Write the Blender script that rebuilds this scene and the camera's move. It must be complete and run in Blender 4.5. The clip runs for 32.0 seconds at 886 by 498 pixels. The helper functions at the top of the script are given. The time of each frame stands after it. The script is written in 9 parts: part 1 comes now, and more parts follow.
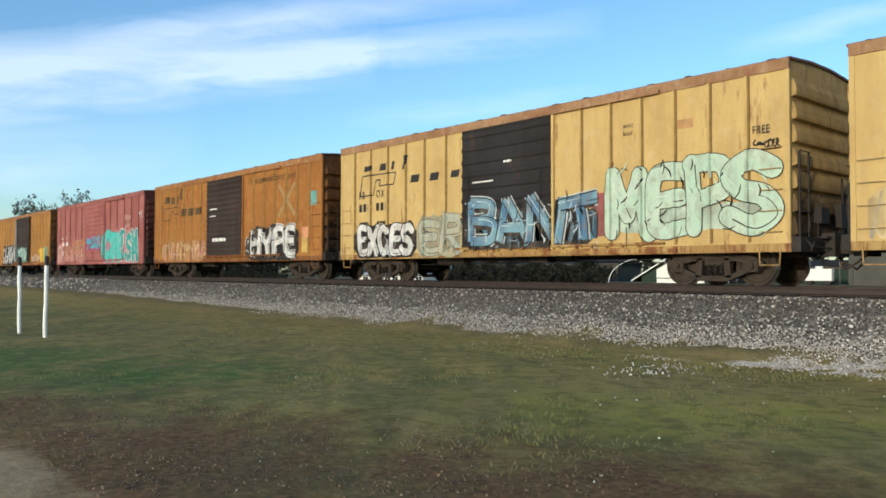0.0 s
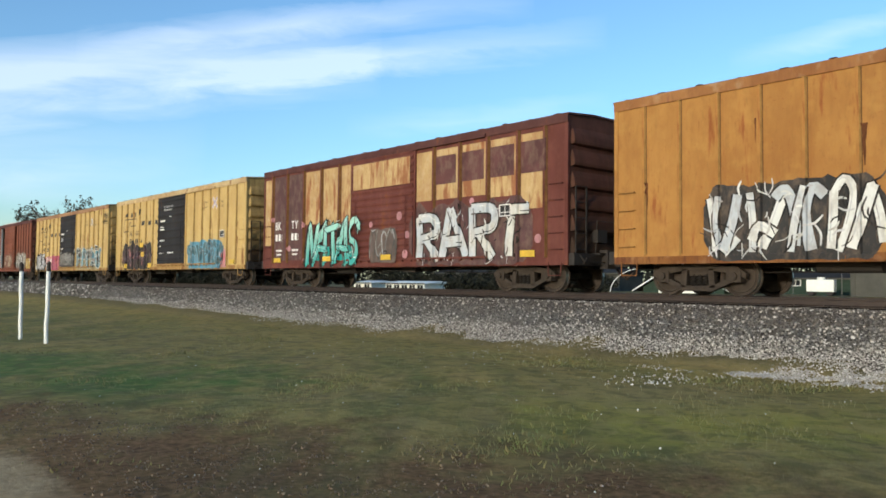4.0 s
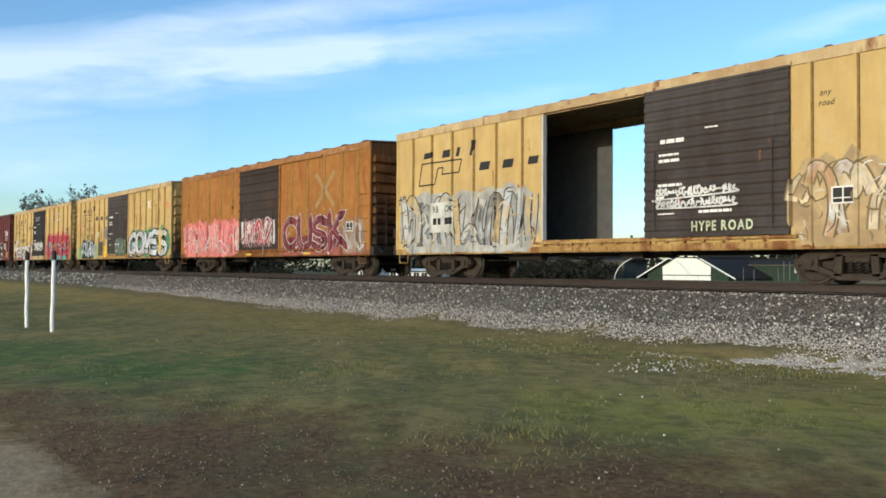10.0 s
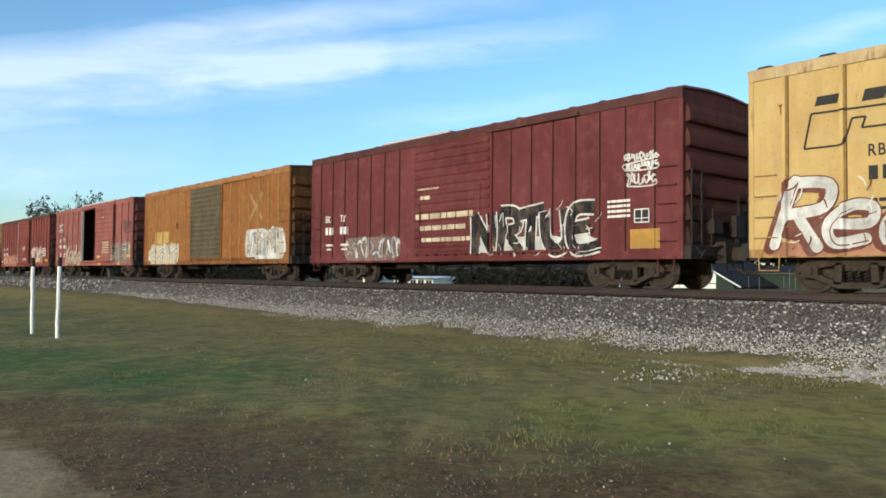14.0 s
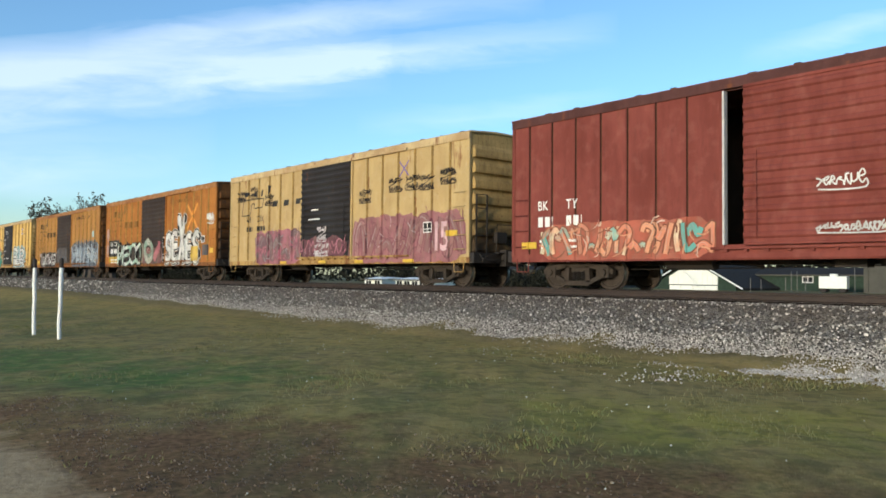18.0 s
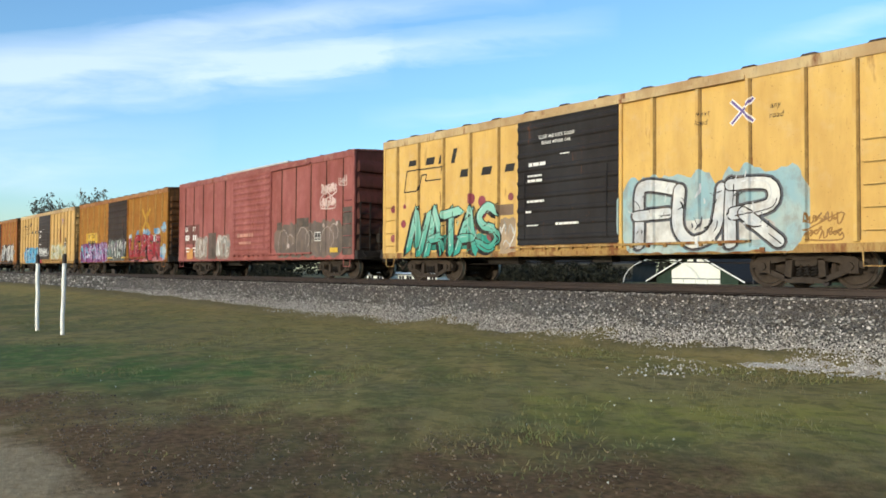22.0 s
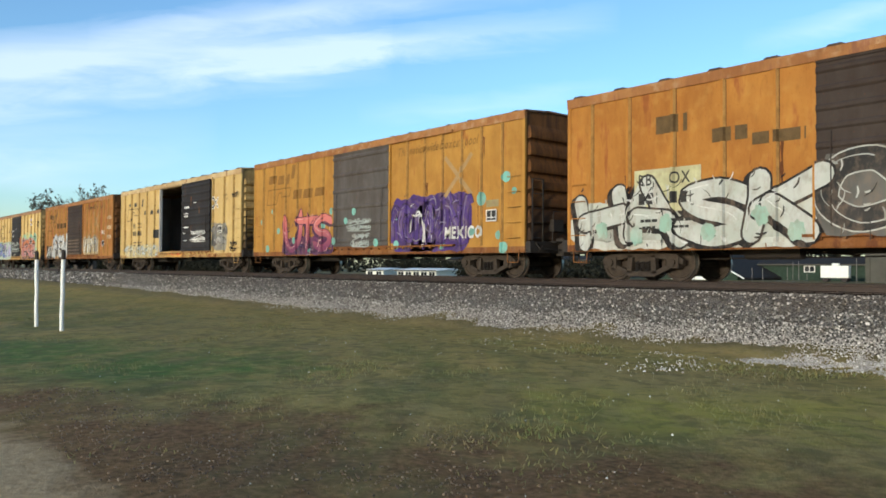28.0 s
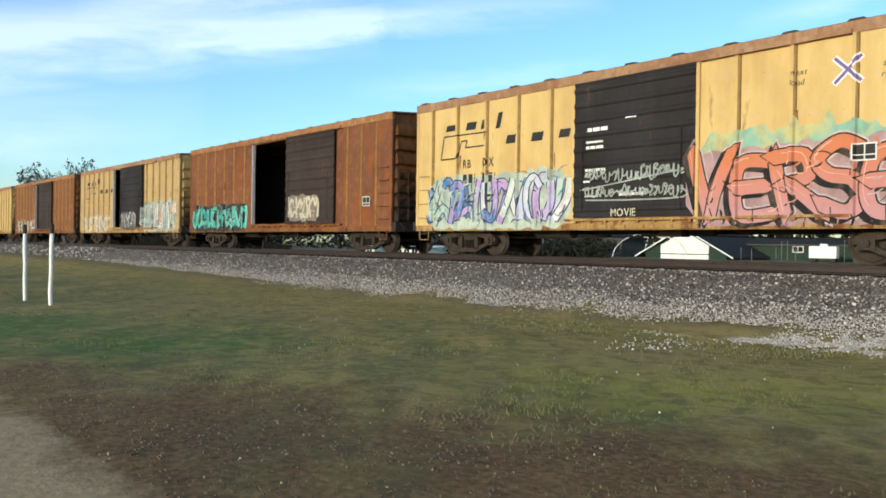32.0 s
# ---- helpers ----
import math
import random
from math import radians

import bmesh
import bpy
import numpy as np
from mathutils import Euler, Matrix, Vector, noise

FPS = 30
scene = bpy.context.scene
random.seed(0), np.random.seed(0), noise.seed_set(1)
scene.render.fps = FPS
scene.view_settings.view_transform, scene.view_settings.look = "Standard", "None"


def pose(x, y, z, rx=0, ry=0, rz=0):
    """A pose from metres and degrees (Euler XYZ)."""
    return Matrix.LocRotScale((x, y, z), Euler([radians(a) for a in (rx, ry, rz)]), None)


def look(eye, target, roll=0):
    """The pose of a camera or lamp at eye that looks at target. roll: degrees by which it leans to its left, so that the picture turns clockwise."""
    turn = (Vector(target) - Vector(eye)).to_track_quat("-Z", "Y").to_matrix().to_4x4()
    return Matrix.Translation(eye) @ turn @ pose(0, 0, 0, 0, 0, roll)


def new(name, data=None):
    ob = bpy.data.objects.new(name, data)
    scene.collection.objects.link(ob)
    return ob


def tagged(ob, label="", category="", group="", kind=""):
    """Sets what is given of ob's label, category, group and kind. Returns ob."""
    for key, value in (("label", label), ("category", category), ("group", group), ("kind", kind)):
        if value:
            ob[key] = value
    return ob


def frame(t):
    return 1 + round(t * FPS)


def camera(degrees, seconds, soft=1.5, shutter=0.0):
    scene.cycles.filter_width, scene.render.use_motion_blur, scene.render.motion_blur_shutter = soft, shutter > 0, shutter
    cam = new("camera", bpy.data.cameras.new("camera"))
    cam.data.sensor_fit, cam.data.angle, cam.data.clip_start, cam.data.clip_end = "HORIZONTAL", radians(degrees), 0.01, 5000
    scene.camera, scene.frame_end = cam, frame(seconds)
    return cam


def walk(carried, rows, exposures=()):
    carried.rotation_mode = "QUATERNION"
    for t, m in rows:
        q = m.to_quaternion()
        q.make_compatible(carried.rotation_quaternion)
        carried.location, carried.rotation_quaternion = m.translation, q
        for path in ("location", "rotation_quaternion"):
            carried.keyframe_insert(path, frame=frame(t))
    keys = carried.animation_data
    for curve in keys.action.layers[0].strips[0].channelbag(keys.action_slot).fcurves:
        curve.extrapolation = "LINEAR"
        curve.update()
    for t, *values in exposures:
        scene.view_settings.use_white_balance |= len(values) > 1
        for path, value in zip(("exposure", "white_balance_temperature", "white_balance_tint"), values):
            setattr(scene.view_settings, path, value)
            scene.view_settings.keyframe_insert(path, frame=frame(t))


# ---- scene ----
# The camera stands 1.5 m over the grass beside a straight railway line; rail heads lie 1.2 m over the grass.
RAIL = 1.2
TRACK_Y = 16.63
HALF = 1.49
cam = camera(59.7, 32.0, soft=1.7)
EYE = (0.0, 0.0, 1.485)
TURNS = (
    (0, 48.38, 1.71, -0.14), (0.5, 48.66, 1.55, -0.33), (1, 48.64, 1.50, -0.40), (1.5, 48.51, 1.53, -0.38),
    (2, 48.45, 1.67, -0.35), (2.5, 48.45, 1.92, -0.33), (4.5, 48.50, 2.39, -0.55), (5, 48.45, 2.39, -0.66),
    (5.5, 48.43, 2.42, -0.73), (6, 48.41, 2.46, -0.68), (6.5, 48.40, 2.52, -0.64), (7, 48.39, 2.54, -0.60),
    (7.5, 48.46, 2.43, -0.67), (8, 48.48, 2.13, -0.81), (8.5, 48.51, 1.78, -0.69), (9, 48.53, 1.55, -0.57),
    (9.5, 48.63, 1.45, -0.48), (10, 48.80, 1.42, -0.36), (10.5, 48.93, 1.51, -0.37), (11, 49.06, 1.57, -0.37),
    (11.5, 49.19, 1.54, -0.43), (12, 49.16, 1.52, -0.56), (12.5, 49.03, 1.56, -0.61), (13, 49.03, 1.58, -0.61),
    (13.5, 49.11, 1.76, -0.59), (14, 49.14, 1.96, -0.51), (14.5, 49.18, 2.04, -0.39), (16.5, 49.11, 2.03, -0.79),
    (17, 49.13, 2.00, -0.65), (17.5, 49.17, 2.06, -0.56), (18, 49.25, 2.07, -0.55), (18.5, 49.27, 1.83, -0.56),
    (19, 49.32, 1.65, -0.52), (19.5, 49.24, 1.59, -0.54), (20, 49.29, 1.66, -0.60), (20.5, 49.31, 1.65, -0.58),
    (21, 49.29, 1.66, -0.51), (21.5, 49.40, 1.67, -0.39), (22, 49.42, 1.67, -0.38), (22.5, 49.41, 1.54, -0.49),
    (23, 49.43, 1.58, -0.67), (23.5, 49.45, 1.50, -0.72), (24, 49.54, 1.46, -0.66), (24.5, 49.63, 1.53, -0.59),
    (25, 49.55, 1.63, -0.52), (25.5, 49.57, 1.64, -0.62), (27.5, 49.56, 1.17, -0.71), (28, 49.36, 1.37, -0.37),
    (28.5, 49.00, 1.48, -0.51), (29, 48.65, 1.50, -0.59), (29.5, 48.62, 1.39, -0.53), (30, 48.67, 1.17, -0.63),
    (30.5, 48.67, 0.80, -0.76), (31, 48.70, 0.32, -0.83), (31.5, 48.70, -0.15, -0.85), (32, 48.67, -0.30, -0.84))
walk(cam, [(t, pose(*EYE, 90 + p, r, y)) for t, y, p, r in TURNS], exposures=((0, 0.91, 6230, 6), (12, 0.94, 6230, 6), (22, 0.97, 6230, 6), (30, 1.00, 6230, 6), (32, 1.06, 6230, 6)))


def travel(t):
    """How far the train has come after t seconds."""
    u = t / 16
    return 16 * u * (15.671 + u * (-0.0133 - 0.0043 * u)) - 0.18


# ---- light: a low sun behind the camera, a clear sky ----
SUN_DIR = Vector((-0.19, 1.0, -0.165)).normalized()
elev = math.asin(-SUN_DIR.z)
world = bpy.data.worlds.new("sky")
scene.world = world
world.use_nodes = True
wn = world.node_tree
sky = wn.nodes.new("ShaderNodeTexSky")
sky.sky_type = "NISHITA"
sky.sun_disc = False
sky.sun_elevation = elev
sky.sun_rotation = math.atan2(-SUN_DIR.x, -SUN_DIR.y)
sky.altitude = 100
sky.air_density, sky.dust_density, sky.ozone_density = 1.0, 0.9, 3.2
wn.links.new(sky.outputs[0], wn.nodes["Background"].inputs[0])
wn.nodes["Background"].inputs[1].default_value = 0.15
lamp = bpy.data.lights.new("sun", "SUN")
lamp.energy, lamp.angle, lamp.color = 1.62, radians(0.6), (1.0, 0.86, 0.66)
sun = new("sun", lamp)
sun.matrix_world = look((0, 0, 60), Vector((0, 0, 60)) + SUN_DIR)


# ---- materials ----
def nodes_of(name):
    m = bpy.data.materials.new(name)
    m.use_nodes = True
    nt = m.node_tree
    return m, nt, nt.nodes["Principled BSDF"]


def add(nt, kind, **values):
    n = nt.nodes.new(kind)
    for key, v in values.items():
        n.inputs[key].default_value = v
    return n


def ramp(nt, fac, stops):
    n = nt.nodes.new("ShaderNodeValToRGB")
    e = n.color_ramp.elements
    while len(e) < len(stops):
        e.new(0.5)
    for el, (p, c) in zip(e, stops):
        el.position = p
        el.color = (*c, 1) if len(c) == 3 else c
    nt.links.new(fac, n.inputs[0])
    return n.outputs[0]


def grey(v):
    return (v, v, v)


def blend(nt, fac, a, b, mode="MIX"):
    n = nt.nodes.new("ShaderNodeMix")
    n.data_type, n.blend_type = "RGBA", mode
    for sock, v in ((n.inputs[0], fac), (n.inputs[6], a), (n.inputs[7], b)):
        if isinstance(v, bpy.types.NodeSocket):
            nt.links.new(v, sock)
        elif isinstance(v, (int, float)):
            sock.default_value = v
        else:
            sock.default_value = (*v, 1)
    return n.outputs[2]


def coords(nt, scale=(1, 1, 1), shift=(0, 0, 0)):
    tc = nt.nodes.new("ShaderNodeTexCoord")
    mp = nt.nodes.new("ShaderNodeMapping")
    mp.inputs["Scale"].default_value = scale
    mp.inputs["Location"].default_value = shift
    nt.links.new(tc.outputs["Object"], mp.inputs[0])
    return mp.outputs[0]


def tex_noise(nt, vec, scale, detail=4, rough=0.55, distort=0.0):
    n = add(nt, "ShaderNodeTexNoise", Scale=scale, Detail=detail, Roughness=rough, Distortion=distort)
    nt.links.new(vec, n.inputs["Vector"])
    return n.outputs["Fac"]


def relief(nt, bsdf, height, strength=0.3, dist=0.02):
    b = add(nt, "ShaderNodeBump", Strength=strength, Distance=dist)
    nt.links.new(height, b.inputs["Height"])
    nt.links.new(b.outputs[0], bsdf.inputs["Normal"])


def plain(name, col, rough=0.7, metal=0.0, vary=0.25, scale=6.0):
    """A plain surface with mottling at two scales."""
    m, nt, b = nodes_of(name)
    v = coords(nt)
    f1 = tex_noise(nt, v, scale)
    f2 = tex_noise(nt, v, scale * 9, 3)
    lo = tuple(c * (1 - vary) for c in col)
    hi = tuple(min(1, c * (1 + vary)) for c in col)
    c = ramp(nt, f1, ((0.3, lo), (0.7, hi)))
    c = blend(nt, 0.35, c, ramp(nt, f2, ((0.3, lo), (0.7, hi))))
    nt.links.new(c, b.inputs["Base Color"])
    b.inputs["Roughness"].default_value = rough
    b.inputs["Specular IOR Level"].default_value = 0.12 if rough >= 0.8 else 0.4
    b.inputs["Metallic"].default_value = metal
    relief(nt, b, f2, 0.15, 0.01)
    return m


def car_paint(name, col, seed, rust=0.3, fade=0.25, rust_col=(0.10, 0.035, 0.015), rough=0.75, pale=(0.55, 0.46, 0.32), dirt=1.0):
    """Weathered car paint: faded patches, panel to panel changes, rust that runs down in streaks."""
    m, nt, b = nodes_of(name)
    sh = (seed * 7.31, seed * 3.7, seed * 1.9)
    v = coords(nt, shift=sh)
    big = tex_noise(nt, v, 0.55, 3)
    mid = tex_noise(nt, v, 3.2, 5)
    fine = tex_noise(nt, v, 26, 4)
    streak = tex_noise(nt, coords(nt, (2.6, 2.6, 0.5), sh), 1.0, 6, 0.62)
    run = tex_noise(nt, coords(nt, (11, 11, 1.6), sh), 1.0, 5, 0.7)
    dark = (col[0] * (1 - 0.34 * dirt), col[1] * (1 - 0.45 * dirt), col[2] * (1 - 0.50 * dirt))
    blot = tex_noise(nt, coords(nt, (1.5, 1.5, 0.8), sh), 1.0, 6, 0.62)
    c = ramp(nt, big, ((0.38, dark), (0.56, col)))
    c = blend(nt, 0.45, c, ramp(nt, streak, ((0.36, dark), (0.62, tuple(min(1, x * 1.12) for x in col)))))
    c = blend(nt, ramp(nt, blot, ((0.47, grey(0)), (0.63, grey(0.15 + 1.0 * rust)))), c, dark)
    grime = tex_noise(nt, coords(nt, (7, 7, 2.0), sh), 1.0, 6, 0.7)
    c = blend(nt, ramp(nt, grime, ((0.54, grey(0)), (0.74, grey((0.3 + 0.4 * rust) * dirt)))), c, tuple(0.4 * x for x in col))
    fm = ramp(nt, mid, ((0.52, grey(0)), (0.75, grey(fade))))
    c = blend(nt, fm, c, pale)
    edge = 0.665 - 0.24 * rust
    rm = ramp(nt, streak, ((edge, grey(0)), (edge + 0.10, grey(0.9))))
    rm2 = ramp(nt, run, ((edge + 0.04, grey(0)), (edge + 0.16, grey(0.75))))
    spots = ramp(nt, fine, ((0.665 - 0.1 * rust, grey(0)), (0.74, grey(0.8))))
    mask = blend(nt, 1.0, blend(nt, 1.0, rm, rm2, "LIGHTEN"), spots, "LIGHTEN")
    c = blend(nt, mask, c, blend(nt, mid, rust_col, tuple(min(1, x * 2.2) for x in rust_col)))
    nt.links.new(c, b.inputs["Base Color"])
    b.inputs["Specular IOR Level"].default_value = 0.22
    r = ramp(nt, mask, ((0, grey(rough)), (1, grey(0.95))))
    nt.links.new(r, b.inputs["Roughness"])
    relief(nt, b, blend(nt, 0.5, mid, fine), 0.22, 0.012)
    return m


def end_paint(name, col, seed, darken=0.5):
    """Car-end paint: rust and grime, with shade put into dark tones and low fans."""
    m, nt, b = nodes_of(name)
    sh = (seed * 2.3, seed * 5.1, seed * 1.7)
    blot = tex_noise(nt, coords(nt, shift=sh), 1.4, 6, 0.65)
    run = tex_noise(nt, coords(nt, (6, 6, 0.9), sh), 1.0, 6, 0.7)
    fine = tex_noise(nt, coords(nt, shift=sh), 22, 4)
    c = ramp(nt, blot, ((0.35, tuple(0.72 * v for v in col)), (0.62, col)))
    c = blend(nt, ramp(nt, run, ((0.44, grey(0)), (0.66, grey(darken)))), c, (0.050, 0.028, 0.016))
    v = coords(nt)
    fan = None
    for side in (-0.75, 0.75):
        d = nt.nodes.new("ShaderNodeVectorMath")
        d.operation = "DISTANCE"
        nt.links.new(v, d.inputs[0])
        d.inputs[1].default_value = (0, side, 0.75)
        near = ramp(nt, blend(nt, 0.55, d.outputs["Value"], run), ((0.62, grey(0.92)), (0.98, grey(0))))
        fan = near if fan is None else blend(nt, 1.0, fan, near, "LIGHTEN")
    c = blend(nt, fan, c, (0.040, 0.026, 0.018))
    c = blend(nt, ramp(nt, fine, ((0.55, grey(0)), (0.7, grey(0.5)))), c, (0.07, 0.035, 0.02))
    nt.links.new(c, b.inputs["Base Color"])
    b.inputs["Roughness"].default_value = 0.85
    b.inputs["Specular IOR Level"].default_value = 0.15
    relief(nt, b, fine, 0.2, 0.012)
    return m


def spray(name, c1, c2=None, seed=0, rough=0.6, worn=0.4):
    """Spray paint: two colours that run into each other, cloudy, with worn spots."""
    c2 = c2 or tuple(x * 0.7 for x in c1)
    m, nt, b = nodes_of(name)
    v = coords(nt, shift=(seed * 5.1, 0, seed * 2.3))
    f = tex_noise(nt, v, 1.3, 3)
    w = tex_noise(nt, coords(nt, (4.5, 4.5, 2.6), (seed, 0, 0)), 1.0, 6, 0.65)
    c = ramp(nt, f, ((0.42, c1), (0.60, c2)))
    c = blend(nt, ramp(nt, w, ((0.47, grey(0)), (0.64, grey(worn)))), c, (0.20, 0.14, 0.10))
    nt.links.new(c, b.inputs["Base Color"])
    b.inputs["Roughness"].default_value = 0.75
    b.inputs["Specular IOR Level"].default_value = 0.25
    return m


M_STEEL = plain("dark_steel", (0.023, 0.018, 0.015), 0.75, 0.0, 0.4, 5)
M_TRUCK = plain("truck_casting", (0.046, 0.036, 0.029), 0.8, 0.0, 0.4, 7)
M_TREAD = plain("polished_tread", (0.42, 0.40, 0.37), 0.35, 0.9, 0.15, 9)
M_RAILTOP = plain("rail_steel", (0.036, 0.024, 0.019), 0.6, 0.2, 0.3, 3)
M_TIE = plain("creosoted_tie", (0.024, 0.018, 0.015), 0.9, 0.0, 0.4, 4)
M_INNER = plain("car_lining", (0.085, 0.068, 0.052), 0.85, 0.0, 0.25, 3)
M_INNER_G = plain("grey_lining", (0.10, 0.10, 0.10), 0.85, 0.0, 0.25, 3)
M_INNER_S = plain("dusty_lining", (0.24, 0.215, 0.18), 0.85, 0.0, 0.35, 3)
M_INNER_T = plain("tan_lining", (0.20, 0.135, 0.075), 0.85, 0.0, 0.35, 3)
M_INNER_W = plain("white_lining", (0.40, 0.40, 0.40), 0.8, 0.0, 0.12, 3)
M_PLATE = plain("galvanised_strip", (0.46, 0.45, 0.44), 0.6, 0.0, 0.25, 4)
M_POST = plain("white_post", (0.78, 0.78, 0.74), 0.6, 0.0, 0.1, 8)
M_CAP = plain("dark_cap", (0.024, 0.017, 0.014), 0.7)
M_YEL = plain("yellow_reflector", (0.56, 0.36, 0.035), 0.5)
M_BLK = plain("black_stencil", (0.02, 0.018, 0.016), 0.7)
M_WHT = plain("white_stencil", (0.72, 0.70, 0.66), 0.7, 0.0, 0.15)


# ---- mesh helpers ----
def mesh_of(name, bm, mats):
    me = bpy.data.meshes.new(name)
    bmesh.ops.recalc_face_normals(bm, faces=bm.faces)
    bm.to_mesh(me)
    bm.free()
    for m in mats if isinstance(mats, (list, tuple)) else [mats]:
        me.materials.append(m)
    return me


def place(name, me, parent=None, label="", m=None):
    ob = new(name, me)
    ob.parent = parent
    if m is not None:
        ob.matrix_basis = m
    if label:
        tagged(ob, label)
    return ob


def part(name, bm, material, parent, label="", m=None):
    return place(name, mesh_of(name, bm, material), parent, label, m)


def box(bm, x0, x1, y0, y1, z0, z1, mat=0):
    vs = [bm.verts.new((x, y, z)) for x in (x0, x1) for y in (y0, y1) for z in (z0, z1)]
    for f in ((0, 1, 3, 2), (4, 6, 7, 5), (0, 4, 5, 1), (2, 3, 7, 6), (0, 2, 6, 4), (1, 5, 7, 3)):
        bm.faces.new([vs[i] for i in f]).material_index = mat
    return vs


def soften(bm, width=0.008, seg=1):
    bmesh.ops.bevel(bm, geom=list(bm.edges), offset=width, segments=seg, affect="EDGES", profile=0.6)


def prism(bm, pts, axis, a, b, mat=0):
    """Extrude a polygon given in the two other axes along axis from a to b."""
    def at(p, d):
        return {"x": (d, p[0], p[1]), "y": (p[0], d, p[1]), "z": (p[0], p[1], d)}[axis]
    lo = [bm.verts.new(at(p, a)) for p in pts]
    hi = [bm.verts.new(at(p, b)) for p in pts]
    n = len(pts)
    fs = [bm.faces.new(lo), bm.faces.new(list(reversed(hi)))]
    fs += [bm.faces.new((lo[i], hi[i], hi[(i + 1) % n], lo[(i + 1) % n])) for i in range(n)]
    for f in fs:
        f.material_index = mat
    return fs


def rod(bm, pts, r, seg=6, mat=0):
    """A round bar along a line of points."""
    rings = []
    pts = [Vector(p) for p in pts]
    for i, p in enumerate(pts):
        d = (pts[min(i + 1, len(pts) - 1)] - pts[max(i - 1, 0)]).normalized()
        u = d.orthogonal().normalized()
        w = d.cross(u)
        if rings:
            prev = (rings[-1][0].co - pts[i - 1]).normalized()
            u = (prev - d * prev.dot(d)).normalized()
            w = d.cross(u)
        rings.append([bm.verts.new(p + r * (math.cos(2 * math.pi * k / seg) * u + math.sin(2 * math.pi * k / seg) * w)) for k in range(seg)])
    for a, b in zip(rings, rings[1:]):
        for k in range(seg):
            bm.faces.new((a[k], a[(k + 1) % seg], b[(k + 1) % seg], b[k])).material_index = mat
    bm.faces.new(list(reversed(rings[0]))).material_index = mat
    bm.faces.new(rings[-1]).material_index = mat


def lathe(bm, prof, y_dir=1, seg=24, mats=None):
    """Turn a profile of (radius, y) about the y axis."""
    rings = []
    for r, y in prof:
        rings.append([bm.verts.new((r * math.cos(2 * math.pi * k / seg), y * y_dir, r * math.sin(2 * math.pi * k / seg))) for k in range(seg)])
    for i, (a, b) in enumerate(zip(rings, rings[1:])):
        for k in range(seg):
            f = bm.faces.new((a[k], a[(k + 1) % seg], b[(k + 1) % seg], b[k]))
            f.material_index = mats[i] if mats else 0
            f.smooth = False


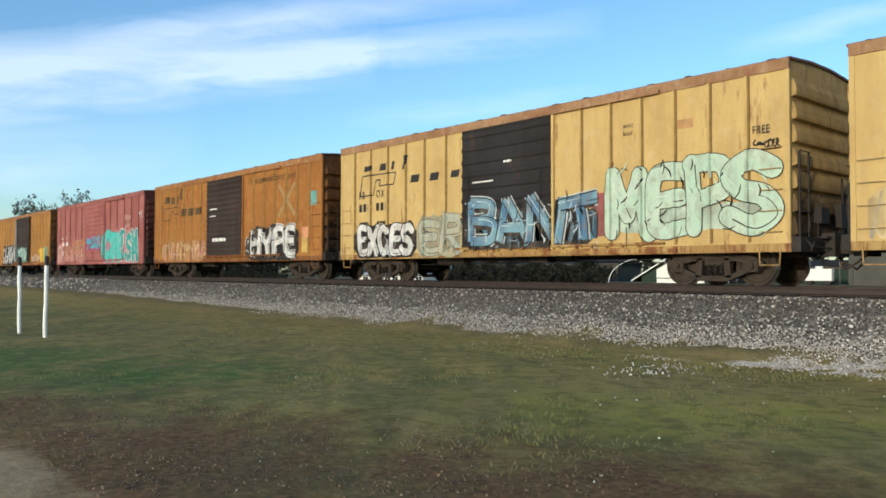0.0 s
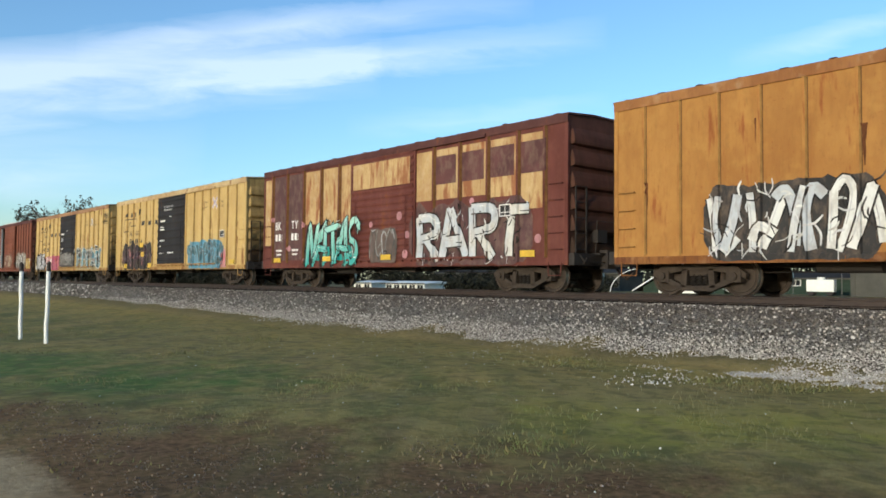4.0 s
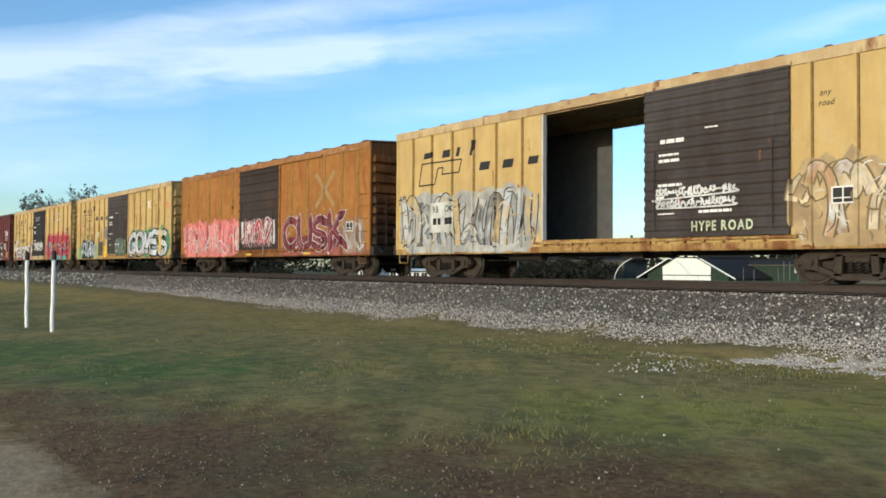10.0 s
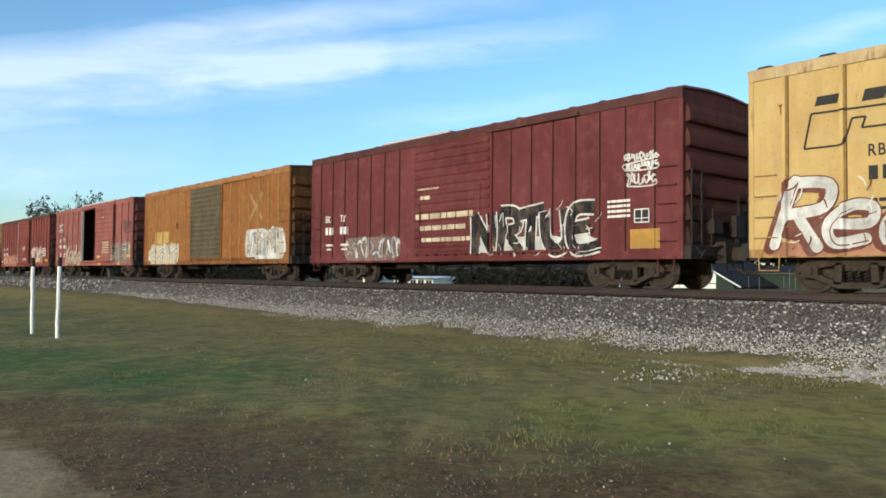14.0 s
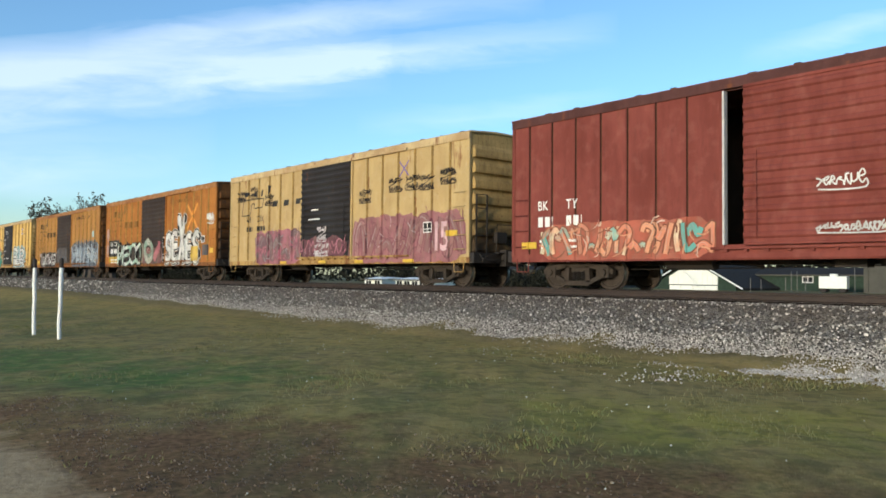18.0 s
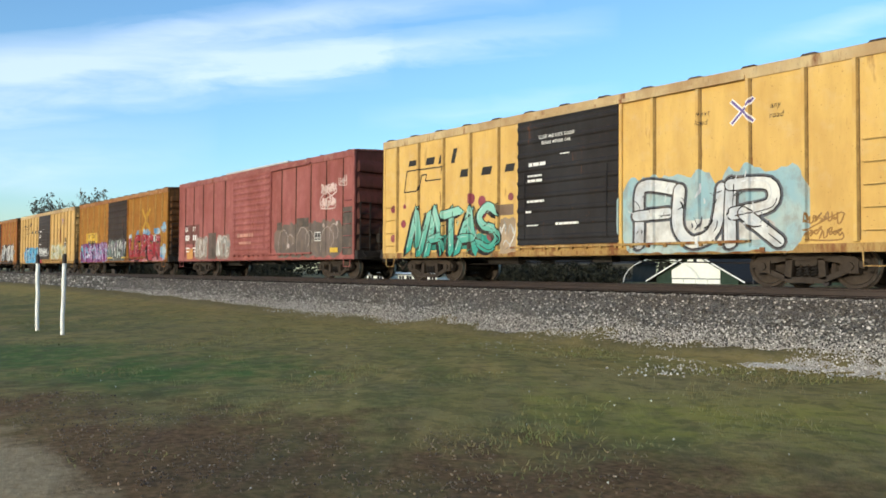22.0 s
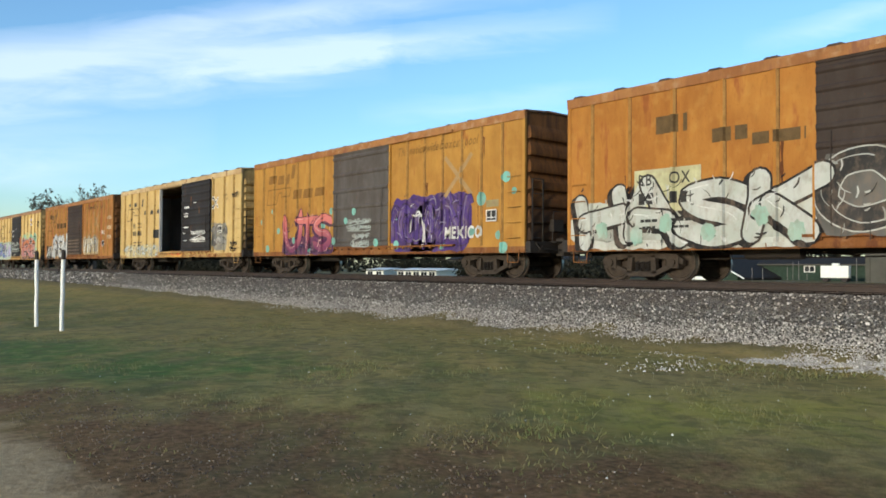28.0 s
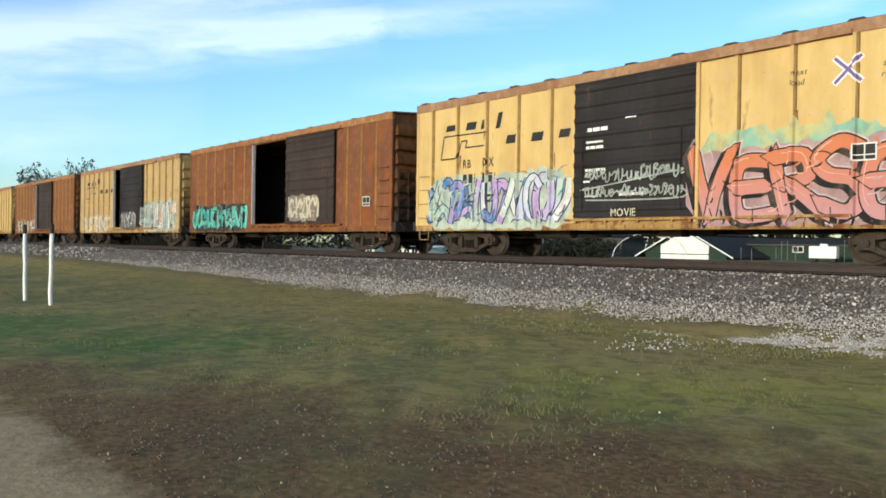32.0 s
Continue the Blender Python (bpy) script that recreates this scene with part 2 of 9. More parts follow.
# ---- ground, ballast and track ----
def ground_material():
    m, nt, b = nodes_of("grass_ground")
    v = coords(nt)
    sep = nt.nodes.new("ShaderNodeSeparateXYZ")
    nt.links.new(v, sep.inputs[0])
    # turned to the camera's heading
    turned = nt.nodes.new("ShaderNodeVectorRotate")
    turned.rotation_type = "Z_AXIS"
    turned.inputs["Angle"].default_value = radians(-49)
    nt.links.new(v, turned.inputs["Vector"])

    def view_stretch(scale, shift=(0, 0, 0)):
        """Coordinates stretched along the camera's view, so that patches look even from there."""
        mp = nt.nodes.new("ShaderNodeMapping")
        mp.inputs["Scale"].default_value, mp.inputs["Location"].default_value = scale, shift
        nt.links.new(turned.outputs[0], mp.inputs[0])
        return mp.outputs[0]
    n1 = tex_noise(nt, view_stretch((0.75, 0.24, 1)), 1.0, 5, 0.6)
    n2 = tex_noise(nt, v, 1.6, 5)
    n3 = tex_noise(nt, v, 14, 5)
    n4 = tex_noise(nt, v, 70, 3)

    def math_node(op, a, c):
        n = nt.nodes.new("ShaderNodeMath")
        n.operation = op
        for s, val in zip(n.inputs, (a, c)):
            if isinstance(val, bpy.types.NodeSocket):
                nt.links.new(val, s)
            else:
                s.default_value = val
        return n.outputs[0]
    green = ramp(nt, n1, ((0.40, (0.130, 0.152, 0.032)), (0.50, (0.275, 0.216, 0.048)), (0.62, (0.415, 0.275, 0.088))))
    tuft = ramp(nt, n2, ((0.34, (0.110, 0.134, 0.028)), (0.6, (0.38, 0.250, 0.078))))
    c = blend(nt, 0.32, green, tuft)
    dry = ramp(nt, n3, ((0.38, (0.175, 0.140, 0.040)), (0.64, (0.41, 0.315, 0.110))))
    c = blend(nt, 0.25, c, dry)
    lush = tex_noise(nt, view_stretch((0.6, 0.2, 1), (3.7, 1.2, 0)), 1.0, 5, 0.6)
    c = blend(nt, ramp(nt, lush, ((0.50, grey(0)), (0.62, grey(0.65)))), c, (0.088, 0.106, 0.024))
    # a lusher stand of grass near the posts, and a yellow-green one nearer the bank
    for centre, radius, tint, most in (((-11.4, 4.3, 0), 2.6, (0.066, 0.150, 0.022), 0.92), ((-15.2, 3.2, 0), 3.0, (0.075, 0.155, 0.024), 0.9), ((-20.5, 5.8, 0), 2.0, (0.06, 0.10, 0.022), 0.7), ((-4.6, 7.9, 0), 2.6, (0.34, 0.30, 0.045), 0.85), ((-18, 9.5, 0), 6.5, (0.32, 0.225, 0.075), 0.5), ((-5.6, 9.2, 0), 2.0, (0.30, 0.20, 0.10), 0.5)):
        d = nt.nodes.new("ShaderNodeVectorMath")
        d.operation = "DISTANCE"
        nt.links.new(v, d.inputs[0])
        d.inputs[1].default_value = centre
        reach = math_node("ADD", math_node("DIVIDE", d.outputs["Value"], radius), math_node("MULTIPLY", math_node("SUBTRACT", n2, 0.5), 1.6))
        c = blend(nt, ramp(nt, reach, ((0.35, grey(most)), (1.0, grey(0)))), c, tint)
    straw = tex_noise(nt, view_stretch((0.7, 0.25, 1), (9.1, 5.2, 0)), 1.0, 5, 0.6)
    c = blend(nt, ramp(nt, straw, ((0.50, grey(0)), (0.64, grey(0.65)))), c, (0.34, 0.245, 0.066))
    thatch = tex_noise(nt, view_stretch((1.9, 0.8, 1), (1.3, 7.7, 0)), 1.0, 6, 0.68)
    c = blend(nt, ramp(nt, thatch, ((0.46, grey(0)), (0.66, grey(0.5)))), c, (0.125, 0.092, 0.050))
    c = blend(nt, 0.16, c, (0.24, 0.185, 0.105))
    near_bank = nt.nodes.new("ShaderNodeMapRange")
    nt.links.new(math_node("ADD", sep.outputs[1], math_node("MULTIPLY", math_node("SUBTRACT", n2, 0.5), 5.0)), near_bank.inputs[0])
    near_bank.inputs[1].default_value, near_bank.inputs[2].default_value, near_bank.inputs[3].default_value, near_bank.inputs[4].default_value = 7.0, 12.0, 0.0, 0.45
    c = blend(nt, near_bank.outputs[0], c, (0.33, 0.255, 0.085))
    # clumps and hollows a hand to a pace wide
    clump = tex_noise(nt, v, 3.4, 4, 0.6, 0.8)
    c = blend(nt, ramp(nt, clump, ((0.40, grey(0.42)), (0.50, grey(0)))), c, (0.085, 0.082, 0.030))
    c = blend(nt, ramp(nt, clump, ((0.53, grey(0)), (0.66, grey(0.40)))), c, (0.36, 0.285, 0.105))
    # darker colour at the bank's foot, to tone down sunlight on its slope
    foot = nt.nodes.new("ShaderNodeMapRange")
    nt.links.new(math_node("ADD", sep.outputs[1], math_node("MULTIPLY", math_node("SUBTRACT", n3, 0.5), 0.9)), foot.inputs[0])
    foot.inputs[1].default_value, foot.inputs[2].default_value, foot.inputs[3].default_value, foot.inputs[4].default_value = 11.9, 12.9, 0.0, 0.85
    c = blend(nt, foot.outputs[0], c, ramp(nt, n3, ((0.36, (0.085, 0.075, 0.036)), (0.64, (0.19, 0.150, 0.078)))))
    # dead growth and bare soil between the path and the grass
    wob = math_node("MULTIPLY", math_node("SUBTRACT", n2, 0.5), 5.5)
    wob2 = math_node("MULTIPLY", math_node("SUBTRACT", n1, 0.5), 3.0)
    bend = math_node("MULTIPLY", math_node("SUBTRACT", -4.3, math_node("MINIMUM", sep.outputs[0], -2.0)), 0.45)
    yy = math_node("ADD", math_node("ADD", math_node("ADD", sep.outputs[1], bend), wob), wob2)
    soil = ramp(nt, n3, ((0.35, (0.085, 0.037, 0.018)), (0.65, (0.23, 0.110, 0.056))))
    k = nt.nodes.new("ShaderNodeMapRange")
    nt.links.new(yy, k.inputs[0])
    k.inputs[1].default_value, k.inputs[2].default_value, k.inputs[3].default_value, k.inputs[4].default_value = 4.2, 5.8, 0.78, 0.0
    thin = ramp(nt, lush, ((0.46, grey(1)), (0.60, grey(0.5))))
    c = blend(nt, math_node("MULTIPLY", k.outputs[0], thin), c, soil)
    # the beaten path on which the camera stands
    yp = math_node("ADD", sep.outputs[1], math_node("MULTIPLY", math_node("SUBTRACT", n2, 0.5), 1.1))
    k2 = nt.nodes.new("ShaderNodeMapRange")
    nt.links.new(yp, k2.inputs[0])
    k2.inputs[1].default_value, k2.inputs[2].default_value, k2.inputs[3].default_value, k2.inputs[4].default_value = 1.42, 1.75, 1.0, 0.0
    path = ramp(nt, n3, ((0.3, (0.33, 0.215, 0.105)), (0.7, (0.48, 0.335, 0.175))))
    c = blend(nt, k2.outputs[0], c, path)
    c = blend(nt, 1.0, c, (1.12, 1.12, 1.12), "MULTIPLY")
    nt.links.new(c, b.inputs["Base Color"])
    b.inputs["Roughness"].default_value = 0.95
    b.inputs["Specular IOR Level"].default_value = 0.1
    relief(nt, b, blend(nt, 0.35, n3, n4), 0.4, 0.05)
    return m


def steps(a, b, d):
    return list(np.arange(a, b, d))


def swell(x, y):
    """How high the turf creeps up the foot of the bank."""
    if not (-60 < x < 8 and 11.8 < y < 14.6):
        return 0.0
    n = 0.55 * noise.noise((x * 0.42, y * 0.3, 17)) + 0.35 * noise.noise((x * 1.3, y * 0.9, 23)) + 0.18 * noise.noise((x * 3.9, y * 3.0, 29))
    rise = min(1.0, max(0.0, (y - 12.3) / 1.3))
    fall = min(1.0, max(0.0, (14.5 - y) / 0.6))
    calm = 0.35 + 0.65 * min(1.0, max(0.0, (x + 20) / 8))
    return rise * fall * max(0.0, 0.20 + 0.42 * n * calm)


def build_ground():
    xs = [-3000, -1500, -700, -400, -250, -160, -110, -80, -60] + steps(-50, -26, 0.4) + steps(-26, 6, 0.22) + [6, 10, 20, 40, 80, 160, 400, 900, 3000]
    ys = [-3000, -1200, -400, -100, -40, -15, -6] + steps(-4, 11.8, 0.4) + steps(11.8, 14.9, 0.16) + [15, 20, 24, 30, 45, 70, 110, 180, 300, 600, 1200, 3000]
    verts = []
    for y in ys:
        for x in xs:
            z = 0.0
            if -60 < x < 8 and -4 < y < 13:
                z = 0.05 * noise.noise((x * 0.5, y * 0.5, 0)) + 0.018 * noise.noise((x * 2.3, y * 2.3, 3))
            up = min(1.0, max(0.0, (-x - 22) / 38)) * min(1.0, max(0.0, (y - 9.5) / 3.6)) * (1.0 if y < 13.6 else 0.0)
            verts.append((x, y, z + 0.42 * up + swell(x, y) * (1.0 - 0.7 * up)))
    w = len(xs)
    faces = [(j * w + i, j * w + i + 1, (j + 1) * w + i + 1, (j + 1) * w + i) for j in range(len(ys) - 1) for i in range(w - 1)]
    me = bpy.data.meshes.new("ground")
    me.from_pydata(verts, [], faces)
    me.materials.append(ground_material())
    for p in me.polygons:
        p.use_smooth = True
    tagged(new("ground", me), "short patchy grass with bare soil and a dirt path", "ground", kind="structure")


def gravel_material(name, lo, hi):
    """Stones of one quarry: most dull, some dark, a few pale."""
    m, nt, b = nodes_of(name)
    geo = nt.nodes.new("ShaderNodeNewGeometry")
    c = ramp(nt, geo.outputs["Random Per Island"], ((0.0, lo), (0.60, tuple(0.84 * p + 0.16 * q for p, q in zip(lo, hi))), (0.86, tuple(0.45 * p + 0.55 * q for p, q in zip(lo, hi))), (1.0, hi)))
    n = tex_noise(nt, coords(nt), 30, 3)
    c = blend(nt, ramp(nt, n, ((0.4, grey(0)), (0.7, grey(0.4)))), c, (0.10, 0.085, 0.07))
    nt.links.new(c, b.inputs["Base Color"])
    b.inputs["Roughness"].default_value = 0.9
    return m


TOE, SHOULDER, BED = 12.95, 14.55, 0.98


def ballast_bed_material():
    m, nt, b = nodes_of("ballast_bed")
    v = coords(nt)
    vo = add(nt, "ShaderNodeTexVoronoi", Scale=27.0)
    nt.links.new(v, vo.inputs["Vector"])
    c = ramp(nt, vo.outputs["Color"], ((0.1, (0.042, 0.037, 0.032)), (0.9, (0.25, 0.23, 0.205))))
    c = blend(nt, ramp(nt, tex_noise(nt, v, 0.8, 4), ((0.4, grey(0)), (0.7, grey(0.5)))), c, (0.10, 0.075, 0.055))
    # the shade beside the rails is put into the bed's colour
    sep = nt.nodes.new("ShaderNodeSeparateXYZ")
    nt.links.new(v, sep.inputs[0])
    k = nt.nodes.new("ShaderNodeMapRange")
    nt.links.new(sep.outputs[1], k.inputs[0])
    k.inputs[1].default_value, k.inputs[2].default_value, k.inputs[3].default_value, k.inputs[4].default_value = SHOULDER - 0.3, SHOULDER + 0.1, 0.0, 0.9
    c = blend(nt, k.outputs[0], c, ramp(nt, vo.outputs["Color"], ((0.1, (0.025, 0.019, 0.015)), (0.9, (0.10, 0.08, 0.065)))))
    nt.links.new(c, b.inputs["Base Color"])
    b.inputs["Roughness"].default_value = 0.95
    relief(nt, b, vo.outputs["Distance"], 0.9, 0.05)
    return m




def bed_height(y):
    return BED * min(1.0, max(0.0, (y - TOE) / (SHOULDER - TOE)))


def build_ballast():
    prof = [(TOE - 0.3, -0.06), (TOE, 0.0), (TOE + 0.8, 0.36), (SHOULDER, BED), (TRACK_Y, BED + 0.02)]
    prof += [(2 * TRACK_Y - y, z) for y, z in reversed(prof[:-1])]
    xs = [-900, -300, -120] + steps(-80, 8, 0.8) + [8, 40, 120, 300, 900]
    verts, faces = [], []
    for x in xs:
        for y, z in prof:
            wob = 0.10 * noise.noise((x * 0.35, y * 0.8, 5)) if -80 < x < 8 and z < BED - 0.02 else 0
            verts.append((x, y + wob * 1.5, z + (wob * 0.25 if z > 0 else 0)))
    n = len(prof)
    for i in range(len(xs) - 1):
        for j in range(n - 1):
            faces.append((i * n + j, (i + 1) * n + j, (i + 1) * n + j + 1, i * n + j + 1))
    me = bpy.data.meshes.new("ballast")
    me.from_pydata(verts, [], faces)
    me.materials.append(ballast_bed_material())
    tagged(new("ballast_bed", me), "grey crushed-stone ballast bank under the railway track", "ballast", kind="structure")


def stones(name, label, places, sizes, mat, sort="gravel"):
    """Many angular stones, joined."""
    rng = np.random.default_rng(len(places))
    base = np.array([(-1, -1, -1), (1, -1, -1), (1, 1, -1), (-1, 1, -1), (-1, -1, 1), (1, -1, 1), (1, 1, 1), (-1, 1, 1)], float)
    quads = np.array([(0, 3, 2, 1), (4, 5, 6, 7), (0, 1, 5, 4), (1, 2, 6, 5), (2, 3, 7, 6), (3, 0, 4, 7)])
    n = len(places)
    v = base[None] * rng.uniform(0.55, 1.0, (n, 8, 3))
    v *= np.array(sizes)[:, None, None] * rng.uniform(0.6, 1.2, (n, 1, 3))
    a = rng.uniform(0, 6.28, n)
    b = rng.uniform(-0.6, 0.6, n)
    ca, sa, cb, sb = np.cos(a)[:, None], np.sin(a)[:, None], np.cos(b)[:, None], np.sin(b)[:, None]
    x, y, z = v[..., 0], v[..., 1], v[..., 2]
    x, z = x * cb - z * sb, x * sb + z * cb
    x, y = x * ca - y * sa, x * sa + y * ca
    v = np.stack([x, y, z], -1) + np.array(places)[:, None, :]
    f = (quads[None] + 8 * np.arange(n)[:, None, None]).reshape(-1, 4)
    me = bpy.data.meshes.new(name)
    me.from_pydata(v.reshape(-1, 3).tolist(), [], f.tolist())
    me.materials.append(mat)
    tagged(new(name, me), label, sort, kind="stuff")


def build_stones():
    rng = np.random.default_rng(4)
    pts, sz = [], []
    for _ in range(29000):
        x = -3.5 - 42 * rng.random() ** 1.6
        y = rng.uniform(TOE - 0.1, TRACK_Y - 0.1)
        pts.append((x, y, bed_height(y) + 0.012))
        sz.append(rng.uniform(0.010, 0.027))
    # darker stones on the upper bank; next to the rail they carry its shade
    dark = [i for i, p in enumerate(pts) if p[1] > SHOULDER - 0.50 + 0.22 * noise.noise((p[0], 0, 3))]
    stones("rail_side_stones", "dark ballast stones beside the rail", [pts[i] for i in dark], [sz[i] for i in dark], gravel_material("dark_stone", (0.036, 0.029, 0.024), (0.60, 0.55, 0.49)))
    near = set(dark)
    near |= {i for i, p in enumerate(pts) if p[1] < TOE + 0.50 + 0.35 * noise.noise((p[0] * 0.5, 3, 3)) + 0.2 * noise.noise((p[0] * 2.1, 5, 3))}
    sz = [s for i, s in enumerate(sz) if i not in near]
    pts = [p for i, p in enumerate(pts) if i not in near]
    for _ in range(2600):
        x = -45 - 35 * rng.random()
        y = rng.uniform(TOE, TRACK_Y - 1.0)
        pts.append((x, y, bed_height(y) + 0.01))
        sz.append(rng.uniform(0.04, 0.065))
    stones("ballast_stones", "loose grey and pale ballast stones on the bank", pts, sz, gravel_material("ballast_stone", (0.046, 0.042, 0.036), (0.70, 0.67, 0.61)))
    pts, sz = [], []
    while len(pts) < 26000:
        x = -3.0 - 40 * rng.random() ** 1.4
        y = rng.normal(TOE + 0.36, 0.36)
        edge = 0.55 * noise.noise((x * 0.45, 0, 9)) + 0.3 * noise.noise((x * 1.3, 2, 9)) + 0.45 * min(1.0, max(0.0, (-x - 22) / 30))
        if y < TOE - 0.12 + edge + abs(rng.normal(0, 0.16)) - 0.18 or y > TOE + 0.82 + 0.3 * noise.noise((x * 0.6, 7, 9)):
            continue
        pts.append((x, y, (max(bed_height(y), swell(x, y)) if rng.random() < 0.30 else bed_height(y)) + 0.008))
        sz.append(rng.uniform(0.006, 0.017))
    # a wedge of spilt gravel in the grass, and single stones round it
    while len(pts) < 31800:
        u = rng.random() ** 0.6
        x, y = -7.6 + 4.6 * u + rng.normal(0, 0.2), 11.75 + 1.25 * u + rng.normal(0, 0.16 + 0.30 * u)
        if noise.noise((x * 2.2, y * 2.2, 31)) + 0.6 * noise.noise((x * 5, y * 5, 37)) < rng.uniform(-0.45, 0.35):
            continue
        pts.append((x, y, 0.010 + swell(x, y)))
        sz.append(rng.uniform(0.006, 0.016))
    for _ in range(190):
        x, y = -3.5 - 9 * rng.random(), 12.75 - 2.6 * rng.random() ** 2
        pts.append((x, y, 0.012 + swell(x, y)))
        sz.append(rng.uniform(0.004, 0.012))
    for _ in range(110):
        pts.append((-6.6 + rng.normal(0, 0.3), 10.4 + rng.normal(0, 0.6), 0.012))
        sz.append(rng.uniform(0.006, 0.016))
    stones("spilt_gravel", "pale fine gravel spilt along the foot of the bank", pts, sz, gravel_material("pale_gravel", (0.285, 0.262, 0.232), (0.78, 0.75, 0.69)))


def build_track():
    track = tagged(new("railway_track"), "single railway track on timber ties", "track", kind="structure")
    track.location = (0, TRACK_Y, RAIL)
    for s in (-1, 1):
        bm = bmesh.new()
        c = s * 0.755
        prof = [(-0.07, -0.17), (0.07, -0.17), (0.07, -0.155), (0.010, -0.135), (0.010, -0.045), (0.036, -0.035), (0.036, -0.004), (0.028, 0.0), (-0.028, 0.0), (-0.036, -0.004), (-0.036, -0.035), (-0.010, -0.045), (-0.010, -0.135), (-0.07, -0.155)]
        prism(bm, [(c + y, z) for y, z in prof], "x", -700, 700)
        part("rail", bm, M_RAILTOP, track, "rusty steel rail with a worn head")
    bm = bmesh.new()
    for i in range(240, 1000):
        for s in (-1, 1):
            x = -i * 0.55 * s
            if -80 < x < 20:
                continue
            box(bm, x - 0.11, x + 0.11, -1.3, 1.3, -0.33, -0.172)
    far = part("far_ties", bm, M_TIE, track)
    tagged(far, kind="stuff")
    return track


def build_ties(track):
    bm = bmesh.new()
    box(bm, -0.11, 0.11, -1.3, 1.3, -0.33, -0.172)
    soften(bm, 0.012)
    me = mesh_of("tie", bm, M_TIE)
    bm = bmesh.new()
    for s in (-1, 1):
        c = s * 0.755
        box(bm, -0.09, 0.09, c - 0.16, c + 0.16, -0.170, -0.1545)
        for a in (-1, 1):
            box(bm, -0.05, -0.02, c + a * 0.095 - 0.02, c + a * 0.095 + 0.02, -0.153, -0.13)
    plate = mesh_of("tie_plates", bm, M_RAILTOP)
    for i in range(130):
        x = 4 - i * 0.55
        m = pose(x, 0.03 * math.sin(i * 2.1), 0, 0, 0, 0.8 * math.sin(i * 1.7))
        t = place("tie", me, track, m=m)
        place("tie_plates", plate, t)


build_ground()
build_ballast()
build_stones()
TRACK = build_track()


# ---- grass, flowers ----
def grass_material():
    m, nt, b = nodes_of("grass_blade")
    geo = nt.nodes.new("ShaderNodeNewGeometry")
    n = tex_noise(nt, coords(nt), 0.4, 3)
    c1 = ramp(nt, geo.outputs["Random Per Island"], ((0.0, (0.085, 0.122, 0.025)), (0.5, (0.145, 0.145, 0.037)), (1.0, (0.21, 0.175, 0.056))))
    c2 = ramp(nt, geo.outputs["Random Per Island"], ((0.0, (0.08, 0.085, 0.03)), (0.5, (0.145, 0.12, 0.046)), (1.0, (0.21, 0.16, 0.072))))
    c = blend(nt, ramp(nt, n, ((0.42, grey(0)), (0.58, grey(1)))), c1, c2)
    nt.links.new(c, b.inputs["Base Color"])
    b.inputs["Roughness"].default_value = 0.85
    return m


def build_grass():
    rng = np.random.default_rng(8)
    pts = []
    while len(pts) < 17000:
        x = -1.5 - 30 * rng.random() ** 1.3
        y = rng.uniform(1.6, 12.3)
        d = noise.noise((x * 0.7, y * 0.7, 2)) + 0.4 * noise.noise((x * 2.4, y * 2.4, 6))
        if d < -0.15 + 0.5 * rng.random() - (0.0 if y > 3.6 else -0.35):
            continue
        pts.append((x, y))
    p = np.array(pts)
    n = len(p)
    h = rng.uniform(0.0, 0.016, n)
    a = rng.uniform(0, 6.28, n)
    w = rng.uniform(0.005, 0.011, n)
    lean = rng.normal(0, 0.03, (n, 2))
    c, s = np.cos(a) * w, np.sin(a) * w
    z0 = np.full(n, -0.03)
    v = np.empty((n, 3, 3))
    v[:, 0] = np.stack([p[:, 0] - c, p[:, 1] - s, z0], -1)
    v[:, 1] = np.stack([p[:, 0] + c, p[:, 1] + s, z0], -1)
    v[:, 2] = np.stack([p[:, 0] + lean[:, 0], p[:, 1] + lean[:, 1], h + 0.02], -1)
    f = np.arange(3 * n).reshape(-1, 3)
    me = bpy.data.meshes.new("grass")
    me.from_pydata(v.reshape(-1, 3).tolist(), [], f.tolist())
    me.materials.append(grass_material())
    tagged(new("grass", me), "short green and straw-coloured grass blades", "grass", kind="stuff")


def build_flowers():
    rng = np.random.default_rng(21)
    pts, sz = [], []
    for _ in range(150):
        x = -1.5 - 14 * rng.random()
        y = 5.2 + 6.4 * rng.random() ** 0.7
        if noise.noise((x * 0.6, y * 0.6, 11)) > -0.12:
            pts.append((x, y, rng.uniform(0.02, 0.06)))
            sz.append(rng.uniform(0.004, 0.009))
    for _ in range(26):
        pts.append((-3 - 8 * rng.random(), 2.3 + 2.5 * rng.random(), 0.05))
        sz.append(rng.uniform(0.003, 0.006))
    stones("wild_flowers", "small white wild flowers scattered in the grass", pts, sz, plain("petals", (0.58, 0.58, 0.52), 0.8), "flower")


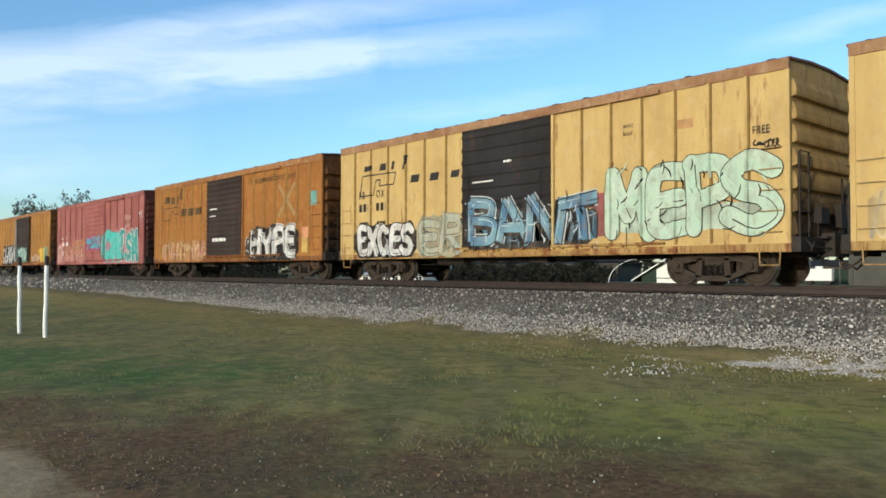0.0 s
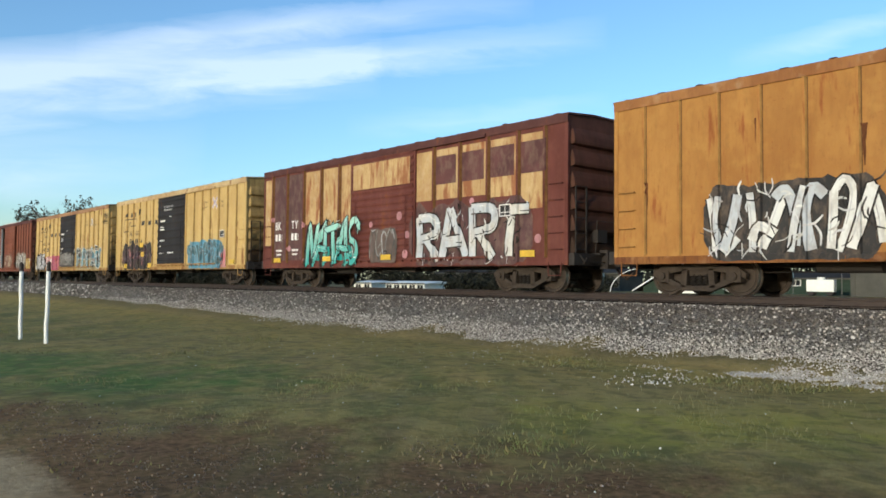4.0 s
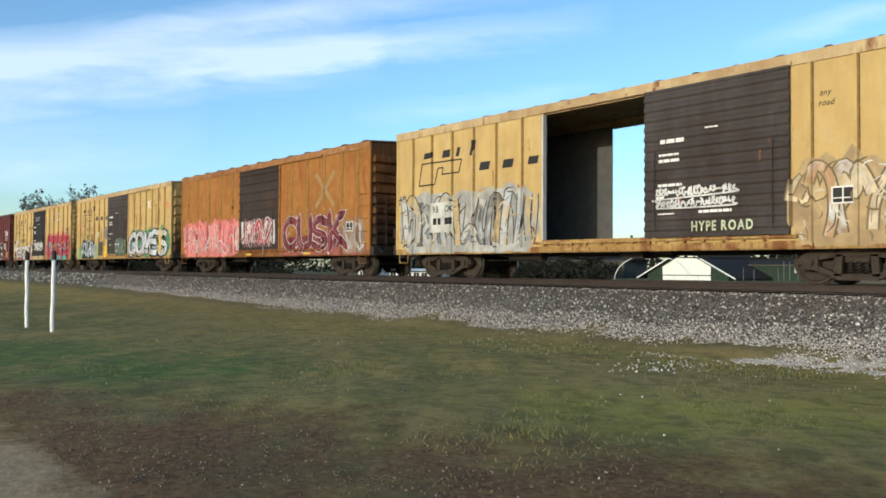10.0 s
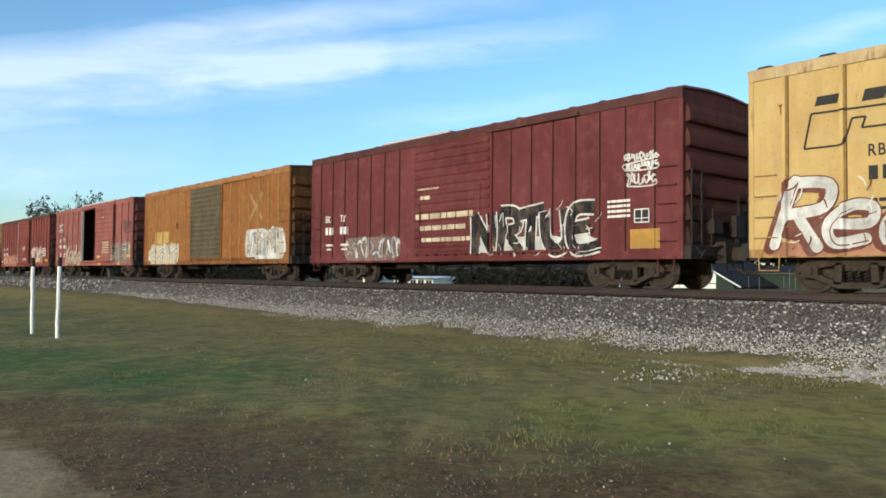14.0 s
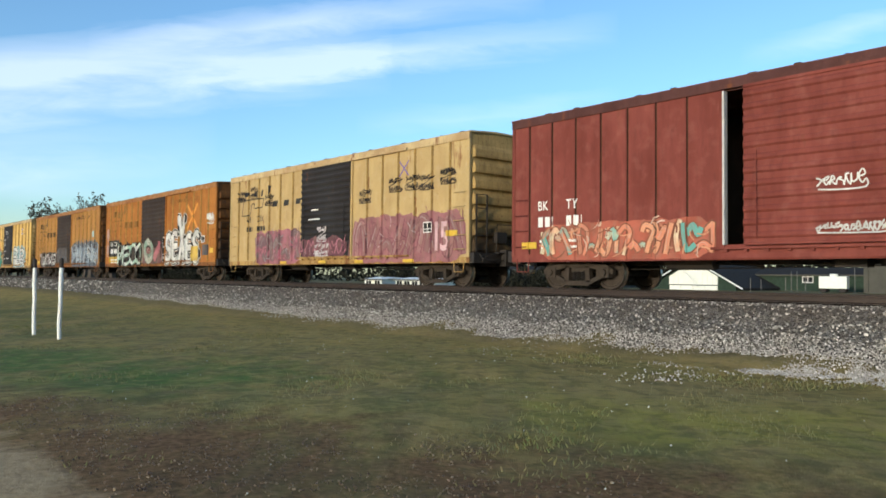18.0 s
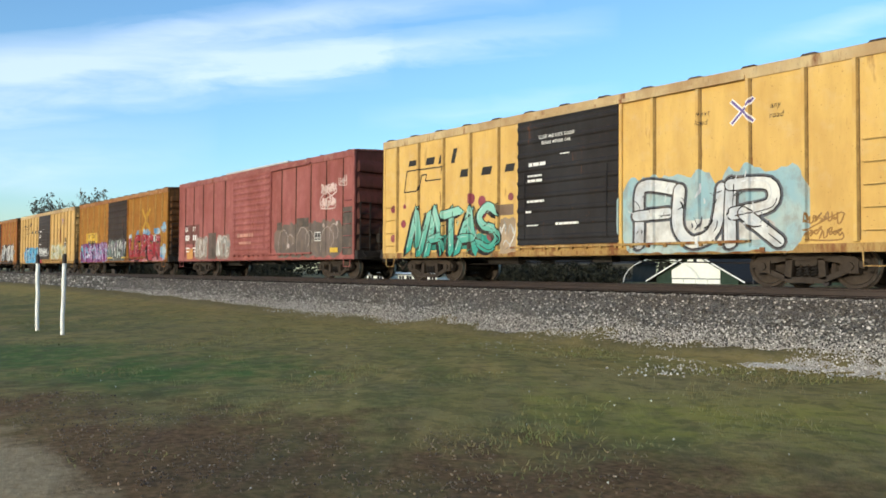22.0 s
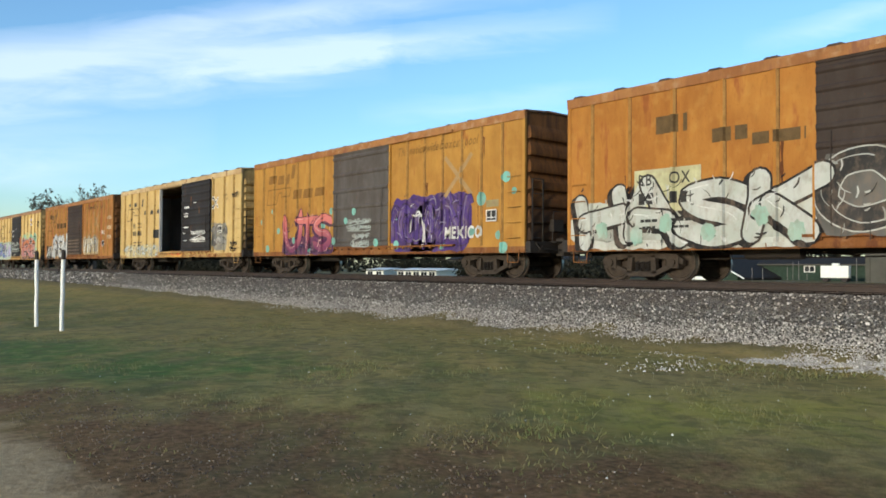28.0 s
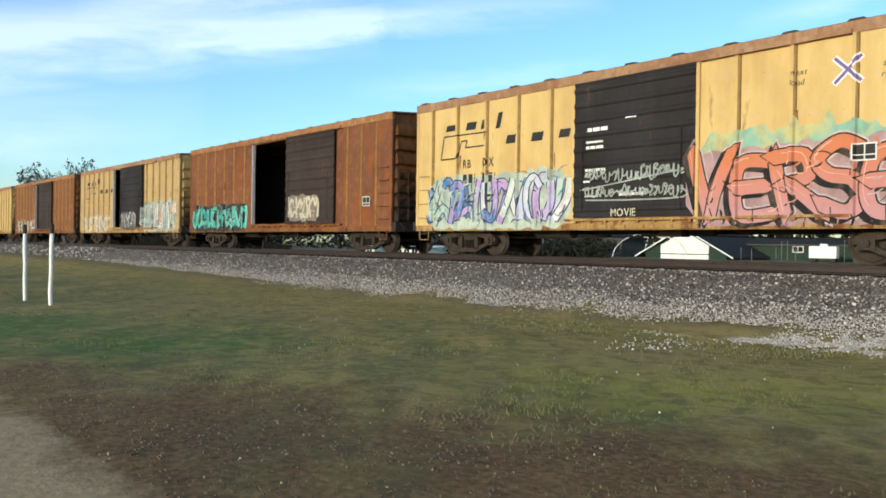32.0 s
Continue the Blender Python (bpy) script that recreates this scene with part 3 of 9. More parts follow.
def build_litter():
    """Dry bits of leaf and stalk on the bare soil."""
    rng = np.random.default_rng(33)
    pts, sz = [], []
    while len(pts) < 3200:
        x = -0.6 - 9.5 * rng.random()
        y = rng.uniform(1.7, 5.6)
        if y - 0.45 * (x + 4.3) > 5.2:
            continue
        if noise.noise((x * 1.1, y * 1.1, 41)) + 0.5 * noise.noise((x * 4, y * 4, 43)) < rng.uniform(-0.3, 0.3) + 0.12 * (y - 3):
            continue
        pts.append((x, y, 0.004 + 0.05 * noise.noise((x * 0.5, y * 0.5, 0)) + 0.018 * noise.noise((x * 2.3, y * 2.3, 3))))
        sz.append(rng.uniform(0.003, 0.010))
    stones("leaf_litter", "dry brown leaf bits strewn on the bare soil", pts, sz, gravel_material("dry_leaf", (0.060, 0.036, 0.022), (0.30, 0.215, 0.135)), "leaf litter")


build_litter()
build_grass()
build_flowers()


# ---- marker posts ----
def marker_post(x, y, h, lean_x, lean_y):
    ob = tagged(new("marker_post"), "white round post with a dark cap in short grass", "post", "marker posts")
    ob.matrix_basis = pose(x, y, -0.05, lean_x, lean_y, 0)
    bm = bmesh.new()
    n = 9
    rod(bm, [(0.006 * math.sin(i * 1.9 + x), 0.005 * math.cos(i * 1.3), h * i / n) for i in range(n + 1)], 0.044, 12)
    part("shaft", bm, M_POST, ob)
    bm = bmesh.new()
    lathe(bm, [(0.044, 0), (0.047, 0.005), (0.046, 0.17), (0.036, 0.205), (0.015, 0.222), (0.001, 0.224)], 1, 14)
    bmesh.ops.rotate(bm, verts=bm.verts, matrix=Matrix.Rotation(math.pi / 2, 3, "X"))
    bmesh.ops.translate(bm, verts=bm.verts, vec=(0, 0, h))
    part("cap", bm, M_CAP, ob, "dark brown rounded cap")
    for z in (0.17, 0.30):
        bm = bmesh.new()
        rod(bm, [(0, -0.052, h - z), (0, -0.02, h - z)], 0.012, 8)
        part("bolt", bm, M_STEEL, ob)


marker_post(-20.6, 4.73, 1.66, 0.4, -1.2)
marker_post(-18.8, 4.83, 1.66, -0.3, 0.9)


# ---- beyond the track: sheds, houses, hedges, trees ----
M_GREENWALL = plain("green_siding", (0.030, 0.048, 0.034), 0.8, 0, 0.25, 2)
M_WHITEWALL = plain("white_siding", (0.80, 0.79, 0.70), 0.7, 0, 0.08, 2)
M_GREYWALL = plain("grey_wall", (0.082, 0.078, 0.064), 0.85, 0, 0.2, 0.6)
M_SHINGLE = plain("dark_shingles", (0.034, 0.031, 0.028), 0.9, 0, 0.3, 3)
M_GLASS = plain("dark_window", (0.02, 0.022, 0.025), 0.15)
M_TRIM = plain("white_trim", (0.75, 0.74, 0.70), 0.6)


def gable_house():
    """A green building whose white gable wall faces the railway."""
    ob = tagged(new("gabled_building"), "green building with a white gable front and white eaves trim", "building")
    ob.matrix_basis = pose(-59.6, 98.0, -0.1)
    w, h, top, dep = 6.4, 0.95, 4.4, 14
    k = (top - h) / w
    bm = bmesh.new()
    prism(bm, [(-w, 0), (w, 0), (w, h), (0, top - 0.1), (-w, h)], "y", 0, dep)
    part("wall", bm, M_GREENWALL, ob)
    for i in range(10):
        x0, x1 = -3.8 + 0.76 * i, -3.8 + 0.76 * (i + 1) - 0.015
        bm = bmesh.new()
        prism(bm, [(x0, 0.85), (x1, 0.85), (x1, top - 0.35 - k * abs(x1)), (x0, top - 0.35 - k * abs(x0))], "y", -0.10, -0.01)
        part("board", bm, M_WHITEWALL, ob)
    for i in range(4):
        bm = bmesh.new()
        box(bm, -3.75 + 1.9 * i, -1.93 + 1.9 * i, -0.10, -0.01, 0.0, 0.72)
        part("door_panel", bm, M_WHITEWALL, ob, "white panel")
    for s in (-1, 1):
        bm = bmesh.new()
        prism(bm, [(0, top), (s * (w + 1.3), h - 0.72), (s * (w + 1.3), h - 0.47), (0, top + 0.25)], "y", -0.7, dep + 0.5)
        roof = part("roof", bm, M_SHINGLE, ob)
        bm = bmesh.new()
        prism(bm, [(0, top + 0.03), (s * (w + 1.35), h - 0.69), (s * (w + 1.35), h - 0.50), (0, top + 0.22)], "y", -0.80, -0.71)
        place("eaves_board", mesh_of("eaves_board", bm, M_TRIM), roof, "white eaves board")
    bm = bmesh.new()
    box(bm, -0.25, 0.25, -0.2, -0.105, 3.2, 3.7)
    part("vent", bm, M_GLASS, ob)


def low_house(x, y, turn, width, h, wall, label, n_win, roof_h=1.2, cover=M_SHINGLE):
    ob = tagged(new("house"), label, "house")
    ob.matrix_basis = pose(x, y, -0.3, 0, 0, turn)
    bm = bmesh.new()
    box(bm, -width / 2, width / 2, 0, 8, 0, h)
    part("wall", bm, wall, ob)
    bm = bmesh.new()
    prism(bm, [(-0.5, h - 0.1), (8.5, h - 0.1), (4, h + roof_h)], "x", -width / 2 - 0.5, width / 2 + 0.5)
    part("roof", bm, cover, ob)
    bm = bmesh.new()
    box(bm, -width / 2 - 0.5, width / 2 + 0.5, -0.58, -0.51, h - 0.22, h - 0.02)
    part("gutter", bm, M_GREYWALL, ob, "grey gutter")
    z0 = h - 1.15
    for i in range(n_win):
        cx = -width / 2 + width * (i + 0.5) / n_win
        bm = bmesh.new()
        for a, b, c, d in ((-0.75, 0.75, z0, z0 + 0.1), (-0.75, 0.75, z0 + 0.8, z0 + 0.9), (-0.75, -0.66, z0 + 0.1, z0 + 0.8), (0.66, 0.75, z0 + 0.1, z0 + 0.8), (-0.04, 0.04, z0 + 0.1, z0 + 0.8)):
            box(bm, cx + a, cx + b, -0.07, -0.005, c, d)
        win = part("window", bm, M_TRIM, ob)
        bm = bmesh.new()
        box(bm, cx - 0.66, cx + 0.66, -0.03, -0.01, z0 + 0.1, z0 + 0.8)
        place("pane", mesh_of("pane", bm, M_GLASS), win)
    return ob


def white_tank(x, y):
    ob = tagged(new("white_tank"), "white boxy tank trailer with a filler cap on top", "tank")
    ob.matrix_basis = pose(x, y, 0, 0, 0, 6)
    bm = bmesh.new()
    box(bm, -1.6, 1.6, -0.6, 0.6, 0.5, 2.0)
    soften(bm, 0.12, 2)
    part("body", bm, M_WHITEWALL, ob)
    bm = bmesh.new()
    lathe(bm, [(0.001, 0), (0.45, 0), (0.45, 0.3), (0.001, 0.3)], 1, 14)
    bmesh.ops.rotate(bm, verts=bm.verts, matrix=Matrix.Rotation(math.pi / 2, 3, "X"))
    bmesh.ops.translate(bm, verts=bm.verts, vec=(0, 0, 2.0))
    part("filler_cap", bm, M_WHITEWALL, ob)
    for sx in (-1.1, 1.1):
        for sy in (-1, 1):
            bm = bmesh.new()
            lathe(bm, [(0.001, -0.12), (0.38, -0.12), (0.42, -0.08), (0.42, 0.08), (0.38, 0.12), (0.001, 0.12)], 1, 16)
            part("wheel", bm, M_CAP, ob, m=pose(sx, sy * 0.45, 0.42))
    for sx in (-1.1, 1.1):
        bm = bmesh.new()
        box(bm, sx - 0.06, sx + 0.06, -0.55, 0.55, 0.42, 0.52)
        part("axle_frame", bm, M_STEEL, ob)


def grey_shed():
    ob = tagged(new("warehouse"), "plain grey metal warehouse with a low roof", "warehouse")
    ob.matrix_basis = pose(-24.0, 98.0, -0.3)
    bm = bmesh.new()
    box(bm, -13.0, 60, 0, 30, 0, 9.0)
    part("wall", bm, M_GREYWALL, ob)
    bm = bmesh.new()
    prism(bm, [(-0.4, 8.9), (30.4, 8.9), (15, 10.6)], "x", -13.3, 60.4)
    part("roof", bm, M_SHINGLE, ob)
    for i in range(12):
        bm = bmesh.new()
        box(bm, -12.6 + 6 * i, -12.45 + 6 * i, -0.12, -0.01, 0, 8.9)
        part("wall_seam", bm, M_GREYWALL, ob)


def canopy_frame(x, y):
    """A pale hoop frame."""
    ob = tagged(new("hoop_frame"), "pale bent pipe hoop standing on the ground", "frame")
    ob.matrix_basis = pose(x, y, 0)
    bm = bmesh.new()
    rod(bm, [(-6.2 * math.cos(math.pi * i / 20), 0, 3.6 * math.sin(math.pi * i / 20)) for i in range(21)], 0.06, 8)
    part("pipe", bm, M_TRIM, ob)


M_POLE = plain("weathered_pole", (0.16, 0.15, 0.14), 0.8)


def yard_poles():
    for i, (x, h) in enumerate(((-50.6, 1.7), (-49.3, 1.6), (-46.2, 1.8), (-45.2, 2.6), (-44.6, 2.6), (-43.7, 2.2), (-37.6, 2.9))):
        ob = tagged(new("yard_pole"), "thin pale pole standing in the yard", "pole", "yard poles")
        ob.matrix_basis = pose(x, 97 + 0.3 * (i % 3), 0)
        bm = bmesh.new()
        rod(bm, [(0, 0, -0.1), (0, 0, h)], 0.04, 8)
        part("pole", bm, M_POLE, ob)


yard_poles()
gable_house()
low_house(-48.0, 108, 0, 15, 2.6, M_GREENWALL, "low dark green house with a white framed window", 1, 1.0)
low_house(-120.2, 86, 10, 4.6, 1.3, M_WHITEWALL, "small white house far beyond the track", 2, 0.35, M_TRIM)
low_house(-107.5, 86, 8, 9.5, 1.3, M_WHITEWALL, "small white house with a row of windows", 5, 0.35, M_TRIM)
low_house(-97, 104, 6, 42, 3.3, M_GREYWALL, "long low grey building", 0, 0.8)
white_tank(-40.4, 98)
canopy_frame(-64.6, 96.5)
grey_shed()


# leaves are small flat-sided clumps on real limbs
def leaf_material(name, lo, hi):
    m, nt, b = nodes_of(name)
    geo = nt.nodes.new("ShaderNodeNewGeometry")
    c = ramp(nt, geo.outputs["Random Per Island"], ((0.0, lo), (1.0, hi)))
    nt.links.new(c, b.inputs["Base Color"])
    b.inputs["Roughness"].default_value = 0.95
    b.inputs["Specular IOR Level"].default_value = 0.1
    return m


M_BARK = plain("bark", (0.075, 0.062, 0.052), 0.95, 0, 0.3, 3)
M_LEAF = leaf_material("oak_leaf", (0.045, 0.050, 0.040), (0.11, 0.11, 0.085))
M_HEDGE = leaf_material("hedge_leaf", (0.012, 0.013, 0.010), (0.030, 0.031, 0.022))


def leaf_cards(name, centres, spread, count, size, rng, mat, parent):
    """Small leaf clumps, each a bent diamond, scattered round the ends of twigs."""
    v, f = [], []
    for c in centres:
        for _ in range(count):
            p = np.array(c) + rng.normal(0, spread, 3)
            a, b = rng.normal(0, 1, 3), rng.normal(0, 1, 3)
            a, b = a / np.linalg.norm(a) * size * rng.uniform(0.6, 1.3), b / np.linalg.norm(b) * size * 0.6
            i = len(v)
            v += [tuple(p - a), tuple(p + b), tuple(p + a), tuple(p - b)]
            f += [(i, i + 1, i + 2), (i, i + 2, i + 3)]
    me = bpy.data.meshes.new(name)
    me.from_pydata(v, [], f)
    me.materials.append(mat)
    return place(name, me, parent)


def tree(x, y, h, seed, leafy=0.5):
    rng = np.random.default_rng(seed)
    ob = tagged(new("oak_tree"), "tall oak with crooked limbs and thin winter leaves", "tree", "far trees")
    ob.matrix_basis = pose(x, y, -0.2)
    bm = bmesh.new()
    tips = []

    def limb(p, d, length, r, depth):
        pts = [p]
        n = 4
        for _ in range(n):
            d = d + rng.normal(0, 0.20, 3) + np.array((0, 0, 0.05))
            d /= np.linalg.norm(d)
            p = p + d * length / n
            pts.append(p)
        for i in range(n):
            rod(bm, [pts[i], pts[i + 1]], r * (1 - 0.12 * i), 5)
        if depth == 0:
            tips.append(pts[-1])
            tips.append(pts[-2])
            return
        for k in range(3 if depth > 1 else 3):
            nd = d + rng.normal(0, 0.62, 3)
            nd[2] = max(nd[2], -0.15)
            nd /= np.linalg.norm(nd)
            limb(pts[-1 - (k % 2)], nd, length * rng.uniform(0.55, 0.8), r * 0.55, depth - 1)

    limb(np.zeros(3), np.array((0.05, 0, 1.0)), h * 0.34, h * 0.032, 4)
    part("trunk", bm, M_BARK, ob)
    keep = [t for t in tips if rng.random() < leafy]
    leaf_cards("crown", keep, h * 0.022, 7, h * 0.016, rng, M_LEAF, ob)


for i, (tx, ty, th, lf) in enumerate(((-247, 68, 30.5, 0.40), (-233, 68, 30, 0.35), (-214, 68, 28, 0.35), (-262, 69, 25, 0.6), (-276, 71, 23, 0.9), (-290, 70, 24, 0.9), (-268, 76, 23, 0.9))):
    tree(tx, ty, th, 40 + i, lf)


def hedge(x, y, length, h, seed):
    rng = np.random.default_rng(seed)
    ob = tagged(new("hedge"), "dark evergreen hedge along the far side of the line", "hedge")
    ob.matrix_basis = pose(x, y, 0)
    bm = bmesh.new()
    n = int(length / 0.8)
    centres = []
    for i in range(n):
        cx = -length / 2 + 0.8 * i
        rod(bm, [(cx, 0, -0.1), (cx + rng.normal(0, 0.2), rng.normal(0, 0.2), h * 0.7)], 0.06, 5)
        for _ in range(9):
            centres.append((cx + rng.normal(0, 0.7), rng.normal(0, 0.5), h * rng.uniform(0.1, 0.95) * (0.8 + 0.25 * math.sin(i * 0.9))))
    tagged(part("stems", bm, M_BARK, ob), kind="stuff")
    tagged(leaf_cards("foliage", centres, 0.34, 26, 0.27, rng, M_HEDGE, ob), kind="stuff")


# some rows are added to cover bright field and sky under the cars
for i, (hx, hy, hl, hh) in enumerate(((-71, 70, 13, 1.4), (-147, 76, 28, 0.8), (-180, 80, 66, 3.0), (-246, 84, 80, 3.2), (-60, 66, 22, 1.6), (-103, 99, 62, 3.3))):
    hedge(hx, hy, hl, hh, 70 + i)


def far_wood():
    rng = np.random.default_rng(77)
    ob = tagged(new("far_wood"), "dark belt of trees along the fields far beyond", "woods", kind="stuff")
    centres = []
    for i in range(1500):
        x = rng.uniform(-560, 110)
        h = 6.2 + 2.2 * math.sin(x * 0.11) + 1.6 * math.sin(x * 0.31 + 1)
        centres.append((x, 128 + rng.normal(0, 2.5), rng.uniform(0, 1) ** 0.8 * h))
    leaf_cards("foliage", centres, 1.1, 12, 0.8, rng, M_HEDGE, ob)


far_wood()


# ---- thin cloud bands, far off ----
def cloud_sheet():
    m, nt, b = nodes_of("thin_cloud")
    v = coords(nt)
    sep = nt.nodes.new("ShaderNodeSeparateXYZ")
    nt.links.new(v, sep.inputs[0])
    long_streak = tex_noise(nt, coords(nt, (0.0007, 1, 0.0042), (0.35, 0, 0.9)), 1.0, 6, 0.55, 0.4)
    fine = tex_noise(nt, coords(nt, (0.0022, 1, 0.011), (2, 0, 0)), 1.0, 6, 0.6, 0.6)
    mixn = blend(nt, 0.35, long_streak, fine)
    # two main streaks: centre line and half-width in metres on the sheet
    total = None
    for cx, cz, slope, half, reach, thick in ((-1720, 745, 0.10, 190, 1500, 1.0), (-330, 850, 0.125, 85, 1000, 0.9), (-520, 1010, 0.11, 75, 900, 0.55), (1560, 985, 0.30, 60, 420, 0.35), (-1900, 430, 0.05, 170, 1000, 0.45), (60, 625, 0.08, 55, 420, 0.22), (420, 690, 0.10, 45, 260, 0.2)):
        def calc(op, a, c):
            n = nt.nodes.new("ShaderNodeMath")
            n.operation = op
            for s, val in zip(n.inputs, (a, c)):
                if isinstance(val, bpy.types.NodeSocket):
                    nt.links.new(val, s)
                else:
                    s.default_value = val
            return n.outputs[0]
        dx = calc("SUBTRACT", sep.outputs[0], cx)
        dz = calc("SUBTRACT", calc("SUBTRACT", sep.outputs[2], cz), calc("MULTIPLY", dx, slope))
        dz = calc("ADD", dz, calc("MULTIPLY", calc("SUBTRACT", fine, 0.5), 120))
        gz = calc("MAXIMUM", calc("SUBTRACT", 1.0, calc("ABSOLUTE", calc("DIVIDE", dz, half), 0)), 0)
        gx = calc("MAXIMUM", calc("SUBTRACT", 1.0, calc("ABSOLUTE", calc("DIVIDE", dx, reach), 0)), 0)
        g = calc("MULTIPLY", calc("MULTIPLY", calc("POWER", gz, 0.8), thick), calc("POWER", gx, 0.6))
        total = g if total is None else calc("ADD", total, g)
    dens = calc("MULTIPLY", calc("MULTIPLY", total, 0.85), ramp(nt, mixn, ((0.34, grey(0.25)), (0.62, grey(1)))))
    dens = calc("MINIMUM", dens, 0.46)
    em = add(nt, "ShaderNodeEmission", Strength=0.74)
    em.inputs["Color"].default_value = (0.87, 0.90, 1.0, 1)
    tr = nt.nodes.new("ShaderNodeBsdfTransparent")
    mx = nt.nodes.new("ShaderNodeMixShader")
    nt.links.new(dens, mx.inputs[0])
    nt.links.new(tr.outputs[0], mx.inputs[1])
    nt.links.new(em.outputs[0], mx.inputs[2])
    nt.links.new(mx.outputs[0], nt.nodes["Material Output"].inputs["Surface"])
    bm = bmesh.new()
    vs = [bm.verts.new(p) for p in ((-3400, 0, 30), (3400, 0, 30), (3400, 0, 2600), (-3400, 0, 2600))]
    bm.faces.new(vs)
    ob = new("cloud_backdrop", mesh_of("cloud_backdrop", bm, m))
    ob.matrix_basis = pose(-3000 * math.sin(radians(49)), 3000 * math.cos(radians(49)), 0, 0, 0, 49)
    tagged(ob, "thin white streaks of high cloud", "clouds", kind="structure")


cloud_sheet()


# ---- boxcars ----
LEN = 15.6
SILL, EAVE = 0.70, 4.42
DOOR_L, DOOR_R, DOOR_TOP, DOOR_BOT = 6.25, 9.50, 4.28, 1.02
MESHES = {}


def shared(key, make, mats):
    """A mesh that alike parts of all cars share."""
    if key not in MESHES:
        bm = bmesh.new()
        make(bm)
        MESHES[key] = mesh_of(key[0], bm, mats)
    return MESHES[key]


def painted(name, key, make, mat, parent, label="", m=None):
    """A part on a shared mesh, with its own car's paint."""
    ob = place(name, shared(key, make, mat), parent, label, m)
    for slot, one in zip(ob.material_slots, mat if isinstance(mat, list) else [mat]):
        slot.link = "OBJECT"
        slot.material = one
    return ob


POSTS = {
    "close": (0.82, 1.72, 2.64, 3.56, 4.46, 5.44, 10.45, 11.32, 12.18, 13.04, 13.88, 14.72),
    "wide": (0.75, 1.85, 3.05, 4.25, 5.40, 10.45, 11.60, 12.75, 13.90, 14.85),
    "flush": (0.75, 1.77, 2.85, 4.01, 5.22, 10.42, 11.55, 12.66, 13.75, 14.86),
    "seven": (0.62, 1.40, 2.18, 2.96, 3.74, 4.52, 5.32, 10.30, 11.05, 11.80, 12.55, 13.30, 14.05, 14.86),
}
POST_W = {"close": (0.095, 0.055, 0.062), "wide": (0.12, 0.065, 0.075), "flush": (0.055, 0.03, 0.026), "seven": (0.06, 0.035, 0.035)}


def post_mesh(kind):
    base, top, dep = POST_W[kind]

    def make(bm):
        b, t = base / 2, top / 2
        fs = prism(bm, [(-b, 0), (b, 0), (t, -dep), (-t, -dep)], "z", SILL + 0.20, EAVE - 0.10)
        # flanks take their own colour, which carries the light or shade on them
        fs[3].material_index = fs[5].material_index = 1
        # a thin dark line along the post's right side
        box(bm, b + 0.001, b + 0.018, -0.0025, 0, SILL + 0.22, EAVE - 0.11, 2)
    return make


def wall_panel(x0, x1, z0, z1, out, thick=0.06):
    def make(bm):
        box(bm, x0 - LEN / 2, x1 - LEN / 2, 0, thick, z0, z1)
    return make


def end_wall(kind):
    """A pressed steel end with horizontal ribs, pointed like the roof."""
    n, h, dep = {"four": (7, 0.44, 0.085), "nine": (9, 0.32, 0.085), "six": (6, 0.50, 0.095)}[kind]

    def make(bm):
        hw = HALF - 0.02
        ys = [-hw, -hw + 0.09, -hw + 0.15, -0.55, 0.0, 0.55, hw - 0.15, hw - 0.09, hw]
        swell = [0, 0, 1, 1, 1, 1, 1, 0, 0]
        lo, hi = SILL + 0.50, EAVE - 0.45
        levels = [(SILL + 0.1, 0.0)]
        for i in range(n):
            z = lo + (hi - lo) * i / (n - 1)
            levels += [(z - h * 0.42, 0.0), (z - h * 0.34, dep * 0.9), (z - h * 0.2, dep), (z + h * 0.15, dep * 0.75), (z + h * 0.48, 0.0)]
        levels.append((EAVE - 0.02, 0.0))
        rows = [[bm.verts.new((d * s, y, z)) for y, s in zip(ys, swell)] for z, d in levels]
        rows.append([bm.verts.new((0, y, EAVE + 0.08 + 0.085 * min(1.0, max(0.0, (hw - abs(y)) / (hw - 0.55))))) for y in ys])
        back = [[bm.verts.new((v.co.x - 0.025, v.co.y, v.co.z)) for v in row] for row in rows]
        last = len(ys) - 1
        for sheet in (rows, back):
            for p, q in zip(sheet, sheet[1:]):
                for k in range(last):
                    bm.faces.new((p[k], p[k + 1], q[k + 1], q[k]))
        for i in range(len(rows) - 1):
            for k in (0, last):
                bm.faces.new((rows[i][k], rows[i + 1][k], back[i + 1][k], back[i][k]))
        for i in (0, len(rows) - 1):
            for k in range(last):
                bm.faces.new((rows[i][k], rows[i][k + 1], back[i][k + 1], back[i][k]))
    return make


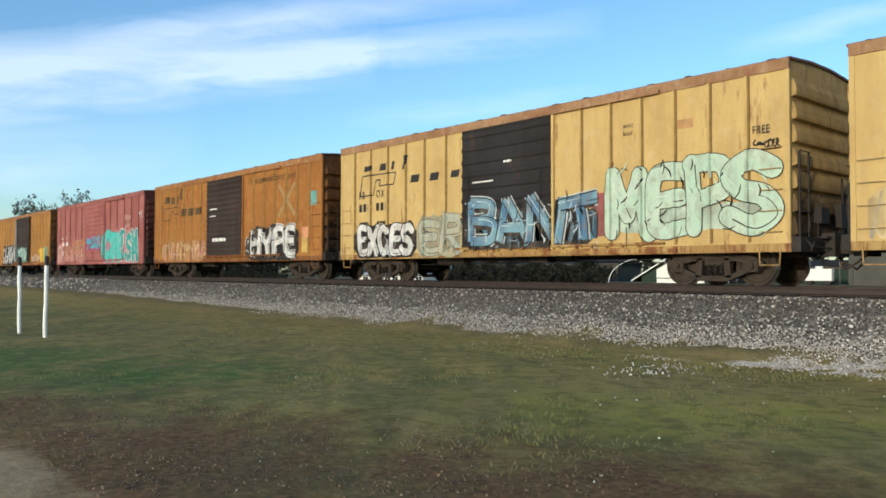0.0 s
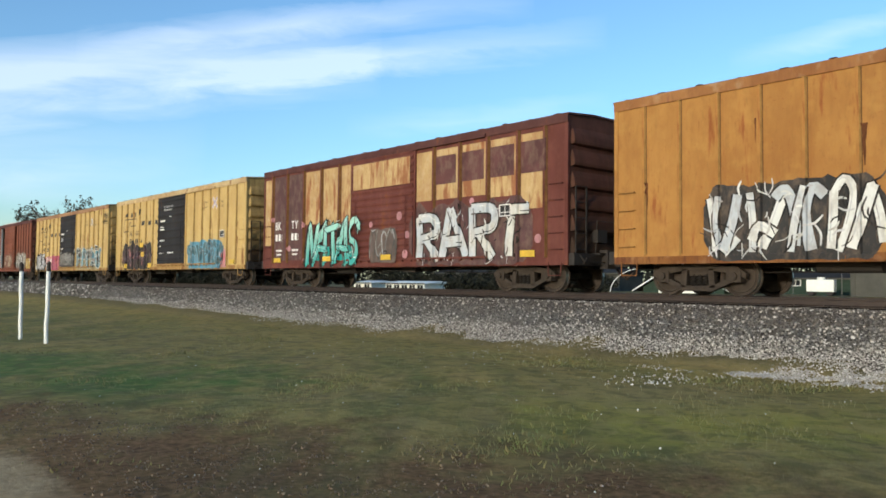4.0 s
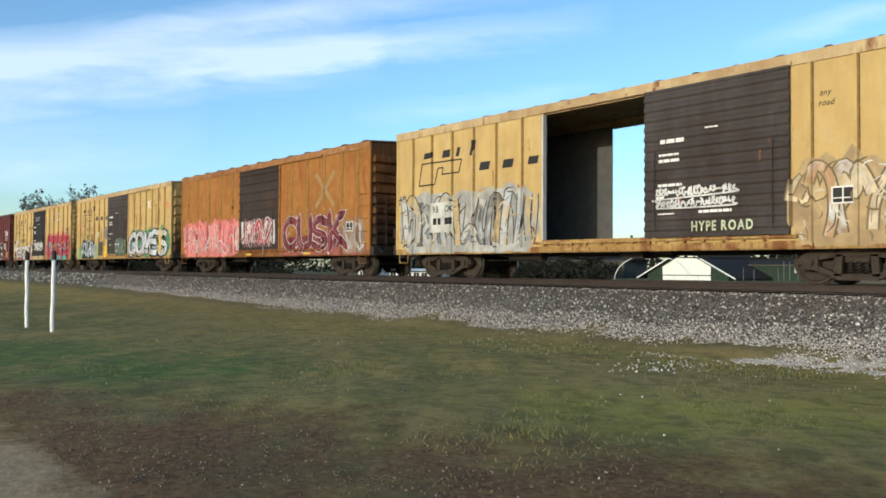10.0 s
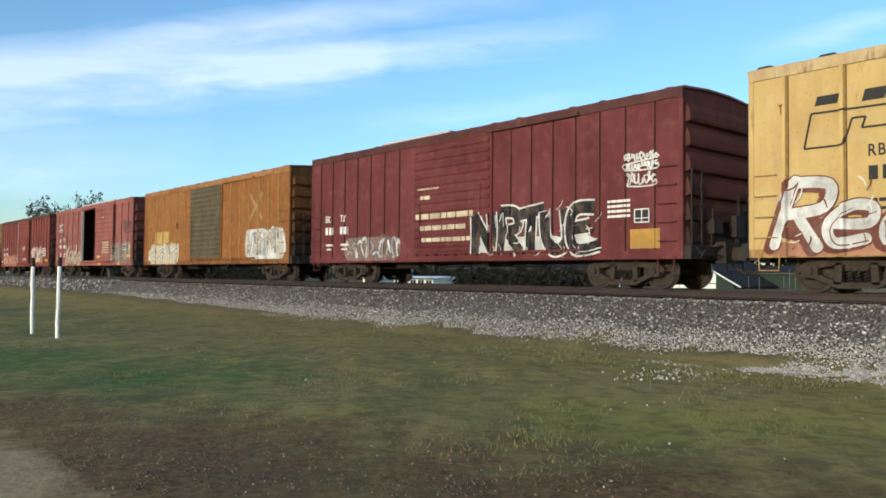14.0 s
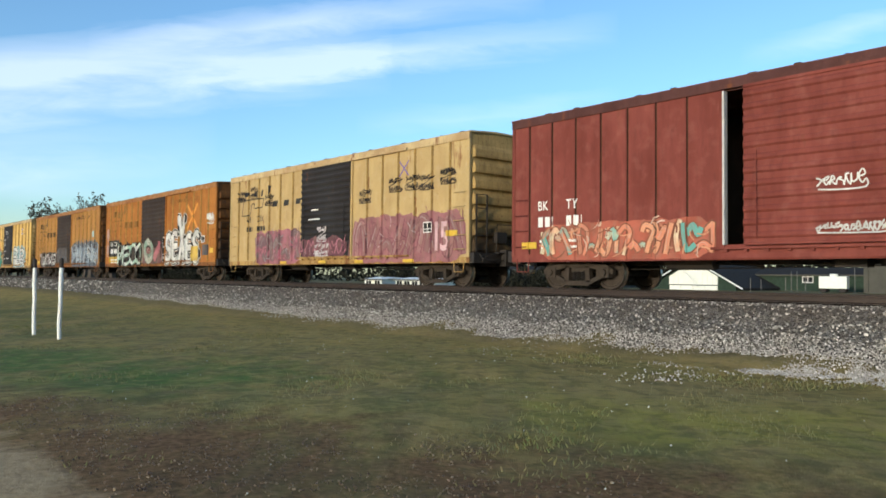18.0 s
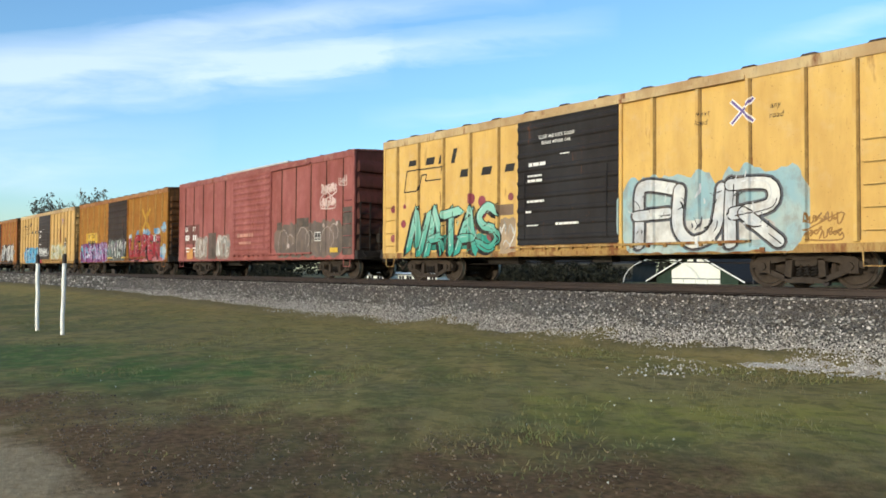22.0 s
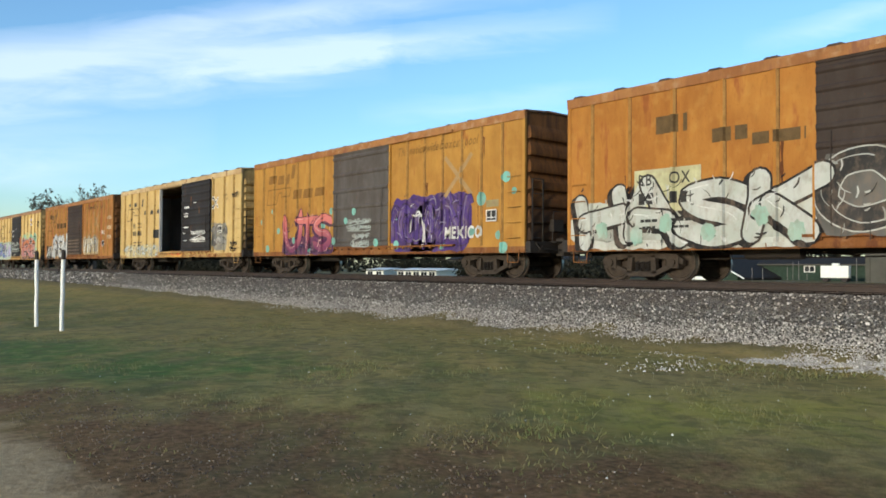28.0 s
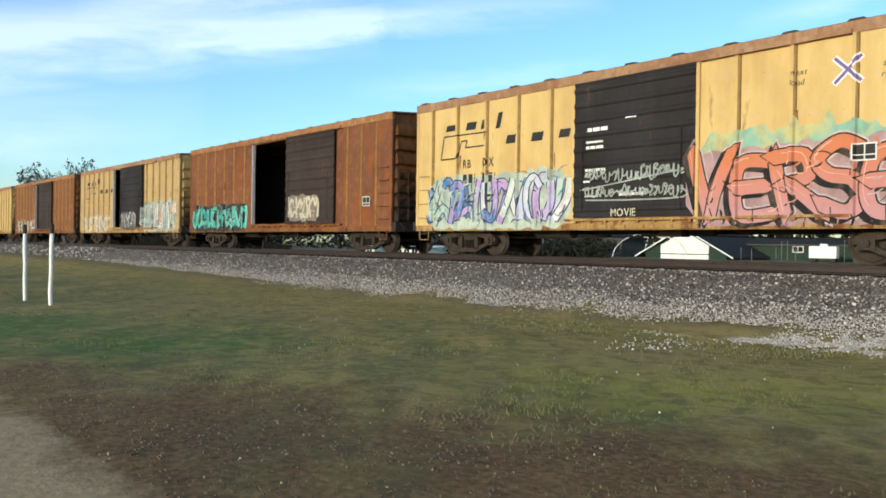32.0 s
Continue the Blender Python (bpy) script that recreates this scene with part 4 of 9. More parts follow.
def roof_mesh(bumps):
    """A low-pitched sheet roof with capped seams; the caps stand proud at the eaves."""
    def make(bm):
        hw, e = HALF + 0.025, EAVE + 0.105
        top = [(-hw, e - 0.02), (-hw, e + 0.03), (-0.5, e + 0.11), (0.5, e + 0.11), (hw, e + 0.03), (hw, e - 0.02), (0.5, e + 0.06), (-0.5, e + 0.06)]
        prism(bm, top, "x", -LEN / 2 - 0.03, LEN / 2 + 0.03)
        count = 13 if bumps else 17
        for i in range(count):
            x = -LEN / 2 + 0.35 + i * (LEN - 0.7) / (count - 1)
            w, hgt = (0.17, 0.040) if bumps else (0.05 + 0.03 * ((i * 5) % 3), 0.012 + 0.008 * ((i * 7) % 3))
            for a, b, za, zb in ((-hw - 0.01, -0.5, e + 0.028, e + 0.11), (0.5, hw + 0.01, e + 0.11, e + 0.028)):
                vs = [bm.verts.new((x + dx, y, z + dz)) for y, z in ((a, za), (b, zb)) for dx, dz in ((-w, 0.002), (-w * 0.7, hgt), (w * 0.7, hgt), (w, 0.002))]
                for k in range(3):
                    bm.faces.new((vs[k], vs[k + 1], vs[k + 5], vs[k + 4])).material_index = 1
                bm.faces.new(vs[0:4]).material_index = 1
                bm.faces.new(vs[4:8]).material_index = 1
            box(bm, x - w * 0.6, x + w * 0.6, -0.5, 0.5, e + 0.11, e + 0.11 + hgt, 1)
    return make


def door_mesh(n, depth=0.035):
    """A sliding door, pressed into horizontal ribs."""
    def make(bm):
        w = DOOR_R - DOOR_L + 0.06
        z0, z1 = DOOR_BOT - 0.02, DOOR_TOP + 0.04
        front = [(0.0, z0), (-0.02, z0), (-0.02, z0 + 0.06), (0.0, z0 + 0.07)]
        for i in range(n):
            z = z0 + 0.20 + (z1 - z0 - 0.40) * i / (n - 1)
            front += [(0.0, z - 0.075), (-depth, z - 0.03), (-depth, z + 0.03), (0.0, z + 0.075)]
        front += [(0.0, z1 - 0.07), (-0.02, z1 - 0.06), (-0.02, z1)]
        prism(bm, [(0.04, z1), (0.04, z0)] + front[1:], "x", 0, w)
    return make


def lock_bar(bm):
    rod(bm, [(0, -0.06, DOOR_BOT + 0.1), (0, -0.075, DOOR_BOT + 0.3), (0, -0.075, DOOR_BOT + 1.7), (0, -0.06, DOOR_BOT + 1.9)], 0.013, 6)


def tread_profile(s):
    # radius, y outwards
    return [(0.10, 0.05), (0.12, -0.07), (0.34, -0.03), (0.37, -0.07), (0.425, -0.068), (0.430, 0.04), (0.455, 0.052), (0.455, 0.075), (0.37, 0.08), (0.34, 0.035), (0.12, 0.08), (0.10, 0.05)]


def wheelset(bm):
    for s in (-1, 1):
        prof = [(r, s * 0.755 + s * -y) for r, y in tread_profile(s)]
        lathe(bm, prof, 1, 24, [0, 0, 0, 0, 1, 0, 0, 0, 0, 0, 0])
    lathe(bm, [(0.001, -1.08), (0.07, -1.08), (0.075, -0.80), (0.085, -0.6), (0.085, 0.6), (0.075, 0.80), (0.07, 1.08), (0.001, 1.08)], 1, 12)
    # cap bolts, so that a turn of the wheel shows
    for s in (-1, 1):
        for k in range(3):
            a = 2.1 * k
            box(bm, 0.03 * math.cos(a) - 0.012, 0.03 * math.cos(a) + 0.012, s * 1.08 - 0.015, s * 1.08 + 0.015, 0.03 * math.sin(a) - 0.012, 0.03 * math.sin(a) + 0.012)


def sideframe(bm):
    """A cast side frame: arched top bar, dipped bottom bar, two window openings, spring nest."""
    y0, y1 = -0.07, 0.07
    beams = (((-1.12, 0.50), (-0.95, 0.62), (-0.30, 0.70), (0.30, 0.70), (0.95, 0.62), (1.12, 0.50), (1.12, 0.38), (0.92, 0.46), (0.30, 0.56), (-0.30, 0.56), (-0.92, 0.46), (-1.12, 0.38)),
             ((-0.95, 0.36), (-0.35, 0.10), (0.35, 0.10), (0.95, 0.36), (0.95, 0.48), (0.35, 0.22), (-0.35, 0.22), (-0.95, 0.48)),
             ((-0.42, 0.18), (-0.28, 0.18), (-0.25, 0.60), (-0.38, 0.60)),
             ((0.28, 0.18), (0.42, 0.18), (0.38, 0.60), (0.25, 0.60)))
    for b in beams:
        prism(bm, b, "y", y0, y1)
    for s in (-1, 1):
        box(bm, s * 0.865 - 0.16, s * 0.865 + 0.16, -0.10, 0.10, 0.30, 0.56)
        rod(bm, [(s * 0.865, -0.15, 0.43), (s * 0.865, -0.09, 0.43)], 0.085, 10)


def spring(bm):
    rod(bm, [(0.055 * math.cos(k * 0.9), 0.055 * math.sin(k * 0.9), 0.23 + k * 0.0085) for k in range(30)], 0.016, 4)


def bolster(bm):
    prism(bm, [(-1.02, 0.44), (1.02, 0.44), (1.02, 0.58), (0.45, 0.68), (-0.45, 0.68), (-1.02, 0.58)], "x", -0.22, 0.22)
    for s in (-1, 1):
        box(bm, s * 0.42 - 0.06, s * 0.42 + 0.06, -0.75, 0.75, 0.30, 0.40)
        for y in (-0.75, 0.75):
            box(bm, s * 0.45 - 0.04, s * 0.45 + 0.04, y - 0.06, y + 0.06, 0.28, 0.52)


def coupler(bm):
    box(bm, 0.0, 0.42, -0.10, 0.10, 0.72, 0.92)
    prism(bm, [(0.42, -0.10), (0.60, -0.17), (0.76, -0.15), (0.76, -0.06), (0.62, 0.02), (0.74, 0.10), (0.70, 0.18), (0.50, 0.18), (0.42, 0.10)], "z", 0.68, 0.98)
    rod(bm, [(0.0, -0.05, 0.98), (0.25, -0.35, 0.95), (0.30, -1.1, 0.88), (0.30, -1.25, 0.72)], 0.014, 5)
    rod(bm, [(0.1, 0.25, 0.72), (0.35, 0.28, 0.50), (0.6, 0.22, 0.36), (0.73, 0.12, 0.46)], 0.025, 6)


def underframe(bm):
    box(bm, -LEN / 2 + 0.2, LEN / 2 - 0.2, -0.20, 0.20, 0.62, 0.98)
    for x in (-4.2, -2.1, 0.0, 2.1, 4.2):
        prism(bm, [(-1.40, 0.98), (1.40, 0.98), (1.40, 0.86), (0.25, 0.66), (-0.25, 0.66), (-1.40, 0.86)], "x", x - 0.05, x + 0.05)
    for x in (-5.9, 5.9):
        box(bm, x - 0.22, x + 0.22, -1.40, 1.40, 0.74, 0.98)


def brake_gear(bm):
    rod(bm, [(-3.4, -0.75, 0.66), (-2.2, -0.75, 0.66)], 0.17, 12)
    rod(bm, [(1.2, -0.65, 0.70), (1.75, -0.65, 0.70)], 0.13, 12)
    rod(bm, [(-5.0, -0.45, 0.52), (-1.0, -0.55, 0.55), (0.5, -0.5, 0.60), (5.0, -0.45, 0.50)], 0.016, 5)
    rod(bm, [(-7.4, -0.55, 0.78), (-3.4, -0.62, 0.70), (0, -0.58, 0.72), (3.6, -0.62, 0.70), (7.4, -0.55, 0.78)], 0.02, 5)
    rod(bm, [(-2.2, -0.75, 0.66), (-1.2, -0.5, 0.58)], 0.025, 5)
    box(bm, 0.4, 1.0, -0.85, -0.5, 0.55, 0.80)


def ladder(n, w=0.44):
    def make(bm):
        rod(bm, [(0, -0.01, 0), (0, -0.085, 0.004), (w, -0.085, 0.004), (w, -0.01, 0)], 0.011, 6)
    return make


def sill_step(bm):
    rod(bm, [(-0.22, -0.02, SILL + 0.08), (-0.20, -0.03, SILL - 0.26), (0.20, -0.03, SILL - 0.26), (0.22, -0.02, SILL + 0.08)], 0.017, 6)


def end_gear(bm):
    """Ladder, handrail and platform on the car's end."""
    for y in (-1.30, -0.88):
        box(bm, 0.10, 0.13, y - 0.02, y + 0.02, SILL + 0.15, 2.7)
    for i in range(5):
        z = SILL + 0.40 + 0.40 * i
        rod(bm, [(0.14, -1.30, z), (0.14, -0.88, z)], 0.013, 6)
    for y in (0.92, 1.32):
        box(bm, 0.10, 0.13, y - 0.02, y + 0.02, SILL + 0.15, 2.0)
    for i in range(4):
        z = SILL + 0.40 + 0.40 * i
        rod(bm, [(0.14, 0.92, z), (0.14, 1.32, z)], 0.013, 6)
    box(bm, 0.0, 0.20, -HALF + 0.02, HALF - 0.02, SILL + 0.0, SILL + 0.30)
    box(bm, 0.14, 0.40, -0.36, 0.36, 0.62, 1.10)
    rod(bm, [(0.18, -1.25, 0.98), (0.30, -1.2, 0.80), (0.34, -0.4, 0.78)], 0.018, 5)
    box(bm, 0.02, 0.22, -0.55, -0.15, 1.30, 1.62)
    rod(bm, [(0.16, 0.65, 1.02), (0.16, 0.65, 2.3)], 0.022, 6)
    box(bm, 0.02, 0.34, -0.6, 0.9, 0.98, 1.02)
    rod(bm, [(0.12, -0.5, 1.02), (0.16, -0.5, 1.85), (0.16, 0.6, 1.85), (0.12, 0.6, 1.02)], 0.014, 6)
    box(bm, 0.02, 0.22, 0.45, 0.85, 1.25, 1.75)


def brake_wheel(bm):
    n = 20
    pts = [(0.30, 0.65 + 0.27 * math.cos(2 * math.pi * k / n), 1.5 + 0.27 * math.sin(2 * math.pi * k / n)) for k in range(n + 1)]
    rod(bm, pts, 0.016, 5)
    for k in range(4):
        a = math.pi * k / 4
        rod(bm, [(0.30, 0.65 - 0.27 * math.cos(a), 1.5 - 0.27 * math.sin(a)), (0.30, 0.65 + 0.27 * math.cos(a), 1.5 + 0.27 * math.sin(a))], 0.009, 4)
    rod(bm, [(0.2, 0.65, 1.5), (0.31, 0.65, 1.5)], 0.03, 8)


M_SEAMCAP = plain("dark_seam_cap", (0.060, 0.042, 0.034), 0.85, 0, 0.4, 4)
M_POST_LINE = plain("dark_post_line", (0.075, 0.038, 0.020), 0.9, 0, 0.4, 5)
# post flanks: rust colour, darkened for the shade on them
M_SEAM = plain("shaded_rusty_seam", (0.17, 0.085, 0.032), 0.9, 0, 0.35, 5)
BOXCARS = []
FACE = {}
WHEELS = []


def truck(parent, x):
    tr = place("truck", shared(("bolster",), bolster, M_TRUCK), parent, "cast steel four-wheel truck", pose(x, 0, 0))
    for s in (-1, 1):
        place("side_frame", shared(("side_frame",), sideframe, M_TRUCK), tr, m=pose(0, s * 1.0, 0, 0, 0, 0 if s < 0 else 180))
        for sx in (-0.14, 0.01, 0.16):
            place("spring", shared(("spring",), spring, M_STEEL), tr, m=pose(sx, s * 1.0, 0))
    for s in (-1, 1):
        w = place("wheelset", shared(("wheelset",), wheelset, [M_TRUCK, M_TREAD]), tr, m=pose(s * 0.865, 0, 0.43))
        WHEELS.append((w, s * 0.865))


def boxcar(index, left, paint, label, kind="close", ends="four", bumps=False, door=None, slide=0.0, roof=None, top=None, inner=None, door_ribs=9, far_door_open=False, sill=None, seam=None, end=None):
    """One boxcar. left: where its rear end is when the clip starts. slide: how far the near door stands open."""
    car = tagged(new("boxcar"), label, "boxcar", "boxcars of the freight train")
    door, roof, top, inner, sill, seam = door or paint, roof or paint, top or paint, inner or M_INNER, sill or paint, seam or M_SEAM
    end = end or paint
    hl = LEN / 2
    car.matrix_basis = pose(left + hl, TRACK_Y, RAIL)
    near = pose(0, -HALF, 0)
    far = pose(0, HALF, 0, 0, 0, 180)
    for side, m in (("near", near), ("far", far)):
        flip = side == "far"
        for x0, x1 in ((0.04, DOOR_L), (DOOR_R, LEN - 0.04)):
            painted("side_panel", ("side_panel", x0), wall_panel(x0, x1, SILL + 0.17, EAVE - 0.06, 0), paint, car, m=m)
        painted("side_sill", ("side_sill",), lambda bm: (box(bm, -hl, hl, -0.012, 0.06, SILL, SILL + 0.17), box(bm, -hl + 5.2, -hl + 13.1, -0.06, -0.012, SILL + 0.03, SILL + 0.12)), sill, car, m=m)
        painted("door_track", ("door_track",), lambda bm: (box(bm, DOOR_L - hl - 0.3, DOOR_R - hl + 3.3, -0.10, -0.012, DOOR_BOT - 0.10, DOOR_BOT - 0.045), [box(bm, DOOR_L - hl + 0.45 * i, DOOR_L - hl + 0.45 * i + 0.07, -0.085, -0.012, SILL + 0.17, DOOR_BOT - 0.10) for i in range(14)]), sill, car, m=m)
        painted("door_header", ("door_header",), lambda bm: box(bm, DOOR_L - hl, DOOR_R - hl, 0, 0.06, DOOR_TOP, EAVE - 0.06), top, car, m=m)
        painted("door_threshold", ("door_threshold",), lambda bm: box(bm, DOOR_L - hl, DOOR_R - hl, 0, 0.06, SILL + 0.17, DOOR_BOT), sill, car, m=m)
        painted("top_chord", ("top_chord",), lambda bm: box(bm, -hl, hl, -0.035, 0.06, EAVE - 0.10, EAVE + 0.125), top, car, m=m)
        painted("door_guide", ("door_guide",), lambda bm: box(bm, DOOR_L - hl - 0.1, DOOR_R - hl + 3.2, -0.10, -0.036, EAVE - 0.11, EAVE - 0.02), top, car, m=m)
        for i, px in enumerate(POSTS[kind]):
            painted("side_post", ("side_post", kind), post_mesh(kind), [paint, seam, M_POST_LINE], car, m=m @ pose(px - hl, 0, 0))
        for px in (0.0, LEN):
            painted("corner_post", ("corner_post",), lambda bm: box(bm, -0.05, 0.05, -0.02, 0.05, SILL + 0.17, EAVE - 0.06), paint, car, m=m @ pose(max(0.05, min(LEN - 0.05, px)) - hl, 0, 0))
        for px in (DOOR_L - 0.06, DOOR_R + 0.06):
            painted("door_post", ("door_post",), lambda bm: box(bm, -0.05, 0.05, -0.06, 0.0, SILL + 0.17, EAVE - 0.10), paint, car, m=m @ pose(px - hl, 0, 0))
        off = slide if not flip else (-3.15 if far_door_open else 0.0)
        leaf = painted("door", ("door", door_ribs), door_mesh(door_ribs), door, car, m=m @ pose(DOOR_L - 0.03 - hl + off, -0.065 if off == 0 else -0.125, 0))
        for lx in (0.3, DOOR_R - DOOR_L - 0.25):
            painted("lock_bar", ("lock_bar",), lock_bar, door, leaf, m=pose(lx, 0, 0))
        for n_rung, gx in ((4, 0.14), (5, LEN - 0.60)):
            for i in range(n_rung):
                painted("grab_iron", ("grab_iron",), ladder(1), paint, car, m=m @ pose(gx - hl, 0, SILL + 0.40 + 0.42 * i))
        for px in (0.42, LEN - 0.42):
            painted("sill_step", ("sill_step",), sill_step, sill, car, m=m @ pose(px - hl, 0, 0))
    if slide > 0.2:
        place("jamb_strip", shared(("jamb_strip",), lambda bm: (box(bm, DOOR_L - hl - 0.035, DOOR_L - hl + 0.012, -HALF - 0.075, -HALF + 0.055, DOOR_BOT, DOOR_TOP)), M_PLATE), car, "pale galvanised door jamb")
    for s in (-1, 1):
        m = pose(s * (hl - 0.02), 0, 0, 0, 0, 0 if s > 0 else 180)
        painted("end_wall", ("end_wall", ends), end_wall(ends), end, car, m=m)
        place("coupler", shared(("coupler",), coupler, M_TRUCK), car, m=pose(s * (hl - 0.02), 0, 0, 0, 0, 0 if s > 0 else 180))
        place("end_gear", shared(("end_gear",), end_gear, M_STEEL), car, "dark end ladder and platform", m)
        truck(car, s * 5.9)
    place("brake_wheel", shared(("brake_wheel",), brake_wheel, M_STEEL), car, m=pose(-hl + 0.02, 0, 0, 0, 0, 180))
    painted("roof", ("roof", bumps), roof_mesh(bumps), [roof, M_SEAMCAP], car)
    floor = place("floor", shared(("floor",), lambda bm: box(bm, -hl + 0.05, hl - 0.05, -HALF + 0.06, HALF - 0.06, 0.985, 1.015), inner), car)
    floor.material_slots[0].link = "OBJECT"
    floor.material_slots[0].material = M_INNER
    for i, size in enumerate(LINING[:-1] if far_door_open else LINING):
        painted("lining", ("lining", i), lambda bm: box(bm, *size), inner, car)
    place("underframe", shared(("underframe",), underframe, M_STEEL), car)
    place("brake_gear", shared(("brake_gear",), brake_gear, M_STEEL), car)
    BOXCARS.append((car, left + hl))
    breaks = []
    dx0, dep = DOOR_L - 0.035 + slide, 0.102 if slide == 0 else 0.163
    dx1 = dx0 + DOOR_R - DOOR_L + 0.07
    b, t, d = POST_W[kind]
    for px in POSTS[kind]:
        if not dx0 - 0.1 < px < dx1 + 0.1:
            breaks += [(px - b / 2, 0), (px - t / 2, d), (px + t / 2, d), (px + b / 2, 0)]
    breaks += [(dx0 - 0.004, 0), (dx0, dep), (dx1, dep), (dx1 + 0.004, 0)]
    FACE[car] = sorted(breaks)
    return car


# boards on the inner faces, left open at the doorways: their least and most x, y, z
LINING = [(x0 - LEN / 2, x1 - LEN / 2, s * (HALF - 0.075) - 0.01, s * (HALF - 0.075) + 0.01, 1.02, EAVE - 0.07) for s in (-1, 1) for x0, x1 in ((0.1, DOOR_L), (DOOR_R, LEN - 0.1))]
LINING += [(s * (LEN / 2 - 0.09) - 0.01, s * (LEN / 2 - 0.09) + 0.01, -HALF + 0.09, HALF - 0.09, 1.02, EAVE - 0.02) for s in (-1, 1)]
LINING.append((DOOR_L - LEN / 2 + 0.02, DOOR_R - LEN / 2 - 0.02, HALF - 0.03, HALF - 0.01, 1.02, DOOR_TOP))


# ---- paint on the cars: lettering, sprayed pieces, stencils ----
SPRAYS = {}
LIFT = [0.0]
W, K = (0.64, 0.64, 0.61), (0.014, 0.013, 0.013)


def sp(c1, c2=None):
    key = (c1, c2)
    if key not in SPRAYS:
        SPRAYS[key] = spray("spray_paint", c1, c2, len(SPRAYS))
    return SPRAYS[key]


def fading(top, low, z0, z1):
    """Spray paint that changes from one colour at the top to another at the foot."""
    key = (top, low, z0, z1)
    if key not in SPRAYS:
        m, nt, b = nodes_of("fading_spray_paint")
        v = coords(nt)
        sep = nt.nodes.new("ShaderNodeSeparateXYZ")
        nt.links.new(v, sep.inputs[0])
        k = nt.nodes.new("ShaderNodeMapRange")
        nt.links.new(sep.outputs[2], k.inputs[0])
        k.inputs[1].default_value, k.inputs[2].default_value = z0 + 0.15 * (z1 - z0), z0 + 0.85 * (z1 - z0)
        w = tex_noise(nt, v, 4.0, 6, 0.65)
        f = blend(nt, 0.25, k.outputs[0], w)
        c = blend(nt, f, low, top)
        c = blend(nt, ramp(nt, w, ((0.55, grey(0)), (0.75, grey(0.35)))), c, (0.20, 0.14, 0.10))
        nt.links.new(c, b.inputs["Base Color"])
        b.inputs["Roughness"].default_value = 0.75
        b.inputs["Specular IOR Level"].default_value = 0.25
        SPRAYS[key] = m
    return SPRAYS[key]


GLYPHS = {}


def glyph(ch, offset):
    """Corners and faces of one character of the built-in font."""
    key = (ch, offset)
    if key not in GLYPHS:
        cu = bpy.data.curves.new("character", "FONT")
        cu.body, cu.offset, cu.resolution_u = ch, offset, 3
        ob = bpy.data.objects.new("character", cu)
        me = bpy.data.meshes.new_from_object(ob)
        GLYPHS[key] = ([(v.co.x, v.co.y) for v in me.vertices], [tuple(p.vertices) for p in me.polygons])
        bpy.data.meshes.remove(me)
        bpy.data.objects.remove(ob)
        bpy.data.curves.remove(cu)
    return GLYPHS[key]


def put_glyph(bm, ch, offset, to, layer, mat):
    pts, faces = glyph(ch, offset)
    vs = []
    for p in pts:
        x, z = to(p)
        vs.append(bm.verts.new((x, -layer, z)))
    for f in faces:
        if len(set(f)) > 2:
            try:
                bm.faces.new([vs[i] for i in f]).material_index = mat
            except ValueError:
                pass


def drape(bm, car, name, mats, parent, label=""):
    """Lay flat shapes, drawn in the side's own x and z, over the posts and the door of the car's near side."""
    xs = [v.co.x for v in bm.verts]
    if not xs:
        bm.free()
        return None
    lo, hi = min(xs), max(xs)
    br = FACE[car]
    for x, _ in br:
        if lo < x < hi:
            bmesh.ops.bisect_plane(bm, geom=list(bm.verts) + list(bm.edges) + list(bm.faces), plane_co=(x, 0, 0), plane_no=(1, 0, 0), dist=1e-5)
    zs = [v.co.z for v in bm.verts]
    for z in (0.835, 0.838, 0.880, 0.883):
        if min(zs) < z < max(zs):
            bmesh.ops.bisect_plane(bm, geom=list(bm.verts) + list(bm.edges) + list(bm.faces), plane_co=(0, 0, z), plane_no=(0, 0, 1), dist=1e-5)
    bx, bd = [b[0] for b in br], [b[1] for b in br]
    for v in bm.verts:
        sill = 0.062 if v.co.z < 0.8365 and 5.2 < v.co.x < 13.1 else (0.013 if v.co.z < 0.8815 else 0)
        v.co = (v.co.x - LEN / 2, v.co.y - HALF - max(float(np.interp(v.co.x, bx, bd, 0, 0)), sill), v.co.z)
    me = bpy.data.meshes.new(name)
    bm.to_mesh(me)
    bm.free()
    for m in mats:
        me.materials.append(m)
    return place(name, me, parent, label)


def strip(bm, pts_lo, pts_hi, layer, mat=0):
    a = [bm.verts.new((x, -layer, z)) for x, z in pts_lo]
    b = [bm.verts.new((x, -layer, z)) for x, z in pts_hi]
    for i in range(len(a) - 1):
        bm.faces.new((a[i], a[i + 1], b[i + 1], b[i])).material_index = mat


def ribbon(bm, pts, w, layer, mat=0, taper=False):
    lo, hi = [], []
    n = len(pts)
    for i, p in enumerate(pts):
        q, r = pts[max(i - 1, 0)], pts[min(i + 1, n - 1)]
        dx, dz = r[0] - q[0], r[1] - q[1]
        ln = math.hypot(dx, dz) or 1
        ww = w * (0.45 + 0.55 * math.sin(math.pi * (i + 0.5) / n)) if taper else w
        lo.append((p[0] + dz / ln * ww / 2, p[1] - dx / ln * ww / 2))
        hi.append((p[0] - dz / ln * ww / 2, p[1] + dx / ln * ww / 2))
    a = [bm.verts.new((x, -layer - 0.00002 * i, z)) for i, (x, z) in enumerate(lo)]
    b = [bm.verts.new((x, -layer - 0.00002 * i, z)) for i, (x, z) in enumerate(hi)]
    for i in range(n - 1):
        bm.faces.new((a[i], a[i + 1], b[i + 1], b[i])).material_index = mat


